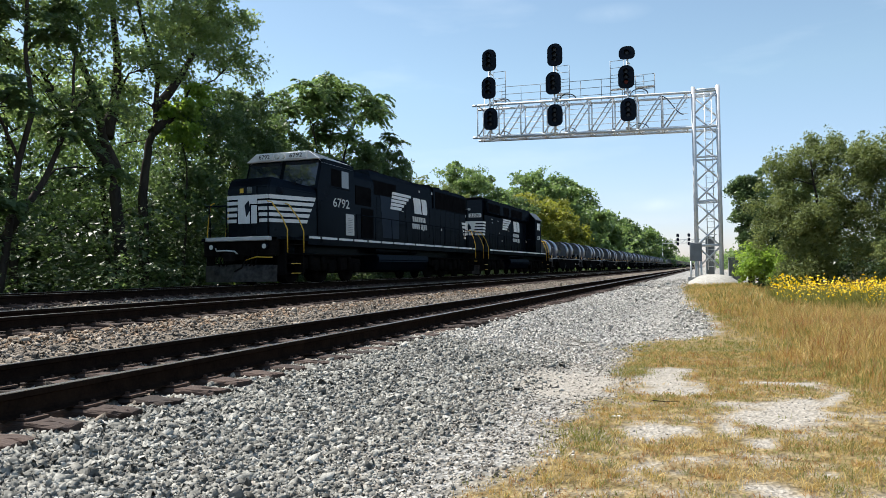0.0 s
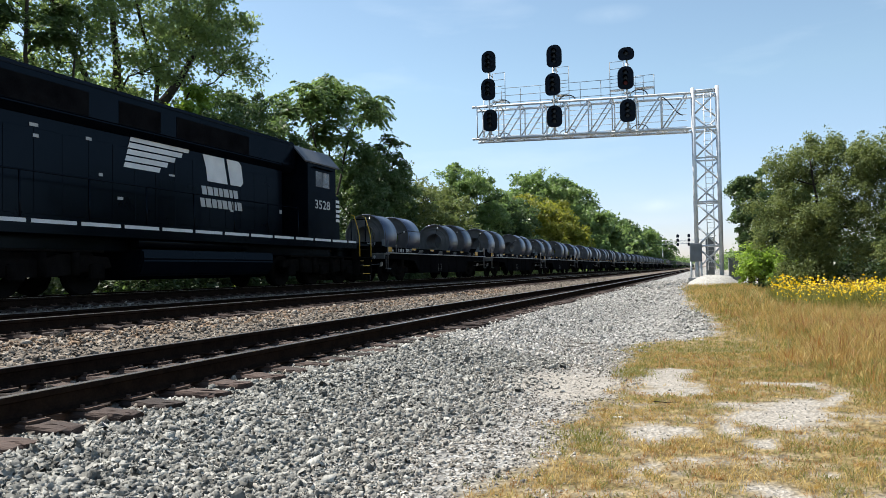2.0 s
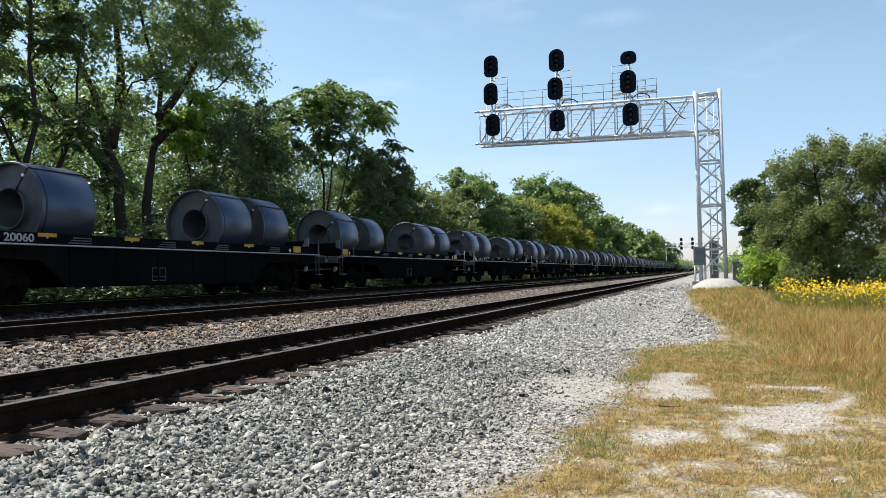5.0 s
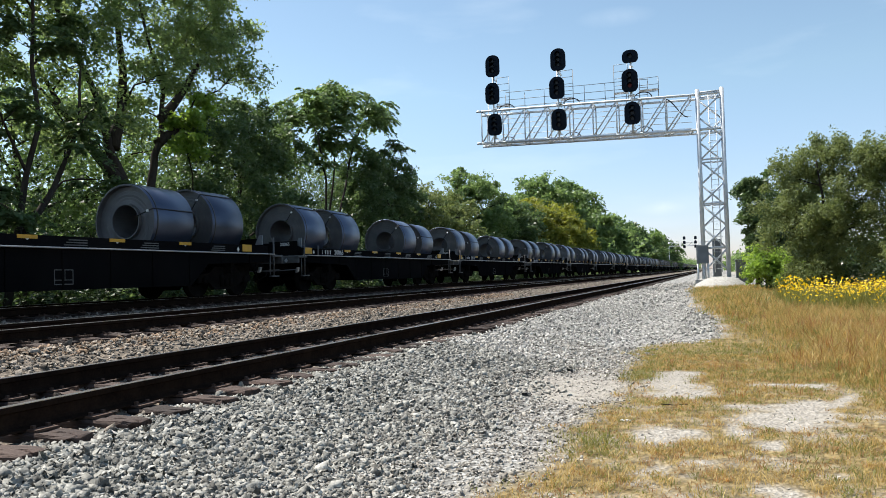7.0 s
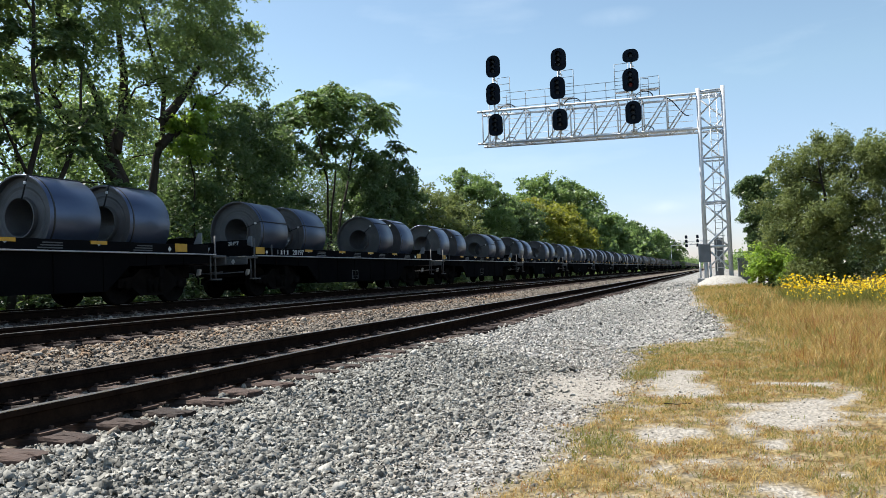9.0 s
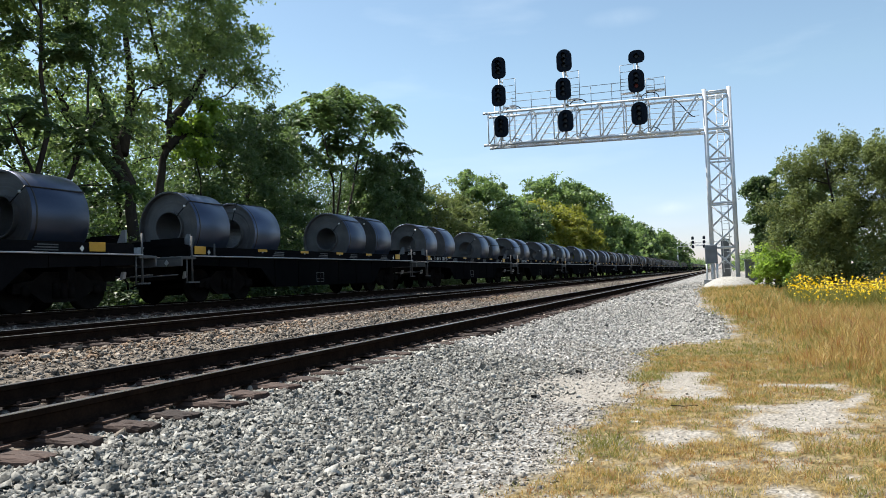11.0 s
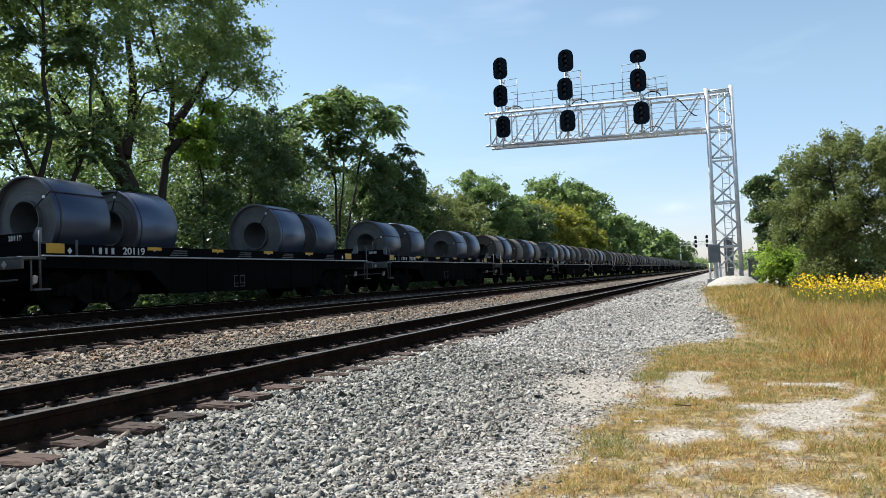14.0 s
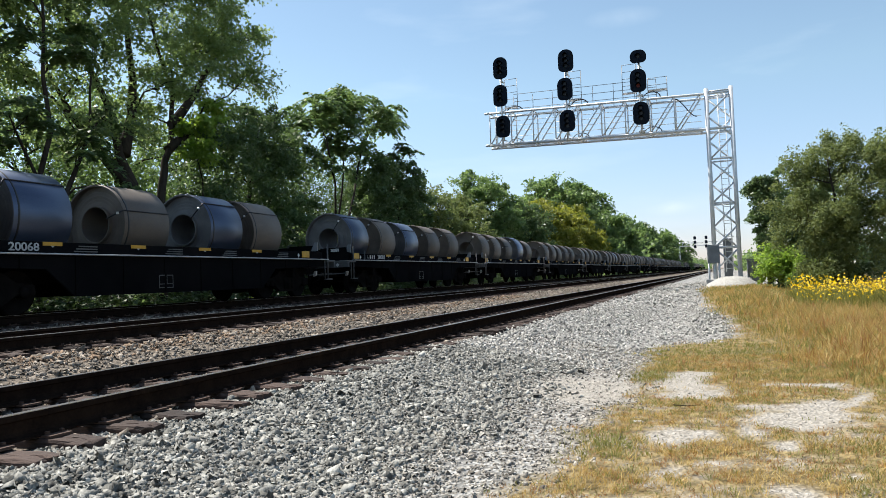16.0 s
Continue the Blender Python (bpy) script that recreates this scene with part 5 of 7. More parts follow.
def make_second():
    """Six-axle road engine running long hood first; origin at its leading coupler, on the rail tops."""
    L = 20.98
    loco = bare("trailing_locomotive")
    loco_underframe(loco, L, (7.6, 13.2))
    bm = bmesh.new()
    prism(bm, [(-0.90, 1.52), (-0.90, 4.10), (-0.68, 4.42), (0.68, 4.42), (0.90, 4.10), (0.90, 1.52)], "y", 2.93, 14.6, 0.03)
    hood = part("long_hood", bm, M["black"], loco)
    wedge = {s: Matrix(((1, 0, 0, 0), (0.36 * s, 1, 0, 0), (0, 0, 1, 0), (0, 0, 0, 1))) for s in (-1, 1)}
    for s in (-1, 1):
        bm = bmesh.new()
        prism(bm, [(0, 1.52), (0, 4.70), (s * 0.82, 4.73), (s * 0.90, 4.64), (s * 0.90, 1.52)], "y", 2.60, 3.36)
        for v in bm.verts:
            v.co.y += 0.36 * abs(v.co.x) if v.co.y < 2.8 else 0
        part("hood_end", bm, M["black"], hood)
    for y in np.arange(3.62, 14.0, 0.72):
        for s in (-1, 1):
            bm = bmesh.new()
            box(bm, s * 0.90, s * 0.912, y, y + 0.65, 1.75, 3.55, 0.004)
            part("hood_door", bm, M["black"], hood)
    bm = bmesh.new()
    prism(bm, [(-0.92, 3.80), (-1.12, 3.98), (-1.12, 4.72), (-0.98, 4.85), (0.98, 4.85), (1.12, 4.72), (1.12, 3.98), (0.92, 3.80)], "y", 3.34, 15.1, 0.03)
    part("roof_box", bm, M["black"], hood)
    for s in (-1, 1):
        for y0, y1 in ((3.55, 6.3), (7.2, 8.6), (9.2, 12.4)):
            bm = bmesh.new()
            prism(bm, [(s * 1.12, 4.02), (s * 1.12, 4.56), (s * 1.132, 4.56), (s * 1.132, 4.02)], "y", y0, y1)
            part("intake_screen", bm, M["grille"], hood, "dark intake screen")
    for k in range(3):
        bm = bmesh.new()
        lathe(bm, [(0.58, 0), (0.58, 0.14), (0.45, 0.16)], "y", 24, (0, 0, 0))
        bm.transform(pose(0, 4.2 + 1.35 * k, 4.83, 90))
        part("radiator_fan", bm, M["grille"], hood)
    # white band on the end and its corner
    for k in range(5):
        z1 = 3.38 - 0.19 * k
        for s in (-1, 1):
            bm = bmesh.new()
            slanted(bm, s * 0.906, 2.93, 3.58 - 0.04 * k, z1 - 0.115, z1, 0.03, 0.006, s)
            part("stripe", bm, M["white"], hood, "white painted stripe")
            bm = bmesh.new()
            box(bm, s * 0.42, s * 0.90, 2.585, 2.597, z1 - 0.115, z1)
            bm.transform(wedge[s])
            part("stripe", bm, M["white"], hood, "white painted stripe")
    for s in (-1, 1):
        bm = bmesh.new()
        prism(bm, [(0, 2.505), (s * 0.34, 2.505), (s * 0.52, 3.38), (0, 3.38)], "y", 2.578, 2.596)
        bm.transform(wedge[s])
        part("end_shield", bm, M["white"], hood, "white painted field")
    bm = bmesh.new()
    prism(bm, [(0.06, 2.80), (0.12, 2.86), (0.24, 2.92), (0.22, 3.02), (0.10, 3.26), (0.03, 3.12)], "y", 2.568, 2.579)
    bm.transform(wedge[1])
    part("end_emblem", bm, M["signal"], hood, "black painted emblem")
    bm = bmesh.new()
    box(bm, 0.10, 0.84, 2.54, 2.60, 3.62, 3.86, 0.02)
    bm.transform(wedge[1])
    nb = part("number_board", bm, M["white"], hood, "white number board")
    lettering("board_number", "3528", 0.24, M["strap"], nb, wedge[1] @ pose(0.47, 2.536, 3.74) @ FRONT @ Matrix.Diagonal((1.2, 1, 1, 1)), "black digits")
    bm = bmesh.new()
    box(bm, -0.84, -0.10, 2.54, 2.60, 3.62, 3.86, 0.02)
    bm.transform(wedge[-1])
    nb = part("number_board", bm, M["white"], hood, "white number board")
    lettering("board_number", "3528", 0.24, M["strap"], nb, wedge[-1] @ pose(-0.47, 2.536, 3.74) @ FRONT @ Matrix.Diagonal((1.2, 1, 1, 1)), "black digits")
    for x in (-0.13, 0.13):
        bm = bmesh.new()
        lathe(bm, [(0.075, 2.53), (0.085, 2.66)], "y", 16, (x, 0, 4.13))
        part("headlight", bm, M["lamp"], hood, "clear headlight")
    railway_mark(loco, 0.915, 7.75, 3.84, 1, 1.0, 3.1)
    # cab
    bm = bmesh.new()
    prism(bm, [(-1.50, 1.52), (-1.50, 4.22), (-1.05, 4.68), (1.05, 4.68), (1.50, 4.22), (1.50, 1.52)], "y", 15.2, 17.2, 0.02)
    cab = part("cab", bm, M["black"], loco)
    bm = bmesh.new()
    prism(bm, [(-1.56, 4.19), (-1.08, 4.73), (1.08, 4.73), (1.56, 4.19), (1.53, 4.15), (1.05, 4.69), (-1.05, 4.69), (-1.53, 4.15)], "y", 15.0, 17.4)
    part("roof", bm, M["roof_paint"], cab, "pale worn roof sheet")
    bm = bmesh.new()
    box(bm, -0.5, 0.5, 15.6, 16.6, 4.68, 4.90, 0.04)
    part("roof_unit", bm, M["black"], cab)
    for s in (-1, 1):
        for y0, y1 in ((15.75, 16.22), (16.25, 16.70)):
            bm = bmesh.new()
            box(bm, s * 1.495, s * 1.51, y0, y1, 3.38, 3.92, 0.01)
            part("side_window", bm, M["glass"], cab, "dark sliding cab window")
        bm = bmesh.new()
        box(bm, s * 1.50, s * 1.62, 15.6, 16.85, 4.02, 4.05, 0.005)
        part("awning", bm, M["black"], cab)
    lettering("road_number", "3528", 0.42, M["grey_panel"], loco, pose(1.505, 16.20, 2.76) @ SIDE @ Matrix.Diagonal((1.3, 1, 1, 1)), "pale painted road number", 0.003)
    bm = bmesh.new()
    prism(bm, [(17.2, 1.52), (17.2, 3.48), (18.55, 3.32), (18.7, 3.18), (18.7, 1.52)], "x", -0.85, 0.85, 0.03)
    sh = part("short_hood", bm, M["black"], loco)
    for k in range(5):
        bm = bmesh.new()
        slanted(bm, 0.86, 17.95 + 0.04 * k, 18.67, 3.05 - 0.18 * k, 3.16 - 0.18 * k, -0.03)
        part("stripe", bm, M["white"], sh, "white painted stripe")
    for y, z, w in ((5.05, 3.62, 0.22), (5.10, 3.40, 0.14), (6.50, 3.56, 0.16), (6.85, 2.78, 0.12), (7.45, 2.28, 0.18)):
        bm = bmesh.new()
        box(bm, 0.913, 0.918, y - w / 2, y + w / 2, z - 0.035, z + 0.035)
        part("notice_plate", bm, M["stencil"], hood, "small worn pale notice plate")
    side_rails(loco, 2.5, 14.6)
    return tagged(loco, "black diesel locomotive running long hood first", "locomotive", "locomotives")


for _make, _u in ((make_lead, FIRST_CAR - 20.98 - 21.69), (make_second, FIRST_CAR - 20.98)):
    _l = _make()
    _l.location = (C3, _u, Z3)
    MOVING.append((_l, _u, C3, Z3))

# ---------------------------------------------------------------- signal gantry
GY, GB = 44.0, 45.25         # front and back trusses
BEAM_L, BEAM_R = -13.45, -0.66


def beam_z(x, top):
    """Chord height: the beam is cambered up towards its tip."""
    return (11.34 if top else 9.32) + 0.36 * (BEAM_R - x) / (BEAM_R - BEAM_L)


def make_gantry():
    g = bare("signal_gantry", (0, GY, 0.9))
    off = Vector((0, -GY, -0.9))

    def bar(name, pts, r, label="", sides=8, mat="galv"):
        bm = bmesh.new()
        tube(bm, [Vector(p) + off for p in pts], r, sides)
        return part(name, bm, M[mat], g, label)

    for y in (GY, GB):
        for x in (-0.61, 0.70):
            bar("post", [(x, y, 0.75), (x, y, 11.62)], 0.115, sides=12)
        zs = np.linspace(1.3, 11.3, 9)
        for k, (a, b) in enumerate(zip(zs, zs[1:])):
            bar("brace", [(-0.61 if (k + (y > GY)) % 2 else 0.70, y, a), (0.70 if (k + (y > GY)) % 2 else -0.61, y, b)], 0.052)
        for z in (2.6, 5.1, 7.6, 9.35, 11.45):
            bar("cross_bar", [(-0.61, y, z), (0.70, y, z)], 0.05)
        for top in (False, True):
            bar("chord", [(0.68, y, beam_z(BEAM_R, top)), (BEAM_R, y, beam_z(BEAM_R, top)), (BEAM_L, y, beam_z(BEAM_L, top))], 0.075)
        n = 9
        xs = np.linspace(BEAM_R - 0.3, BEAM_L, n + 1)
        for k, (a, b) in enumerate(zip(xs, xs[1:])):
            bar("upright", [(b, y, beam_z(b, False)), (b, y, beam_z(b, True))], 0.04)
            bar("brace", [(b, y, beam_z(b, False)), (a, y, beam_z(a, True))], 0.045)
    for x in (-0.61, 0.70):
        zs = np.linspace(1.3, 11.3, 9)
        for k, (a, b) in enumerate(zip(zs, zs[1:])):
            bar("brace", [(x, GY if k % 2 else GB, a), (x, GB if k % 2 else GY, b)], 0.035)
    for x in np.linspace(BEAM_R - 0.3, BEAM_L, 10):
        for top in (False, True):
            bar("tie_bar", [(x, GY, beam_z(x, top)), (x, GB, beam_z(x, top))], 0.035)
    # bracing between the lower chords, narrow catwalk bars and handrails
    xs = np.linspace(BEAM_R - 0.3, BEAM_L, 19)
    for k, (a, b) in enumerate(zip(xs, xs[1:])):
        bar("catwalk_brace", [(a, GY if k % 2 else GB, beam_z(a, False)), (b, GB if k % 2 else GY, beam_z(b, False))], 0.03, sides=6)
    for y in (GY + 0.45, GY + 0.62, GY + 0.79):
        bar("catwalk_bar", [(BEAM_R - 0.2, y, beam_z(BEAM_R, False) + 0.03), (BEAM_L, y, beam_z(BEAM_L, False) + 0.03)], 0.022, sides=5)
    for y, top in ((GY, False), (GY, True), (GB, False), (GB, True)):
        bar("chord_end", [(BEAM_L, y, beam_z(BEAM_L, top)), (BEAM_L - 0.32, y, beam_z(BEAM_L, top) + 0.01)], 0.075)
    for z in (0.35, 0.72, 1.08, 1.42, 1.72):
        bar("handrail", [(BEAM_R - 0.3, GB + 0.05, beam_z(BEAM_R, False) + z), (BEAM_L, GB + 0.05, beam_z(BEAM_L, False) + z)], 0.018, sides=5)
    # upper rails and cages: grey puts shade into their galvanised colour
    for z in (0.45, 0.9, 1.38):
        bar("handrail", [(-3.4, GB + 0.05, 11.50 + z), (-12.2, GB + 0.05, 11.68 + z)], 0.018, sides=5, mat="cabinet")
    for x in np.linspace(-3.4, -12.2, 8):
        bar("rail_post", [(x, GB + 0.05, 11.4), (x, GB + 0.05, 12.92)], 0.02, sides=5, mat="cabinet")
    bar("rail_post", [(BEAM_L + 0.1, GB, 9.7), (BEAM_L + 0.1, GB, 12.6)], 0.03, sides=5)
    # cages and ladders beside each signal mast
    for x0, x1, z1 in ((-12.5, -11.7, 13.8), (-8.45, -7.7, 13.75), (-5.25, -4.45, 13.7), (-3.8, -2.72, 12.72)):
        for x in (x0, x1):
            bar("cage_post", [(x, GY + 0.35, 11.5), (x, GY + 0.35, z1)], 0.022, sides=6, mat="cabinet")
        for z in np.arange(z1, 11.6, -0.42):
            bar("cage_rail", [(x0, GY + 0.35, z), (x1, GY + 0.35, z)], 0.016, sides=5, mat="cabinet")
        bm = bmesh.new()
        box(bm, x0, x1, GY + 0.1, GY + 0.5, 11.95, 11.99)
        bm.transform(Matrix.Translation(off))
        part("landing", bm, M["galv"], g)
    # tower ladder with its hoops
    for x in (-0.02, 0.36):
        bar("ladder_rail", [(x, GY + 0.75, 1.2), (x, GY + 0.75, 11.5)], 0.025, sides=6)
    for z in np.arange(1.4, 11.5, 0.32):
        bar("ladder_rung", [(-0.02, GY + 0.75, z), (0.36, GY + 0.75, z)], 0.014, sides=5)
    for z in np.arange(3.2, 11.3, 0.9):
        bar("ladder_hoop", [(-0.02, GY + 0.75, z), (-0.12, GY + 0.45, z), (0.17, GY + 0.2, z), (0.46, GY + 0.45, z), (0.36, GY + 0.75, z)], 0.016, sides=5)
    # cables looping from the beam to the tower and to each head
    bar("cable", [(-2.35 + 1.2 * q, GY + 0.2, 11.3 - 1.15 * (3 * q * q - 2 * q ** 3)) for q in np.linspace(0, 1, 9)], 0.03, sides=6, mat="strap")
    for x in (-4.1, -8.3, -12.35):
        for z0 in (11.45 - 0.02 * x, 9.40 - 0.02 * x):
            bar("cable", [(x + 0.5 - 0.5 * math.cos(t), GY + 0.2, z0 + 0.34 * math.sin(t)) for t in np.linspace(0, math.pi, 9)], 0.032, sides=6, mat="strap" if z0 > 11 else "cabinet")
    # junction box on the post and its conduits
    bm = bmesh.new()
    box(bm, -0.98, -0.33, GY - 0.45, GY - 0.13, 1.72, 2.75, 0.02)
    box(bm, -0.93, -0.38, GY - 0.47, GY - 0.45, 1.78, 2.70, 0.01)
    bm.transform(Matrix.Translation(off))
    part("junction_box", bm, M["cabinet"], g, "grey steel junction box")
    for x in (-0.92, -0.62, -0.38):
        bar("conduit", [(x, GY - 0.3, 0.65), (x, GY - 0.3, 1.75)], 0.055)
    return tagged(g, "galvanised cantilever signal gantry on a lattice tower", "signal gantry")


GANTRY = make_gantry()


def make_head(x, z, w, h, lights, red=()):
    """Signal head: rounded black backing plate, hooded lenses, mounting pipe; hangs before the gantry."""
    head = bare("signal_head", (x, -0.42, z - 0.9))
    head.parent = GANTRY
    bm = bmesh.new()
    n, poly = 6, []
    r = min(w, h) * 0.48
    for cx, cz, a0 in ((w / 2 - r, h / 2 - r, 0), (-w / 2 + r, h / 2 - r, 90), (-w / 2 + r * 0.7, -h / 2 + r * 0.7, 180), (w / 2 - r * 0.7, -h / 2 + r * 0.7, 270)):
        rr = r if a0 < 180 else r * 0.7
        for k in range(n + 1):
            t = radians(a0 + 90 * k / n)
            poly.append((cx + rr * math.cos(t), cz + rr * math.sin(t)))
    prism(bm, poly, "y", -0.03, 0.03, 0.01)
    part("backing", bm, M["signal"], head)
    bm = bmesh.new()
    box(bm, -0.16, 0.16, 0.03, 0.28, -h * 0.40, h * 0.40, 0.02)
    part("housing", bm, M["signal"], head)
    for k in range(lights):
        zz = (lights - 1) / 2 * 0.31 - 0.31 * k
        bm = bmesh.new()
        ring = [(0.145 * math.cos(t), 0.145 * math.sin(t)) for t in np.linspace(-0.5, math.pi + 0.5, 15)]
        a = [bm.verts.new((px, -0.03, zz + pz)) for px, pz in ring]
        b = [bm.verts.new((px * 0.97, -0.32, zz + pz * 0.97 - 0.02)) for px, pz in ring]
        for i in range(14):
            bm.faces.new((a[i], a[i + 1], b[i + 1], b[i]))
        bmesh.ops.solidify(bm, geom=list(bm.faces), thickness=0.01)
        part("hood", bm, M["signal"], head)
        bm = bmesh.new()
        lathe(bm, [(0.115, -0.036), (0.10, -0.045)], "y", 20, (0, 0, zz))
        part("lens", bm, M["red"] if k in red else M["lens"], head, "dimly lit red lens" if k in red else "")
    bm = bmesh.new()
    tube(bm, [(0.03, 0.12, -h / 2 - 0.22), (0.03, 0.12, -h / 2 + 0.1)], 0.045, 8)
    tube(bm, [(0.03, 0.12, -h / 2 - 0.15), (0.10, 0.44, -h / 2 - 0.18)], 0.04, 8)
    part("bracket", bm, M["galv"], head)
    return tagged(head, "black rounded signal head with hooded lenses")


for _x, _z, _w, _h, _n, _red in ((-12.64, 14.50, 0.90, 1.36, 3, ()), (-12.70, 12.76, 0.90, 1.36, 3, ()), (-12.60, 10.80, 0.90, 1.36, 3, ()),
                           (-8.50, 14.38, 0.92, 1.36, 3, ()), (-8.62, 12.66, 0.92, 1.36, 3, ()), (-8.55, 10.70, 0.92, 1.32, 3, ()),
                           (-4.24, 14.02, 0.92, 0.76, 1, ()), (-4.30, 12.60, 0.92, 1.36, 3, (2,)), (-4.22, 10.66, 0.90, 1.34, 3, ())):
    make_head(_x * 0.9905, 1.45 + (_z - 1.45) * 0.9905, _w, _h, _n, _red)
for _x, _z1 in ((-12.60, 13.8), (-8.55, 13.7), (-4.24, 13.6)):
    _m = bare("signal_mast", (_x, -0.30, 8.5))
    _m.parent = GANTRY
    _bm = bmesh.new()
    tube(_bm, [(0.05, 0, 0), (0.05, 0, _z1 - 9.4)], 0.055, 10)
    part("pipe", _bm, M["galv"], _m)
    _bm = bmesh.new()
    for _z in (0.1, 2.2):
        box(_bm, -0.12, 0.22, 0.0, 0.34, _z, _z + 0.1, 0.01)
    part("clamp", _bm, M["galv"], _m)
    tagged(_m, "galvanised pipe mast clamped to the beam")


def make_mound():
    """Low pale heap of concrete and stone at the tower's foot."""
    rng = random.Random(3)
    bm = bmesh.new()
    rings = []
    for r, h in [(q, 0.58 * (1 - q ** 2.6) - 0.06) for q in (1.0, 0.92, 0.82, 0.7, 0.56, 0.4, 0.2)]:
        ring = []
        for k in range(28):
            t = 2 * math.pi * k / 28
            ring.append(bm.verts.new((1.45 * r * math.cos(t) * rng.uniform(0.95, 1.05), 1.9 * r * math.sin(t), h * rng.uniform(0.90, 1.06))))
        rings.append(ring)
    for a, b in zip(rings, rings[1:]):
        for k in range(28):
            bm.faces.new((a[k], a[(k + 1) % 28], b[(k + 1) % 28], b[k])).smooth = True
    bm.faces.new(rings[-1])
    me = finish("stone_mound", bm, M["rubble"])
    ob = new("stone_mound", me)
    ob.location = (0.22, 42.0, 0.46)
    tagged(ob, "low pale mound of concrete rubble under the tower", "mound")
    bm = bmesh.new()
    box(bm, -1.15, 1.2, -0.5, 1.8, -0.5, 0.03, 0.03)
    f = new("tower_footing", finish("tower_footing", bm, M["concrete"]))
    f.location = (0.04, GY, 0.80)
    tagged(f, "pale concrete footing block of the gantry tower", "footing")


make_mound()


def make_cabinet(x, y, z, w, d, h, label):
    c = bare("signal_cabinet", (x, y, z))
    bm = bmesh.new()
    box(bm, -w / 2, w / 2, -d / 2, d / 2, 0, h, 0.02)
    body = part("body", bm, M["cabinet"], c)
    bm = bmesh.new()
    box(bm, -w / 2 - 0.05, w / 2 + 0.05, -d / 2 - 0.06, d / 2 + 0.06, h, h + 0.06, 0.01)
    part("roof", bm, M["cabinet"], c)
    for s in (-1, 1):
        bm = bmesh.new()
        box(bm, s * w / 4 - w / 4 + 0.02, s * w / 4 + w / 4 - 0.02, -d / 2 - 0.02, -d / 2, 0.1, h - 0.08, 0.008)
        dr = part("door", bm, M["cabinet"], c)
        bm = bmesh.new()
        box(bm, s * 0.06 - 0.015, s * 0.06 + 0.015, -d / 2 - 0.05, -d / 2 - 0.02, h * 0.45, h * 0.58, 0.004)
        part("handle", bm, M["galv"], dr)
    return tagged(c, label, "equipment cabinet", "equipment cabinets")


make_cabinet(1.55, 49.5, 0.42, 0.75, 0.7, 1.45, "grey steel trackside cabinet behind the tower")
make_cabinet(0.1, 48.6, 0.42, 0.5, 0.5, 2.75, "tall grey steel cabinet behind the tower")


def far_gantry():
    """Second signal bridge far down the line."""
    Y = 262.0
    g = bare("far_signal_bridge", (-8.5, Y, 0.6))
    for y in (0, 1.2):
        for z in (8.6, 9.8):
            bm = bmesh.new()
            tube(bm, [(-6.5, y, z), (9.5, y, z)], 0.08, 6)
            part("chord", bm, M["galv"], g)
        for x in (9.0, -6.2):
            bm = bmesh.new()
            tube(bm, [(x, y, 0), (x, y, 10)], 0.12, 8)
            part("post", bm, M["galv"], g)
        for k in range(10):
            bm = bmesh.new()
            tube(bm, [(-6.2 + 1.52 * k, y, 8.6), (-6.2 + 1.52 * (k + 1), y, 9.8)], 0.05, 5)
            part("brace", bm, M["galv"], g)
    tagged(g, "pale steel signal bridge far down the line", "signal gantry")
    for px in (-9.65, -6.05):
        for z in (12.0, 10.55, 9.1):
            h = bare("signal_head", (px + 8.5, -0.5, z - 0.8))
            h.parent = g
            bm = bmesh.new()
            prism(bm, [(-0.42, -0.5), (0.42, -0.5), (0.42, 0.35), (0.2, 0.6), (-0.2, 0.6), (-0.42, 0.35)], "y", -0.04, 0.04, 0.01)
            part("backing", bm, M["signal"], h)
            bm = bmesh.new()
            tube(bm, [(0, 0.2, -1.2), (0, 0.2, 0.4)], 0.06, 6)
            part("bracket", bm, M["galv"], h)
            tagged(h, "black rounded signal head")


far_gantry()


# ---------------------------------------------------------------- trees
def leaf_triangles(rng, p, nrm, axis, size):
    """One pointed leaf at each place p, facing nrm, its stalk along axis."""
    u = axis - nrm * (axis * nrm).sum(1)[:, None]
    u /= np.linalg.norm(u, axis=1)[:, None] + 1e-9
    w = np.cross(nrm, u)
    s = (size * rng.uniform(0.6, 1.35, len(p)))[:, None]
    v = np.stack([p - u * s * 0.62, p + w * s * 0.55 + u * s * 0.2, p + u * s * 0.66 - w * s * 0.42], 1).reshape(-1, 3)
    return v, np.arange(len(p) * 3).reshape(-1, 3)


def clump_leaves(rng, centres, radii, count, size, flat=0.55):
    """Leaves in flattened clumps, thickest over the upper shell of each."""
    pick = rng.integers(0, len(centres), count)
    d = rng.normal(size=(count, 3))
    d /= np.linalg.norm(d, axis=1)[:, None]
    k = rng.random(count) ** 0.5 * np.where(rng.random(count) < 0.12, 1.35, 1.0)
    off = d * k[:, None] * np.array([1, 1, flat])
    off[:, 2] -= 0.28 * (off[:, 0] ** 2 + off[:, 1] ** 2)
    # each clump leans its own way
    tilt = rng.normal(scale=0.35, size=(len(centres), 2))[pick]
    off[:, 2] += (off[:, :2] * tilt).sum(1)
    p = centres[pick] + off * radii[pick][:, None]
    nrm = rng.normal(size=(count, 3)) * 0.8 + np.array([0, 0, 0.7]) + d * 0.5
    nrm /= np.linalg.norm(nrm, axis=1)[:, None]
    axis = rng.normal(size=(count, 3)) + d * 0.6 - np.array([0, 0, 0.5])
    return leaf_triangles(rng, p, nrm, axis, size)


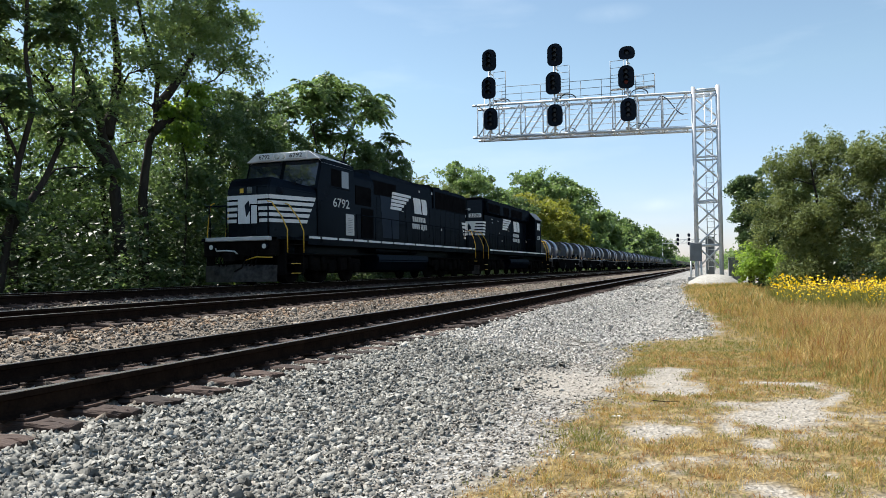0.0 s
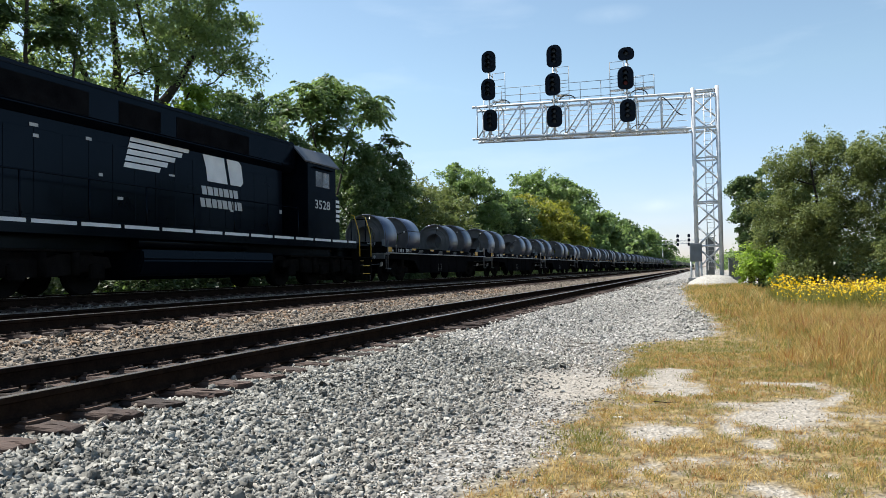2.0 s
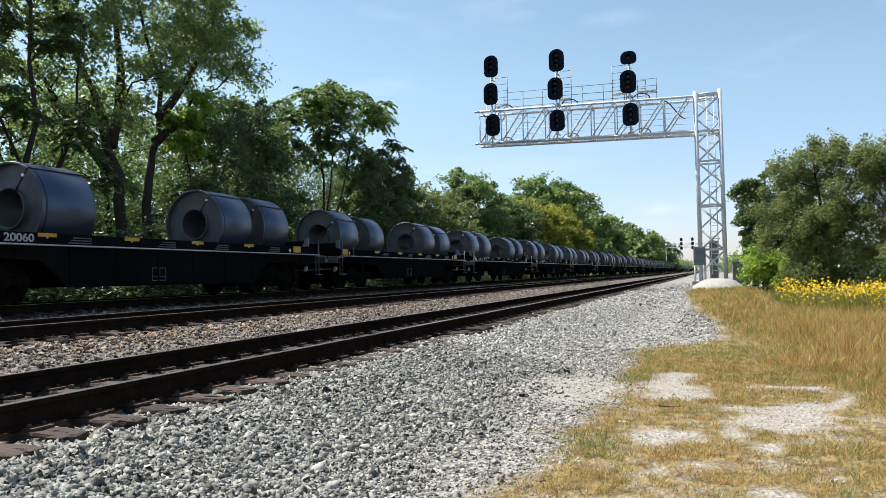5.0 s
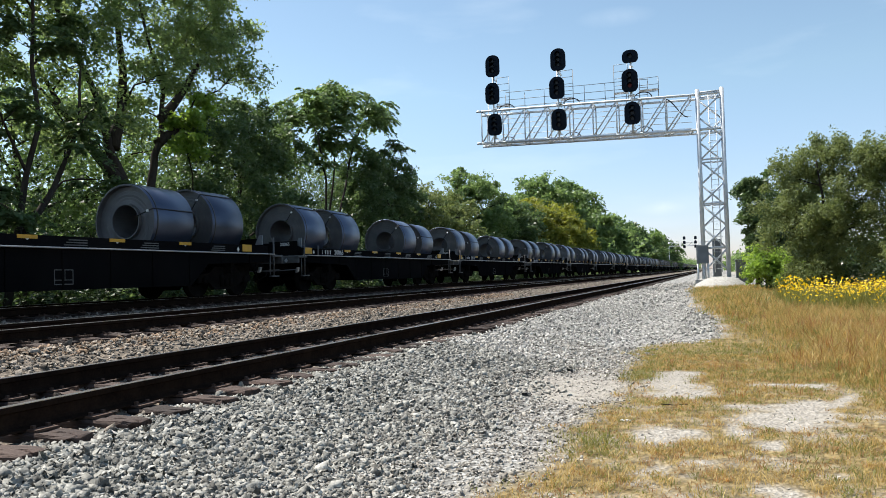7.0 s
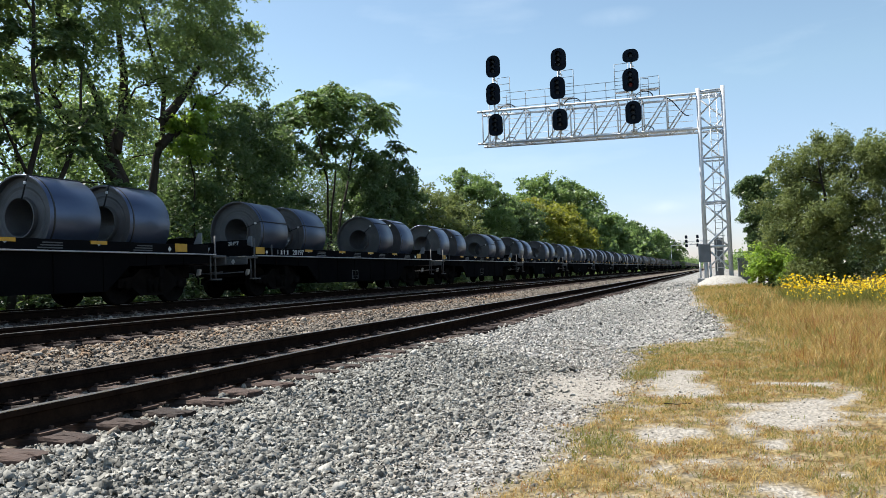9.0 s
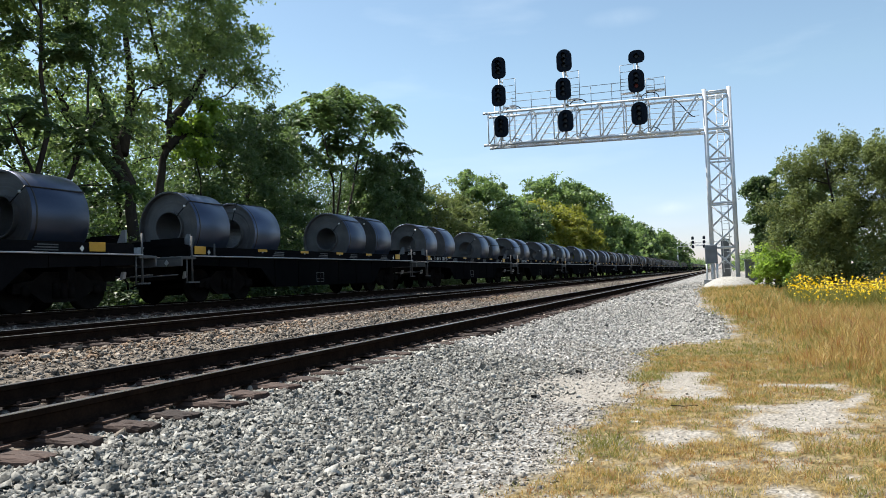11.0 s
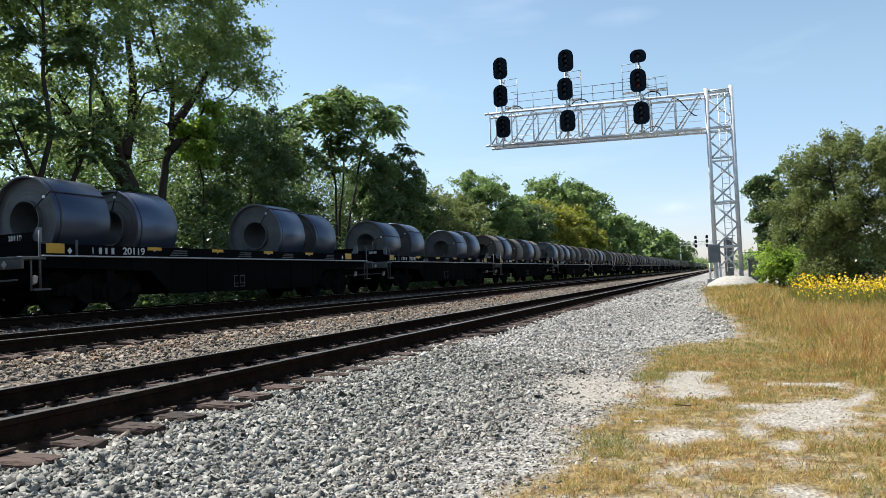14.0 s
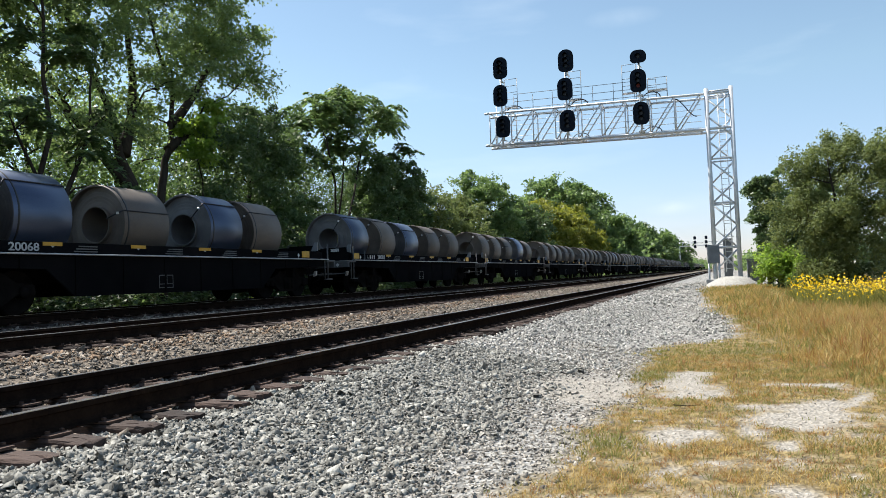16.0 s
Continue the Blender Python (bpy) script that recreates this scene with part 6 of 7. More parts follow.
def frond_leaves(rng, centres, radii, count, size):
    """Long feathery leaves that arch out of each clump, their leaflets in two rows."""
    fronds = 11
    pick = rng.integers(0, len(centres), count)
    a = rng.uniform(0, 2 * math.pi, (len(centres), fronds))
    rise = rng.uniform(-0.1, 0.75, (len(centres), fronds))
    fr = rng.integers(0, fronds, count)
    ang, up = a[pick, fr], rise[pick, fr]
    t = rng.random(count) ** 0.8
    way = np.stack([np.cos(ang), np.sin(ang), np.zeros(count)], -1)
    cross = np.stack([-np.sin(ang), np.cos(ang), np.zeros(count)], -1)
    side = np.where(rng.random(count) < 0.5, -1.0, 1.0)[:, None]
    off = way * t[:, None] + cross * side * (0.12 * (1.15 - t))[:, None]
    off[:, 2] = up * t - 0.75 * t * t + rng.normal(scale=0.02, size=count)
    p = centres[pick] + off * radii[pick][:, None]
    nrm = np.array([0, 0, 1.0]) + way * 0.5 + rng.normal(scale=0.35, size=(count, 3))
    nrm /= np.linalg.norm(nrm, axis=1)[:, None]
    axis = cross * side + way * 0.4 - np.array([0, 0, 0.45]) + rng.normal(scale=0.15, size=(count, 3))
    return leaf_triangles(rng, p, nrm, axis, size)


def round_lobes(rng, h, r, base, count=13):
    """Masses of a rounded, uneven crown: (dx, dy, z, level radius, upright radius)."""
    h *= 1.08
    cz, rz = h * (1 + base) / 2, h * (1 - base) / 2
    out = [(0, 0, cz, r * 0.62, rz * 0.72)]
    for k in range(count):
        a = 2.4 * k + rng.uniform(-0.4, 0.4)
        e = -0.75 + 1.65 * (k + 0.5) / count
        q = math.sqrt(max(0.05, 1 - min(0.98, abs(e)) ** 2.2))
        m = rng.uniform(0.32, 0.45)
        out.append((math.cos(a) * q * r * (1 - m * 0.9), math.sin(a) * q * r * (1 - m * 0.9), cz + e * rz * (1 - m * 0.62), r * m, min(r * m * 0.85, rz * 0.5)))
    return out


def make_tree(name, label, x, y, lobes, leaves, size, leaf, seed, clump=0.75, dense=1.0, flat=0.55, frond=False, stems=None, trunk_r=0.2, twigs=3):
    """Tapered stems, branching limbs into each mass of the crown, and leaves in clumps. lobes: masses as round_lobes() gives them,
    or (height, radius, base share) of a rounded crown."""
    rng = np.random.default_rng(seed)
    z0 = float(ground_z(x, y))
    tree = bare(name, (x, y, z0))
    if len(lobes) == 3 and not isinstance(lobes[0], tuple):
        lobes = round_lobes(rng, *lobes)
    lb = np.array(lobes, float)
    top = float((lb[:, 2] + lb[:, 4]).max())
    share = lb[:, 3] * (lb[:, 3] + lb[:, 4])
    cen, rad, home = [], [], []
    for i, (dx, dy, z, rh, rv) in enumerate(lb):
        n = max(3, int(dense * 2.0 * rh * (rh + rv) / (clump * clump)))
        d = rng.normal(size=(n, 3)) + np.array([0, 0, 0.35])
        d /= np.linalg.norm(d, axis=1)[:, None]
        k = rng.random(n) ** 0.4
        cen.append(np.array([dx, dy, z]) + d * k[:, None] * np.array([rh, rh, rv]))
        rad.append(clump * rng.uniform(0.6, 1.3, n))
        home += [i] * n
    cen, rad, home = np.concatenate(cen), np.concatenate(rad), np.array(home)
    v, f = frond_leaves(rng, cen, rad, leaves, size) if frond else clump_leaves(rng, cen, rad, leaves, size, flat)
    crown = new("crown", np_mesh("crown", v, f, M[leaf]))
    crown.parent = tree
    if stems is None:
        mx, my = float((lb[:, 0] * share).sum() / share.sum()), float((lb[:, 1] * share).sum() / share.sum())
        stems = [[(mx * q + 0.25 * math.sin(5 * q + seed) * q, my * q + 0.25 * math.cos(4 * q + seed) * q, q * top * 0.85) for q in (0, 0.2, 0.4, 0.6, 0.8, 1.0)]]
    nodes = []
    for st in stems:
        bm = bmesh.new()
        pts = [Vector(p) for p in st]
        pts[0].z = min(pts[0].z, 0.0) - 0.2 if pts[0].z < 1 else pts[0].z
        fine = []
        for a, b in zip(pts, pts[1:]):
            fine += [a, a.lerp(b, 0.5) + Vector(rng.normal(scale=0.025 * (b - a).length, size=3))]
        fine.append(pts[-1])
        tube(bm, fine, trunk_r, 9, trunk_r * 0.16)
        part("trunk", bm, M["bark"], tree)
        nodes += [(p, trunk_r * (1 - 0.8 * k / len(fine))) for k, p in enumerate(fine)]
    for i in range(len(lb)):
        c = Vector(lb[i, :3])
        low = [q for q in nodes if q[0].z < c.z - 0.25 * (Vector((c.x, c.y, 0)) - Vector((q[0].x, q[0].y, 0))).length] or nodes[:1]
        s, r0 = min(low, key=lambda q: (q[0] - c).length)
        mine = np.nonzero(home == i)[0]
        bm = bmesh.new()
        m = s.lerp(c, 0.5) + Vector((0, 0, 0.08 * (c - s).length)) + Vector(rng.normal(scale=0.06 * (c - s).length, size=3))
        r1 = min(r0 * 0.6, 0.02 + 0.018 * (c - s).length)
        tube(bm, [s, s.lerp(m, 0.5), m, m.lerp(c, 0.5), c], r1, 6, r1 * 0.35)
        for g in mine[:: max(1, len(mine) // max(1, twigs))][:twigs]:
            e = Vector(cen[g])
            tube(bm, [m.lerp(c, 0.4), m.lerp(e, 0.6) + Vector((0, 0, 0.1)), e], r1 * 0.4, 5, r1 * 0.1)
        part("limb", bm, M["bark"], tree)
    return tagged(tree, label, "tree", "lineside trees")


# tall trees beside the far track
make_tree("poplar_tree", "tall open green tree with a leaning forked trunk", -22.0, 22.9,
          ((0, -1.2, 10.9, 2.5, 1.7), (0.4, -3.2, 12.6, 2.6, 2.0), (-0.5, 0.2, 14.2, 3.0, 2.4), (0.3, -2.8, 8.9, 1.3, 0.8), (0, -4.8, 10.6, 1.8, 1.4), (-1, -1.5, 17.0, 3.2, 2.2), (0.6, 1.2, 9.4, 1.2, 0.8), (0.5, -3.4, 6.8, 1.6, 1.0), (0.6, -1.2, 7.4, 1.1, 0.7), (-0.8, 1.0, 7.4, 1.2, 0.7), (0.3, -5.5, 8.2, 1.5, 1.0)),
          30000, 0.13, "leaf_poplar", 12, 0.68, 0.8, 0.7, trunk_r=0.27, twigs=6,
          stems=[[(0, 0.3, 0), (0, 0.1, 3), (0, 0, 5.2), (0, -0.9, 7.1), (0.1, -1.4, 8.2), (0.1, -2.9, 10.2), (0, -3.6, 13.5)], [(0, 0, 4.9), (-0.3, -1.1, 6.1), (-0.5, -2.1, 7.2), (-0.5, -3.5, 9.0)], [(0, -0.5, 6.3), (-0.2, 0.2, 8.0), (-0.4, 0.3, 11.0), (-0.6, 0.5, 15.0)]])
make_tree("poplar_tree", "tall airy green tree with a slender dark trunk", -22.0, 24.6,
          ((0, 2.2, 11.7, 2.5, 1.9), (-0.3, 4.7, 12.6, 2.3, 1.7), (0.3, 5.4, 11.1, 1.5, 1.0), (0, 1.0, 14.2, 2.8, 2.0), (-0.5, 4.0, 14.8, 2.6, 1.8), (0, 2.5, 17.0, 3.2, 2.2), (0.2, 2.6, 9.6, 1.2, 0.7), (0.2, 6.3, 13.2, 0.9, 0.9), (0.3, 2.0, 7.9, 1.2, 0.8), (-0.4, -0.9, 8.6, 1.2, 0.8), (0.4, 0.2, 10.4, 1.2, 0.8)),
          34000, 0.13, "leaf_poplar", 13, 0.68, 0.8, 0.7, trunk_r=0.23, twigs=6,
          stems=[[(0, -0.3, 0), (0, -0.2, 3), (0, -0.1, 5.3), (0, 0.1, 6.4), (0, 0.5, 7.3), (0, 0.7, 9.5), (0, -0.2, 11.2), (-0.2, -0.8, 14.5)], [(0, 0.55, 8.0), (0, 2.0, 9.6), (-0.1, 3.4, 11.4), (-0.2, 4.6, 13.4)], [(0, 0.3, 6.9), (0.2, 1.6, 7.9), (0.3, 2.4, 9.2)]])
make_tree("sumac_tree", "dark leafy tree with long feathery leaves", -19.6, 16.6,
          ((0, 0.8, 8.3, 1.5, 0.9), (0.3, -0.9, 9.9, 1.8, 1.0), (0, 1.3, 5.6, 1.2, 0.8), (-0.5, 2.6, 4.6, 1.1, 0.7), (0.2, -1.2, 6.2, 1.5, 0.9), (0, -0.9, 3.4, 1.5, 1.0), (-0.8, 3.4, 7.2, 0.9, 0.5), (-0.4, 0.6, 11.6, 1.7, 0.9), (-0.6, 2.4, 9.8, 0.8, 0.5)),
          13000, 0.14, "leaf_dark", 61, 0.85, 0.7, frond=True, trunk_r=0.13, twigs=4,
          stems=[[(-0.6, -0.4, 0), (-0.4, 0, 3.0), (0, 0.4, 6.0), (0, 0.2, 9.5), (0, 0, 12.0)], [(-0.5, -0.2, 2.0), (-0.4, 1.2, 4.0), (-0.5, 2.4, 6.4), (-0.5, 2.6, 9.4)]])
make_tree("poplar_tree", "tall broad green tree with several trunks", -24.5, 14.5, (17.5, 5.0, 0.25), 13000, 0.18, "leaf_poplar", 11, 0.8, 0.6, trunk_r=0.3)
make_tree("maple_tree", "dense dark green tree beside the far track", -22.2, 30.6,
          ((0, -2.4, 7.2, 2.2, 1.6), (0, 0.6, 8.1, 2.5, 2.0), (0.3, 2.5, 7.4, 2.2, 1.9), (0.2, -3.6, 4.6, 2.0, 1.6), (0.4, 0.2, 4.2, 2.8, 2.4), (0.2, 3.6, 4.0, 2.2, 2.0), (-0.6, 1.6, 9.5, 1.3, 0.7)),
          31000, 0.15, "leaf_dark", 15, 0.62, 0.9, trunk_r=0.22, twigs=4)
# sapling added: its light green paints a bright branch of the maple
make_tree("maple_tree", "added sapling with leaves painted light as if sunlit", -21.4, 26.0, ((0, 0.3, 8.0, 1.0, 0.7), (0.2, -0.2, 6.8, 0.8, 0.6), (0, 0.9, 8.9, 0.6, 0.5)), 3600, 0.15, "leaf_light", 62, 0.5, 0.8, trunk_r=0.07, twigs=4)
make_tree("sumac_tree", "open umbrella-shaped feathery tree on slender stems", -22.0, 40.0,
          ((0, -5.0, 10.1, 1.5, 0.7), (0.2, -3.0, 11.0, 1.8, 0.8), (0, -0.4, 12.0, 2.0, 0.8), (-0.4, 2.8, 12.5, 2.1, 0.9), (0, 5.8, 12.5, 1.7, 0.8), (0.5, 4.6, 11.4, 1.5, 0.6), (0.4, -1.2, 10.4, 1.6, 0.7), (0.6, 1.6, 11.2, 1.5, 0.6), (0.5, 6.9, 11.9, 0.9, 0.4), (-0.3, -3.6, 9.0, 1.5, 0.7), (-0.3, 0.6, 9.2, 1.5, 0.7), (-0.3, 3.6, 9.9, 1.4, 0.6), (0, -2, 8.0, 1.3, 0.6)),
          38000, 0.155, "leaf_mid", 16, 1.2, 1.25, frond=True, trunk_r=0.10, twigs=5,
          stems=[[(0, -0.9, 0), (0, -0.8, 4), (0, -0.7, 7), (0, -1.6, 9.6), (0, -3.4, 11.0)], [(0, -0.6, 0), (0, -0.4, 5), (0, 0.4, 8), (0, 0.4, 11.8)], [(0, -0.3, 1), (0.2, 0.5, 5), (0, 2.4, 8.5), (0, 4.0, 10.8), (0, 5.6, 12.4)]])
make_tree("sumac_tree", "slender sparse young tree beside the far track", -20.6, 46.6,
          ((0, 0.9, 10.0, 0.75, 0.35), (0, 0.0, 10.2, 0.4, 0.25), (0, 0.4, 8.7, 0.5, 0.3), (0, -1.5, 9.4, 0.35, 0.3)), 1700, 0.16, "leaf_dark", 17, 0.55, 1.0, frond=True, trunk_r=0.07, twigs=6)
make_tree("maple_tree", "rounded dark green tree beside the far track", -21.0, 46.0,
          ((0, -3.4, 5.4, 1.9, 1.8), (0.2, -0.4, 6.2, 2.1, 1.9), (0, 2.6, 5.6, 2.0, 1.8), (0.4, -1.8, 3.0, 2.4, 1.8), (0.4, 2.8, 2.8, 2.2, 1.7), (-0.3, -2.6, 8.0, 1.7, 1.3), (0, 0.6, 8.0, 1.6, 1.2), (0.1, 3.4, 7.2, 1.5, 1.1)), 30000, 0.18, "leaf_dark", 18, 0.62, 0.9)
make_tree("maple_tree", "yellow-green rounded tree beside the far track", -21.5, 56.0, (8.3, 4.2, 0.03), 24000, 0.17, "leaf_willow", 19, 0.7)
make_tree("maple_tree", "rounded green tree beside the far track", -22.2, 70.0, (11.6, 4.3, 0.03), 30000, 0.21, "leaf_mid", 20, 0.75)
make_tree("maple_tree", "rounded dark green tree beside the far track", -20.5, 77.0, (9.2, 3.9, 0.02), 20000, 0.24, "leaf_dark", 21, 0.75)
make_tree("maple_tree", "yellowing rounded tree beside the far track", -20.6, 93.0, (10.2, 5.2, 0.02), 22000, 0.28, "leaf_yellow", 22, 0.9)
make_tree("maple_tree", "yellowing rounded tree beside the far track", -20.4, 107.0, (9.0, 4.6, 0.02), 15000, 0.30, "leaf_yellow", 29, 0.9)
make_tree("oak_tree", "large domed green tree beside the far track", -25.0, 120.0, (16.2, 8.8, 0.05), 36000, 0.40, "leaf_mid", 23, 1.4)
make_tree("oak_tree", "large green tree beside the far track", -24.0, 140.0, (14.0, 7.5, 0.03), 17000, 0.48, "leaf_mid", 24, 1.5)
make_tree("oak_tree", "green tree down the line", -23.0, 166.0, (13.2, 7.5, 0.03), 14000, 0.56, "leaf_mid", 25, 1.6)
make_tree("oak_tree", "green tree down the line", -23.0, 200.0, (13.6, 8, 0.03), 12000, 0.62, "leaf_dark", 26, 1.7)
make_tree("oak_tree", "green tree down the line", -21.0, 240.0, (12.8, 8.5, 0.03), 11000, 0.68, "leaf_mid", 27, 1.8)
make_tree("oak_tree", "green tree down the line", -20.0, 288.0, (12.5, 9, 0.03), 11000, 0.72, "leaf_dark", 28, 1.9)
for _k, (_x, _y, _h, _r) in enumerate(((-28.5, 33.5, 9.5, 4.6), (-28.0, 40, 10.5, 4.6), (-28.5, 46, 10.0, 5), (-28, 55, 9.5, 4.5), (-25.5, 49.5, 10.2, 3.4), (-27.5, 15, 11.5, 5), (-27.0, 22.5, 11.0, 4.6), (-27.5, 28, 10.5, 4.2), (-27, 7, 12, 5))):
    make_tree("maple_tree", "green tree in the second row behind the line", _x, _y, (_h, _r, 0.05), 11500, 0.145, "leaf_dark" if _y > 30 else "leaf_mid", 50 + _k, 0.9)
# right of the line
make_tree("willow_tree", "broad bushy olive-green tree beside the tower", 4.5, 36.6,
          ((-1.0, -0.2, 5.2, 1.4, 1.2), (0.3, 0.2, 5.7, 1.5, 1.3), (1.4, 0, 5.4, 1.5, 1.4), (-1.4, -0.4, 3.4, 1.4, 1.3), (0.2, -0.9, 3.2, 1.6, 1.6), (-0.6, -0.6, 1.5, 1.5, 1.3), (1.6, -0.3, 3.0, 1.3, 1.4)),
          52000, 0.085, "leaf_willow", 31, 0.46, 0.95, 0.9, trunk_r=0.14, twigs=5)
make_tree("willow_tree", "broad bushy olive-green tree behind the meadow", 7.7, 35.4,
          ((-1.0, 0, 5.3, 1.5, 1.4), (0.4, -0.2, 5.6, 1.6, 1.4), (1.8, 0, 5.4, 1.6, 1.5), (-0.6, -0.5, 3.0, 1.5, 1.5), (1.0, -0.7, 3.0, 1.7, 1.6), (-0.9, -0.8, 1.6, 1.1, 0.9), (2.4, -0.5, 1.5, 1.4, 1.2)),
          46000, 0.085, "leaf_willow", 32, 0.46, 0.95, 0.9, trunk_r=0.16, twigs=5)
make_tree("willow_tree", "broad bushy olive-green tree behind the meadow", 12.5, 36.5, (7.6, 3.6, 0.02), 9000, 0.18, "leaf_willow", 33, 0.8)
make_tree("maple_tree", "narrow dark green tree behind the tower", 2.3, 46.6,
          ((-0.4, 0, 5.6, 0.75, 1.0), (0.5, 0, 5.7, 0.8, 1.1), (0.0, 0, 3.9, 1.0, 1.3), (0.1, 0, 2.0, 1.1, 1.3)), 16000, 0.14, "leaf_dark", 34, 0.42, 1.0)
make_tree("maple_tree", "dark green tree behind the tower", 4.4, 45.5, (6.2, 2.3, 0.0), 14000, 0.16, "leaf_dark", 35, 0.6)
make_tree("leafy_shrub", "light green leafy shrub beside the mound", 2.3, 38.6, (2.1, 1.15, 0.0), 6500, 0.10, "leaf_light", 36, 0.34, trunk_r=0.04)
make_tree("leafy_shrub", "light green leafy shrub beside the mound", 3.4, 37.4, (1.5, 0.9, 0.0), 4000, 0.10, "leaf_light", 37, 0.32, trunk_r=0.04)


def make_woods():
    """Undergrowth along the far side and the woods behind, too many to count."""
    rng = np.random.default_rng(77)
    for name, label, leaf, x0, x1, y0, y1, n, h0, h1, per, size in (
            ("undergrowth", "dark green undergrowth along the far track", "leaf_dark", -21.8, -19.4, 0, 110, 150, 1.2, 5.0, 520, 0.13),
            # light green leaves paint a sunlit strip beyond the train
            ("weeds", "low weeds coloured as a sunlit strip beside the far track", "leaf_light", -18.6, -17.0, 6, 120, 330, 0.12, 0.34, 70, 0.10),
            ("undergrowth", "green bushes between the trees", "leaf_shaded", -26, -21.5, 22, 130, 70, 3.0, 7.0, 420, 0.18),
            ("far_woods", "woods far down the line", "leaf_mid", -45, -17, 130, 900, 230, 6, 12, 120, 0.8),
            ("far_woods", "woods beyond the field", "leaf_dark", 14, 60, 45, 500, 150, 5, 10, 120, 0.65),
            ("far_woods", "woods behind the first trees", "leaf_shaded", -48, -32, 24, 130, 70, 5, 9.5, 420, 0.52),
            ("undergrowth", "dense thicket darkened as if shaded behind the first trees", "leaf_shaded", -36, -28, 0, 110, 150, 2.5, 6.5, 480, 0.24),
            ("undergrowth", "dense shrubs darkened as if shaded under the trees", "leaf_shaded", -25, -20.5, 2, 70, 90, 1.6, 4.6, 480, 0.14),
            ("undergrowth", "dark green bushes behind the meadow", "leaf_shaded", 3.2, 20, 38.5, 46, 46, 1.5, 3.8, 420, 0.15),
            ("far_woods", "low woods far behind the tower", "leaf_mid", 4, 16, 120, 480, 50, 4, 8, 160, 0.6),
            ("far_woods", "woods behind the viewer", "leaf_dark", 20, 60, -80, 40, 60, 5, 11, 120, 0.5)):
        cx, cy = rng.uniform(x0, x1, n), rng.uniform(y0, y1, n)
        hh = rng.uniform(h0, h1, n)
        cen, rad = [], []
        for a, b, c in zip(cx, cy, hh):
            k = 9 if h1 > 2 else 1
            for _ in range(k):
                cen.append((a + rng.normal() * 0.25 * c, b + rng.normal() * 0.28 * c, float(ground_z(a, b)) + c * rng.uniform(0.1, 0.85)))
                rad.append(0.26 * c)
        grow = frond_leaves if name == "undergrowth" and x1 < -18 and h1 < 5.1 else clump_leaves
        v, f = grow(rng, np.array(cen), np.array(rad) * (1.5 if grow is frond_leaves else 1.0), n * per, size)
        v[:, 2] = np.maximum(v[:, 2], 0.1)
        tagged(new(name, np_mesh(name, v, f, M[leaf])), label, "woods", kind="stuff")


make_woods()


# ---------------------------------------------------------------- gravel
CUBE_V = np.array([(x, y, z) for x in (-1, 1) for y in (-1, 1) for z in (-1, 1)], float) * 0.6
CUBE_F = np.array([(0, 1, 3, 2), (4, 6, 7, 5), (0, 4, 5, 1), (2, 3, 7, 6), (1, 5, 7, 3)])


def scatter_stones(name, label, xy, size, mat, seed, sink=0.25):
    rng = np.random.default_rng(seed)
    n = len(xy)
    base = np.array([(CUBE_V * rng.uniform(0.70, 1.25, (8, 1)) + rng.normal(scale=0.19, size=CUBE_V.shape)) * np.array([1.5, 1.0, 0.68]) for _ in range(24)])
    faces = CUBE_F
    s = size * np.exp(rng.normal(-0.05, 0.30, n))
    q = rng.normal(size=(n, 4)) * np.array([1.4, 0.6, 0.6, 1.4])
    q /= np.linalg.norm(q, axis=1)[:, None]
    w, x, y, z = q.T
    R = np.stack([1 - 2 * (y * y + z * z), 2 * (x * y - z * w), 2 * (x * z + y * w), 2 * (x * y + z * w), 1 - 2 * (x * x + z * z), 2 * (y * z - x * w), 2 * (x * z - y * w), 2 * (y * z + x * w), 1 - 2 * (x * x + y * y)], -1).reshape(n, 3, 3)
    v = np.einsum("nij,nkj->nki", R, base[rng.integers(0, len(base), n)] * s[:, None, None])
    gz = ground_z(xy[:, 0], xy[:, 1]) + 0.012 * wobble(xy[:, 0], xy[:, 1], 2.2) + 0.02 * wobble(xy[:, 0], xy[:, 1], 0.6, 2.0)
    v += np.stack([xy[:, 0], xy[:, 1], gz + s * (rng.uniform(-0.2, 0.7, n) - sink)], -1)[:, None, :]
    k = base.shape[1]
    f = (faces[None] + (np.arange(n) * k)[:, None, None]).reshape(-1, faces.shape[1])
    return tagged(new(name, np_mesh(name, v.reshape(-1, 3), f, M[mat])), label, "gravel", kind="stuff")


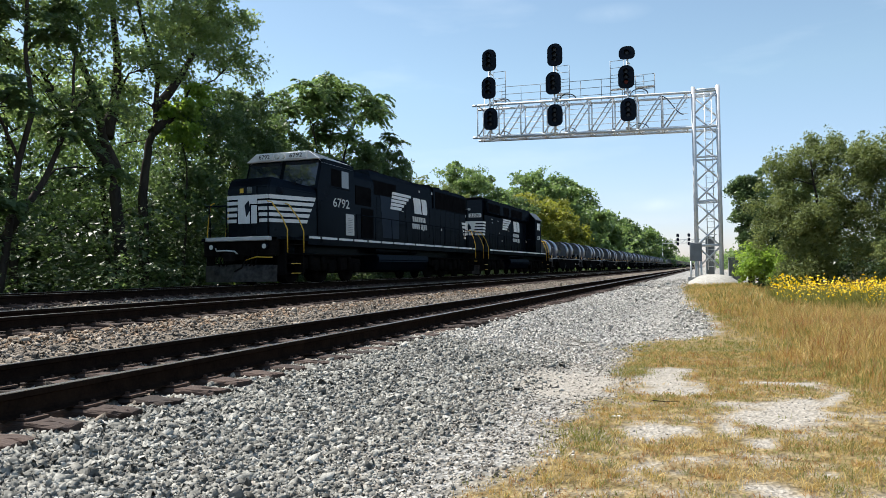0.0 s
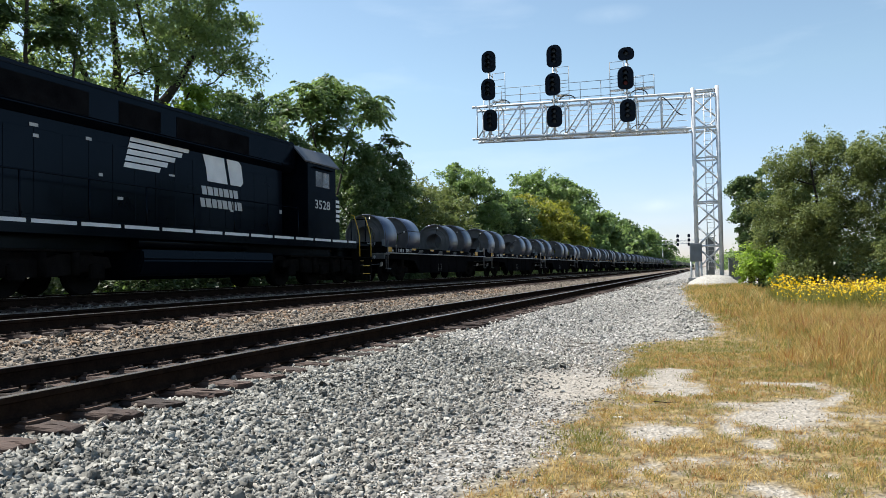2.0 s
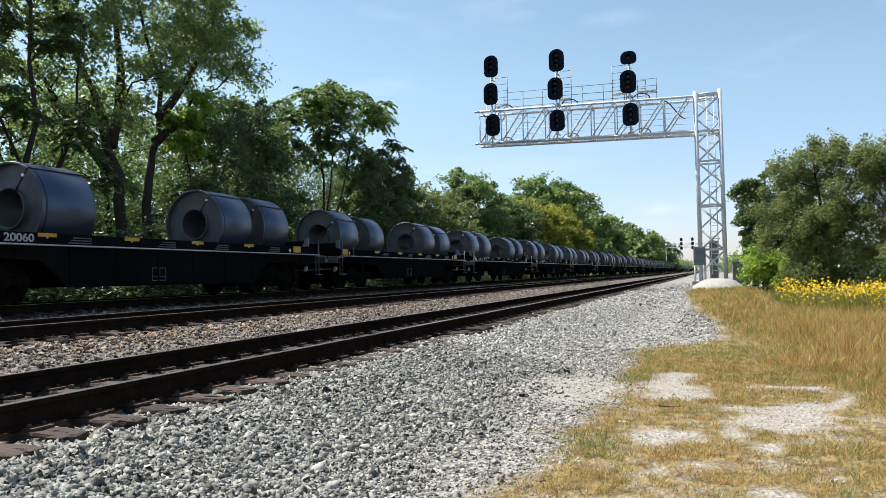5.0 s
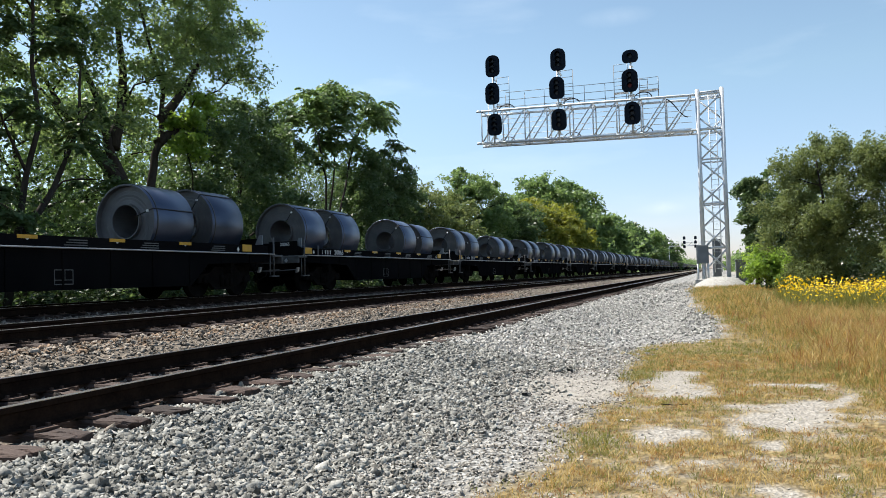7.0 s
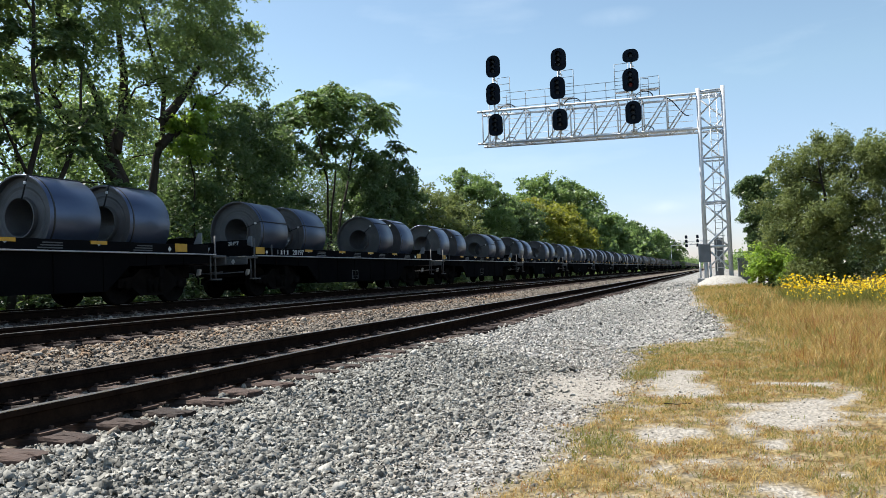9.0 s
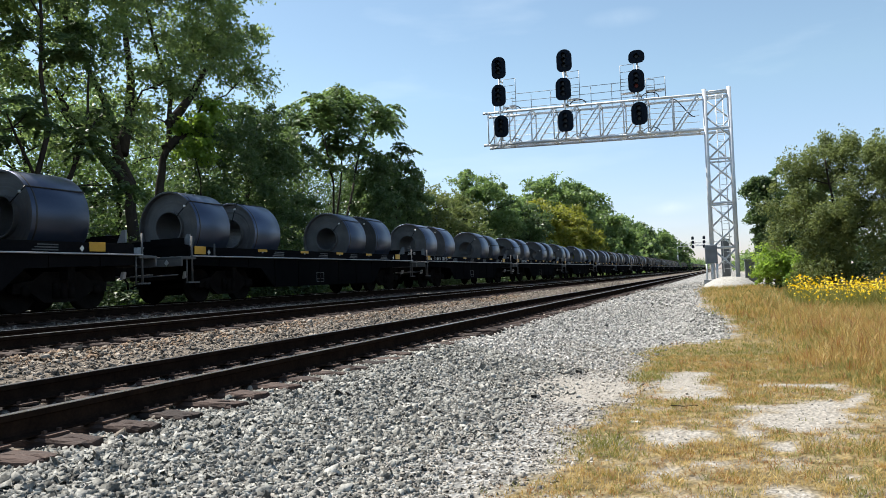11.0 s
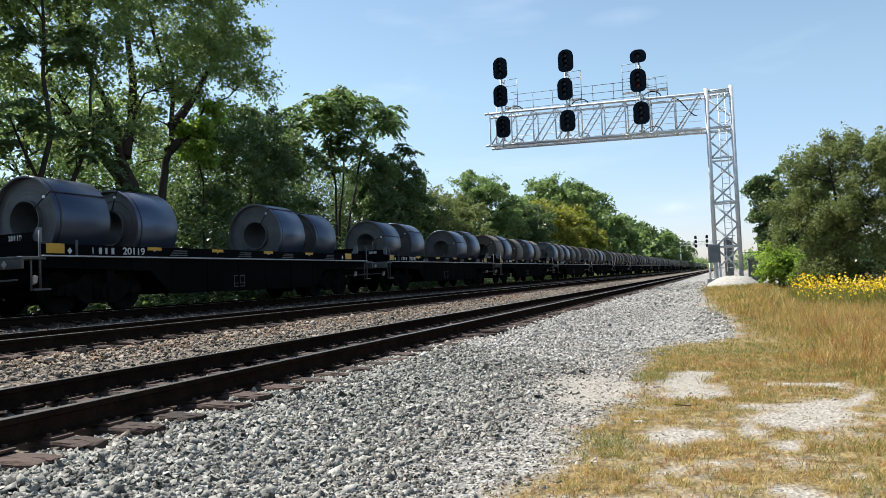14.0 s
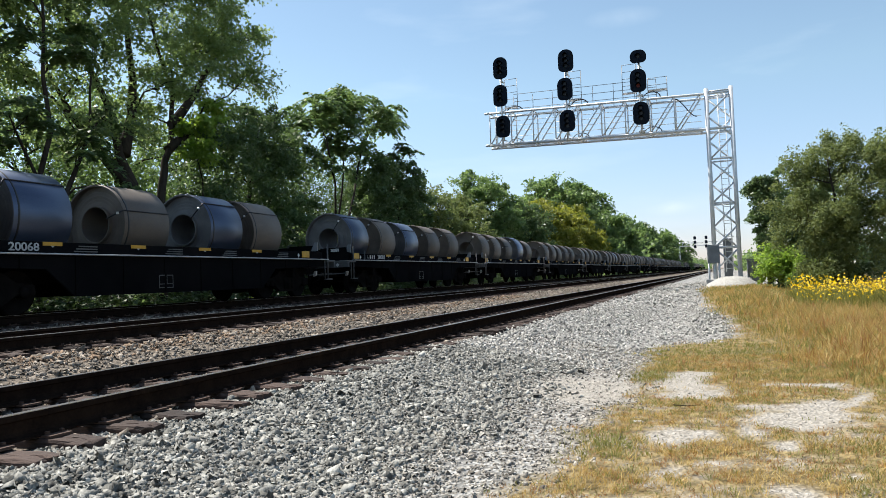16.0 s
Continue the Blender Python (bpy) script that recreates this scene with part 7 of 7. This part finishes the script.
def lay_gravel():
    rng = np.random.default_rng(9)

    def spread(x0, x1, y0, y1, n, power=1.0):
        return np.stack([rng.uniform(x0, x1, n), y0 + (y1 - y0) * rng.random(n) ** power], -1)

    def off_ties(p, cx, number):
        """Fewer stones where ties and rails lie."""
        ty = np.array(TIE_Y[number])
        near = np.abs(p[:, 1][:, None] - ty[None, :80]).min(1)
        inside = (np.abs(p[:, 0] - cx) < 1.34) & (near < 0.135)
        return p[~inside | (rng.random(len(p)) < 0.06)]

    a = spread(-4.5, -1.6, 2.6, 11.0, 45000, 1.2)
    keep = rng.random(len(a)) < np.clip((-1.75 - a[:, 0] + 0.35 * wobble(a[:, 0], a[:, 1], 1.1)) / 0.9, 0.0, 1) * (1 - 0.8 * pale_sand(a[:, 0], a[:, 1]))
    scatter_stones("ballast_stones", "grey crushed limestone ballast beside the near track", off_ties(a[keep], C1, 1), 0.0188, "stone", 1)
    b = spread(-4.25, 0.1, 11.0, 26.0, 27000, 1.3)
    keep = rng.random(len(b)) < np.clip((-1.2 - b[:, 0] + 0.3 * wobble(b[:, 0], b[:, 1], 1.1)) / 1.2, 0.45 * np.clip((b[:, 1] - 11.5) / 3, 0.1, 1), 1) * (b[:, 0] < turf_edge(b[:, 1]) + 0.25 * rng.normal(size=len(b)))
    scatter_stones("ballast_stones", "grey crushed limestone ballast beside the near track", off_ties(b[keep], C1, 1), 0.0205, "stone_road", 2)
    c = spread(-8.6, -6.0, 3.0, 24.0, 14000, 1.15)
    c = np.concatenate([c, spread(-8.5, -6.9, 24.0, 62.0, 4500, 1.1)])
    scatter_stones("ballast_stones", "grey crushed limestone ballast between the tracks", off_ties(off_ties(c, C1, 1), C2, 2), 0.026, "stone_tan", 3)
    r = spread(-8.6, -7.85, 4.0, 30.0, 3600, 1.2)
    scatter_stones("rusty_stones", "rust-stained stones beside the middle track's ties", off_ties(r, C2, 2), 0.026, "stone_rust", 11)
    d = spread(-6.6, -4.2, 2.5, 22.0, 7000, 1.1)
    scatter_stones("ballast_stones", "grey ballast between the near track's ties", off_ties(d, C1, 1), 0.024, "stone_tan", 4, 0.3)
    e = spread(-13.0, -10.8, 6.0, 40.0, 4500, 1.2)
    scatter_stones("ballast_stones", "grey crushed limestone ballast between the far tracks", off_ties(off_ties(e, C2, 2), C3, 3), 0.03, "stone_tan", 5)
    g = spread(-2.9, 1.6, 3.0, 14.0, 10000, 1.15)
    keep = rng.random(len(g)) < np.clip(1.05 - turf(g[:, 0], g[:, 1]), 0.02, 1)
    scatter_stones("fine_gravel", "fine pale crushed stone on the road's edge", g[keep], 0.0065, "fine_stone", 6)
    m = spread(-3.3, -0.85, 2.8, 14.0, 24000, 1.25)
    keep = rng.random(len(m)) < np.clip((m[:, 0] + 3.3 + 0.3 * wobble(m[:, 0], m[:, 1], 1.1)) / 0.8, 0.1, 1) * np.clip(1.0 - turf(m[:, 0], m[:, 1]), 0, 1) * (1 - 0.85 * pale_sand(m[:, 0], m[:, 1]))
    scatter_stones("road_gravel", "small grey crushed stone on the road", m[keep], 0.0125, "stone_dirt", 10)
    h = spread(-4.2, -1.0, 26.0, 60.0, 6000, 1.2)
    scatter_stones("ballast_stones", "grey crushed limestone on the road beside the track", h, 0.032, "stone_road", 7)
    t = spread(-0.9, 0.0, 16.5, 25.0, 420)
    keep = t[:, 0] < turf_edge(t[:, 1])
    scatter_stones("stone_heap", "coarse grey stones at the turf's edge", t[keep], 0.034, "stone", 8)


lay_gravel()


# ---------------------------------------------------------------- grass and flowers
def blades(name, label, xy, height, width, mat, seed, bend=0.5):
    """Curved tapering blades, two triangles each; height is one number or one for each blade."""
    rng = np.random.default_rng(seed)
    n = len(xy)
    h = height * rng.uniform(0.45, 1.3, n)
    a = rng.uniform(0, 2 * math.pi, n)
    side = np.stack([np.cos(a), np.sin(a), np.zeros(n)], -1) * (width * rng.uniform(0.6, 1.3, n))[:, None]
    b = rng.uniform(0, 2 * math.pi, n)
    tip = np.stack([np.cos(b), np.sin(b), np.zeros(n)], -1) * (h * rng.uniform(0.05, bend, n))[:, None]
    z = ground_z(xy[:, 0], xy[:, 1]) - 0.01
    p = np.stack([xy[:, 0], xy[:, 1], z], -1)
    up = np.zeros((n, 3))
    up[:, 2] = h
    m = p + tip * 0.35 + up * 0.58
    v = np.stack([p - side, m + side * 0.9, m - side * 0.9, p + tip + up], 1).reshape(-1, 3)
    f = (np.array([(0, 1, 2), (2, 1, 3)])[None] + (np.arange(n) * 4)[:, None, None]).reshape(-1, 3)
    return tagged(new(name, np_mesh(name, v, f, M[mat])), label, "grass", kind="stuff")


def sow():
    rng = np.random.default_rng(21)

    def spread(x0, x1, y0, y1, n, power=1.0):
        return np.stack([rng.uniform(x0, x1, n), y0 + (y1 - y0) * rng.random(n) ** power], -1)

    def on_turf(p):
        return p[rng.random(len(p)) < turf(p[:, 0], p[:, 1]) ** 1.5]

    def tallness(p):
        """0 on the worn verge, 1 in the standing meadow."""
        edge = np.interp(p[:, 1], [4, 7, 9.5, 11, 13, 17, 22, 30], [2.2, 1.75, 1.35, 0.9, 0.45, 0.3, -0.1, -0.6])
        low = 1 - 0.75 * np.clip((p[:, 1] - 27) / 5, 0, 1) * np.clip((3.6 - p[:, 0]) / 1.2, 0, 1)
        return np.clip((p[:, 0] - edge + 0.35 * wobble(p[:, 0], p[:, 1], 1.3, 4)) / 1.5, 0, 1) * low * (0.8 + 0.3 * wobble(p[:, 0], p[:, 1], 0.9, 9))

    def tuft(p, scale, low=0.12):
        """Thins the blades into clumps."""
        return p[rng.random(len(p)) < np.clip(0.6 + 0.8 * wobble(p[:, 0], p[:, 1], scale, 7), low, 1)]

    def stand(name, label, p, low, high, width, mat, seed, bend):
        t = tallness(p)
        blades(name, label, p, low + (high - low) * t, width, mat, seed, bend)

    def bunch(p, k, r):
        """k blades about each place, so that they stand in tufts."""
        return np.repeat(p, k, 0) + rng.normal(scale=r, size=(len(p) * k, 2))

    near = bunch(tuft(on_turf(spread(-1.8, 3.4, 2.8, 13, 9500, 1.25)), 2.6), 11, 0.028)
    stand("short_grass", "short dry yellow turf on the verge", near, 0.055, 0.26, 0.0030, "grass_dry", 1, 1.4)
    g = bunch(tuft(on_turf(spread(-1.8, 3.4, 2.8, 14, 6400, 1.2)), 1.3, 0.10), 12, 0.030)
    stand("short_grass", "patches of short green turf", g, 0.05, 0.20, 0.0032, "grass_green", 2, 1.4)
    nb = bunch(tuft(on_turf(spread(-1.8, 3.4, 2.8, 13, 7600, 1.2)), 1.9, 0.10), 10, 0.028)
    stand("short_grass", "short brown withered turf", nb, 0.04, 0.20, 0.0030, "grass_brown", 10, 1.5)
    mid = spread(-1.6, 9, 8, 24, 9000)
    mid = on_turf(mid)
    mid = bunch(mid[rng.random(len(mid)) < 0.25 + 0.75 * tallness(mid)], 9, 0.05)
    stand("meadow_grass", "standing dry golden meadow grass", mid, 0.06, 0.40, 0.0050, "grass_dry", 3, 0.9)
    mg = bunch(tuft(on_turf(spread(-1.6, 9, 8, 24, 6500)), 0.8, 0.04), 10, 0.05)
    stand("meadow_weeds", "green weeds among the dry grass", mg, 0.06, 0.33, 0.0055, "grass_green", 4, 1.0)
    far = bunch(on_turf(spread(-1.5, 14, 22, 44, 6000)), 6, 0.08)
    stand("meadow_grass", "standing dry golden meadow grass", far, 0.15, 0.42, 0.010, "grass_dry", 5, 0.9)
    fg = bunch(tuft(on_turf(spread(-1.4, 14, 22, 46, 6200)), 0.6, 0.2), 7, 0.08)
    stand("meadow_weeds", "green weeds among the dry grass", fg, 0.15, 0.44, 0.011, "grass_green", 6, 1.0)
    br = tuft(on_turf(spread(-1.3, 12, 8.5, 42, 7600, 1.3)), 0.5, 0.06)
    br = bunch(br[rng.random(len(br)) < 0.2 + 0.8 * tallness(br)], 8, 0.06)
    stand("seed_grass", "reddish-brown seeding grass in the meadow", br, 0.12, 0.46, 0.0055, "grass_brown", 9, 0.9)
    # tall yellow flowers before the trees
    p = spread(1.9, 8.5, 22.0, 27.5, 3600)
    p = p[rng.random(len(p)) < np.clip(0.55 + wobble(p[:, 0], p[:, 1], 1.1, 5), 0.1, 1)]
    blades("flower_stems", "green stems and leaves of tall wildflowers", np.repeat(p, 5, 0) + rng.normal(scale=0.07, size=(len(p) * 5, 2)), 0.62, 0.012, "grass_green", 7, 0.5)
    n = len(p)
    z = ground_z(p[:, 0], p[:, 1]) + 0.36 + 0.72 * rng.random(n) ** 0.8 * (0.75 + 0.35 * wobble(p[:, 0], p[:, 1], 1.3, 6))
    k = 8
    a = np.arange(k) * 2 * math.pi / k
    r = rng.uniform(0.026, 0.052, n)
    nrm = rng.normal(size=(n, 3)) + np.array([-0.3, -0.5, 0.9])
    nrm /= np.linalg.norm(nrm, axis=1)[:, None]
    u = np.cross(nrm, np.array([0, 0, 1.0]) + 0.01)
    u /= np.linalg.norm(u, axis=1)[:, None]
    w = np.cross(nrm, u)
    c = np.stack([p[:, 0], p[:, 1], z], -1)
    rim = np.where(np.arange(k) % 2 == 0, 1.0, 0.55)
    ring = c[:, None] + (u[:, None] * np.cos(a)[None, :, None] + w[:, None] * np.sin(a)[None, :, None]) * (r[:, None] * rim[None])[:, :, None]
    v = np.concatenate([c[:, None] + nrm[:, None] * 0.012, ring], 1).reshape(-1, 3)
    f = np.array([(0, i + 1, (i + 1) % k + 1) for i in range(k)])
    f = (f[None] + (np.arange(n) * (k + 1))[:, None, None]).reshape(-1, 3)
    tagged(new("yellow_flowers", np_mesh("yellow_flowers", v, f, M["petal"])), "bright yellow wildflower heads before the trees", "flowers", kind="stuff")


sow()


def litter():
    """Sticks, a pale stone slab and weed tufts on the road's edge."""
    rng = random.Random(8)
    for x, y, ln, turn in ((-0.45, 8.1, 0.28, 12), (-2.15, 13.4, 0.5, 5), (-2.3, 12.6, 0.4, -8), (-3.3, 5.3, 0.45, 30), (-2.45, 9.6, 0.35, 60)):
        bm = bmesh.new()
        pts = [(ln * (k / 4 - 0.5), rng.uniform(-0.02, 0.02), 0.012 + rng.uniform(0, 0.015)) for k in range(5)]
        tube(bm, pts, 0.006, 6, 0.003)
        ob = new("stick", finish("stick", bm, M["bark"]))
        ob.location, ob.rotation_euler = (x, y, float(ground_z(x, y)) + 0.012), (0, 0, radians(turn))
        tagged(ob, "thin dry brown stick lying on the gravel", "stick", "loose sticks")
    bm = bmesh.new()
    prism(bm, [(-0.055, -0.02), (0.01, -0.03), (0.06, -0.005), (0.03, 0.03), (-0.04, 0.025)], "z", 0, 0.016, 0.005)
    ob = new("pale_stone", finish("pale_stone", bm, M["white"]))
    ob.location = (-0.86, 7.25, float(ground_z(-0.86, 7.25)) + 0.005)
    tagged(ob, "small flat white stone on the turf", "stone")
    rg = np.random.default_rng(4)
    for x, y, r, n in ((-1.02, 10.35, 0.16, 500), (-1.0, 6.3, 0.16, 420), (-0.9, 11.6, 0.2, 420)):
        p = np.stack([rg.normal(x, r, n), rg.normal(y, r * 1.6, n)], -1)
        blades("weed_tuft", "low tuft of green weeds beside the road", p, 0.07, 0.004, "grass_green", int(y * 10), 1.2)


litter()


# ---------------------------------------------------------------- what moves
def motions():
    """The train rolls towards and past the camera at a steady pace; its wheels turn with it."""
    for thing, u, x, z in MOVING:
        walk(thing, [(t, pose(x, u - SPEED * t, z)) for t in (0.0, 4.0, 8.0, 12.0, 16.0)])
    step = 1 / FPS
    for wheel, at, r in WHEELS:
        walk(wheel, [(k * step, Matrix.Translation(at) @ Matrix.Rotation(SPEED * k * step / r, 4, "X")) for k in range(int(16 * FPS) + 1)])


motions()
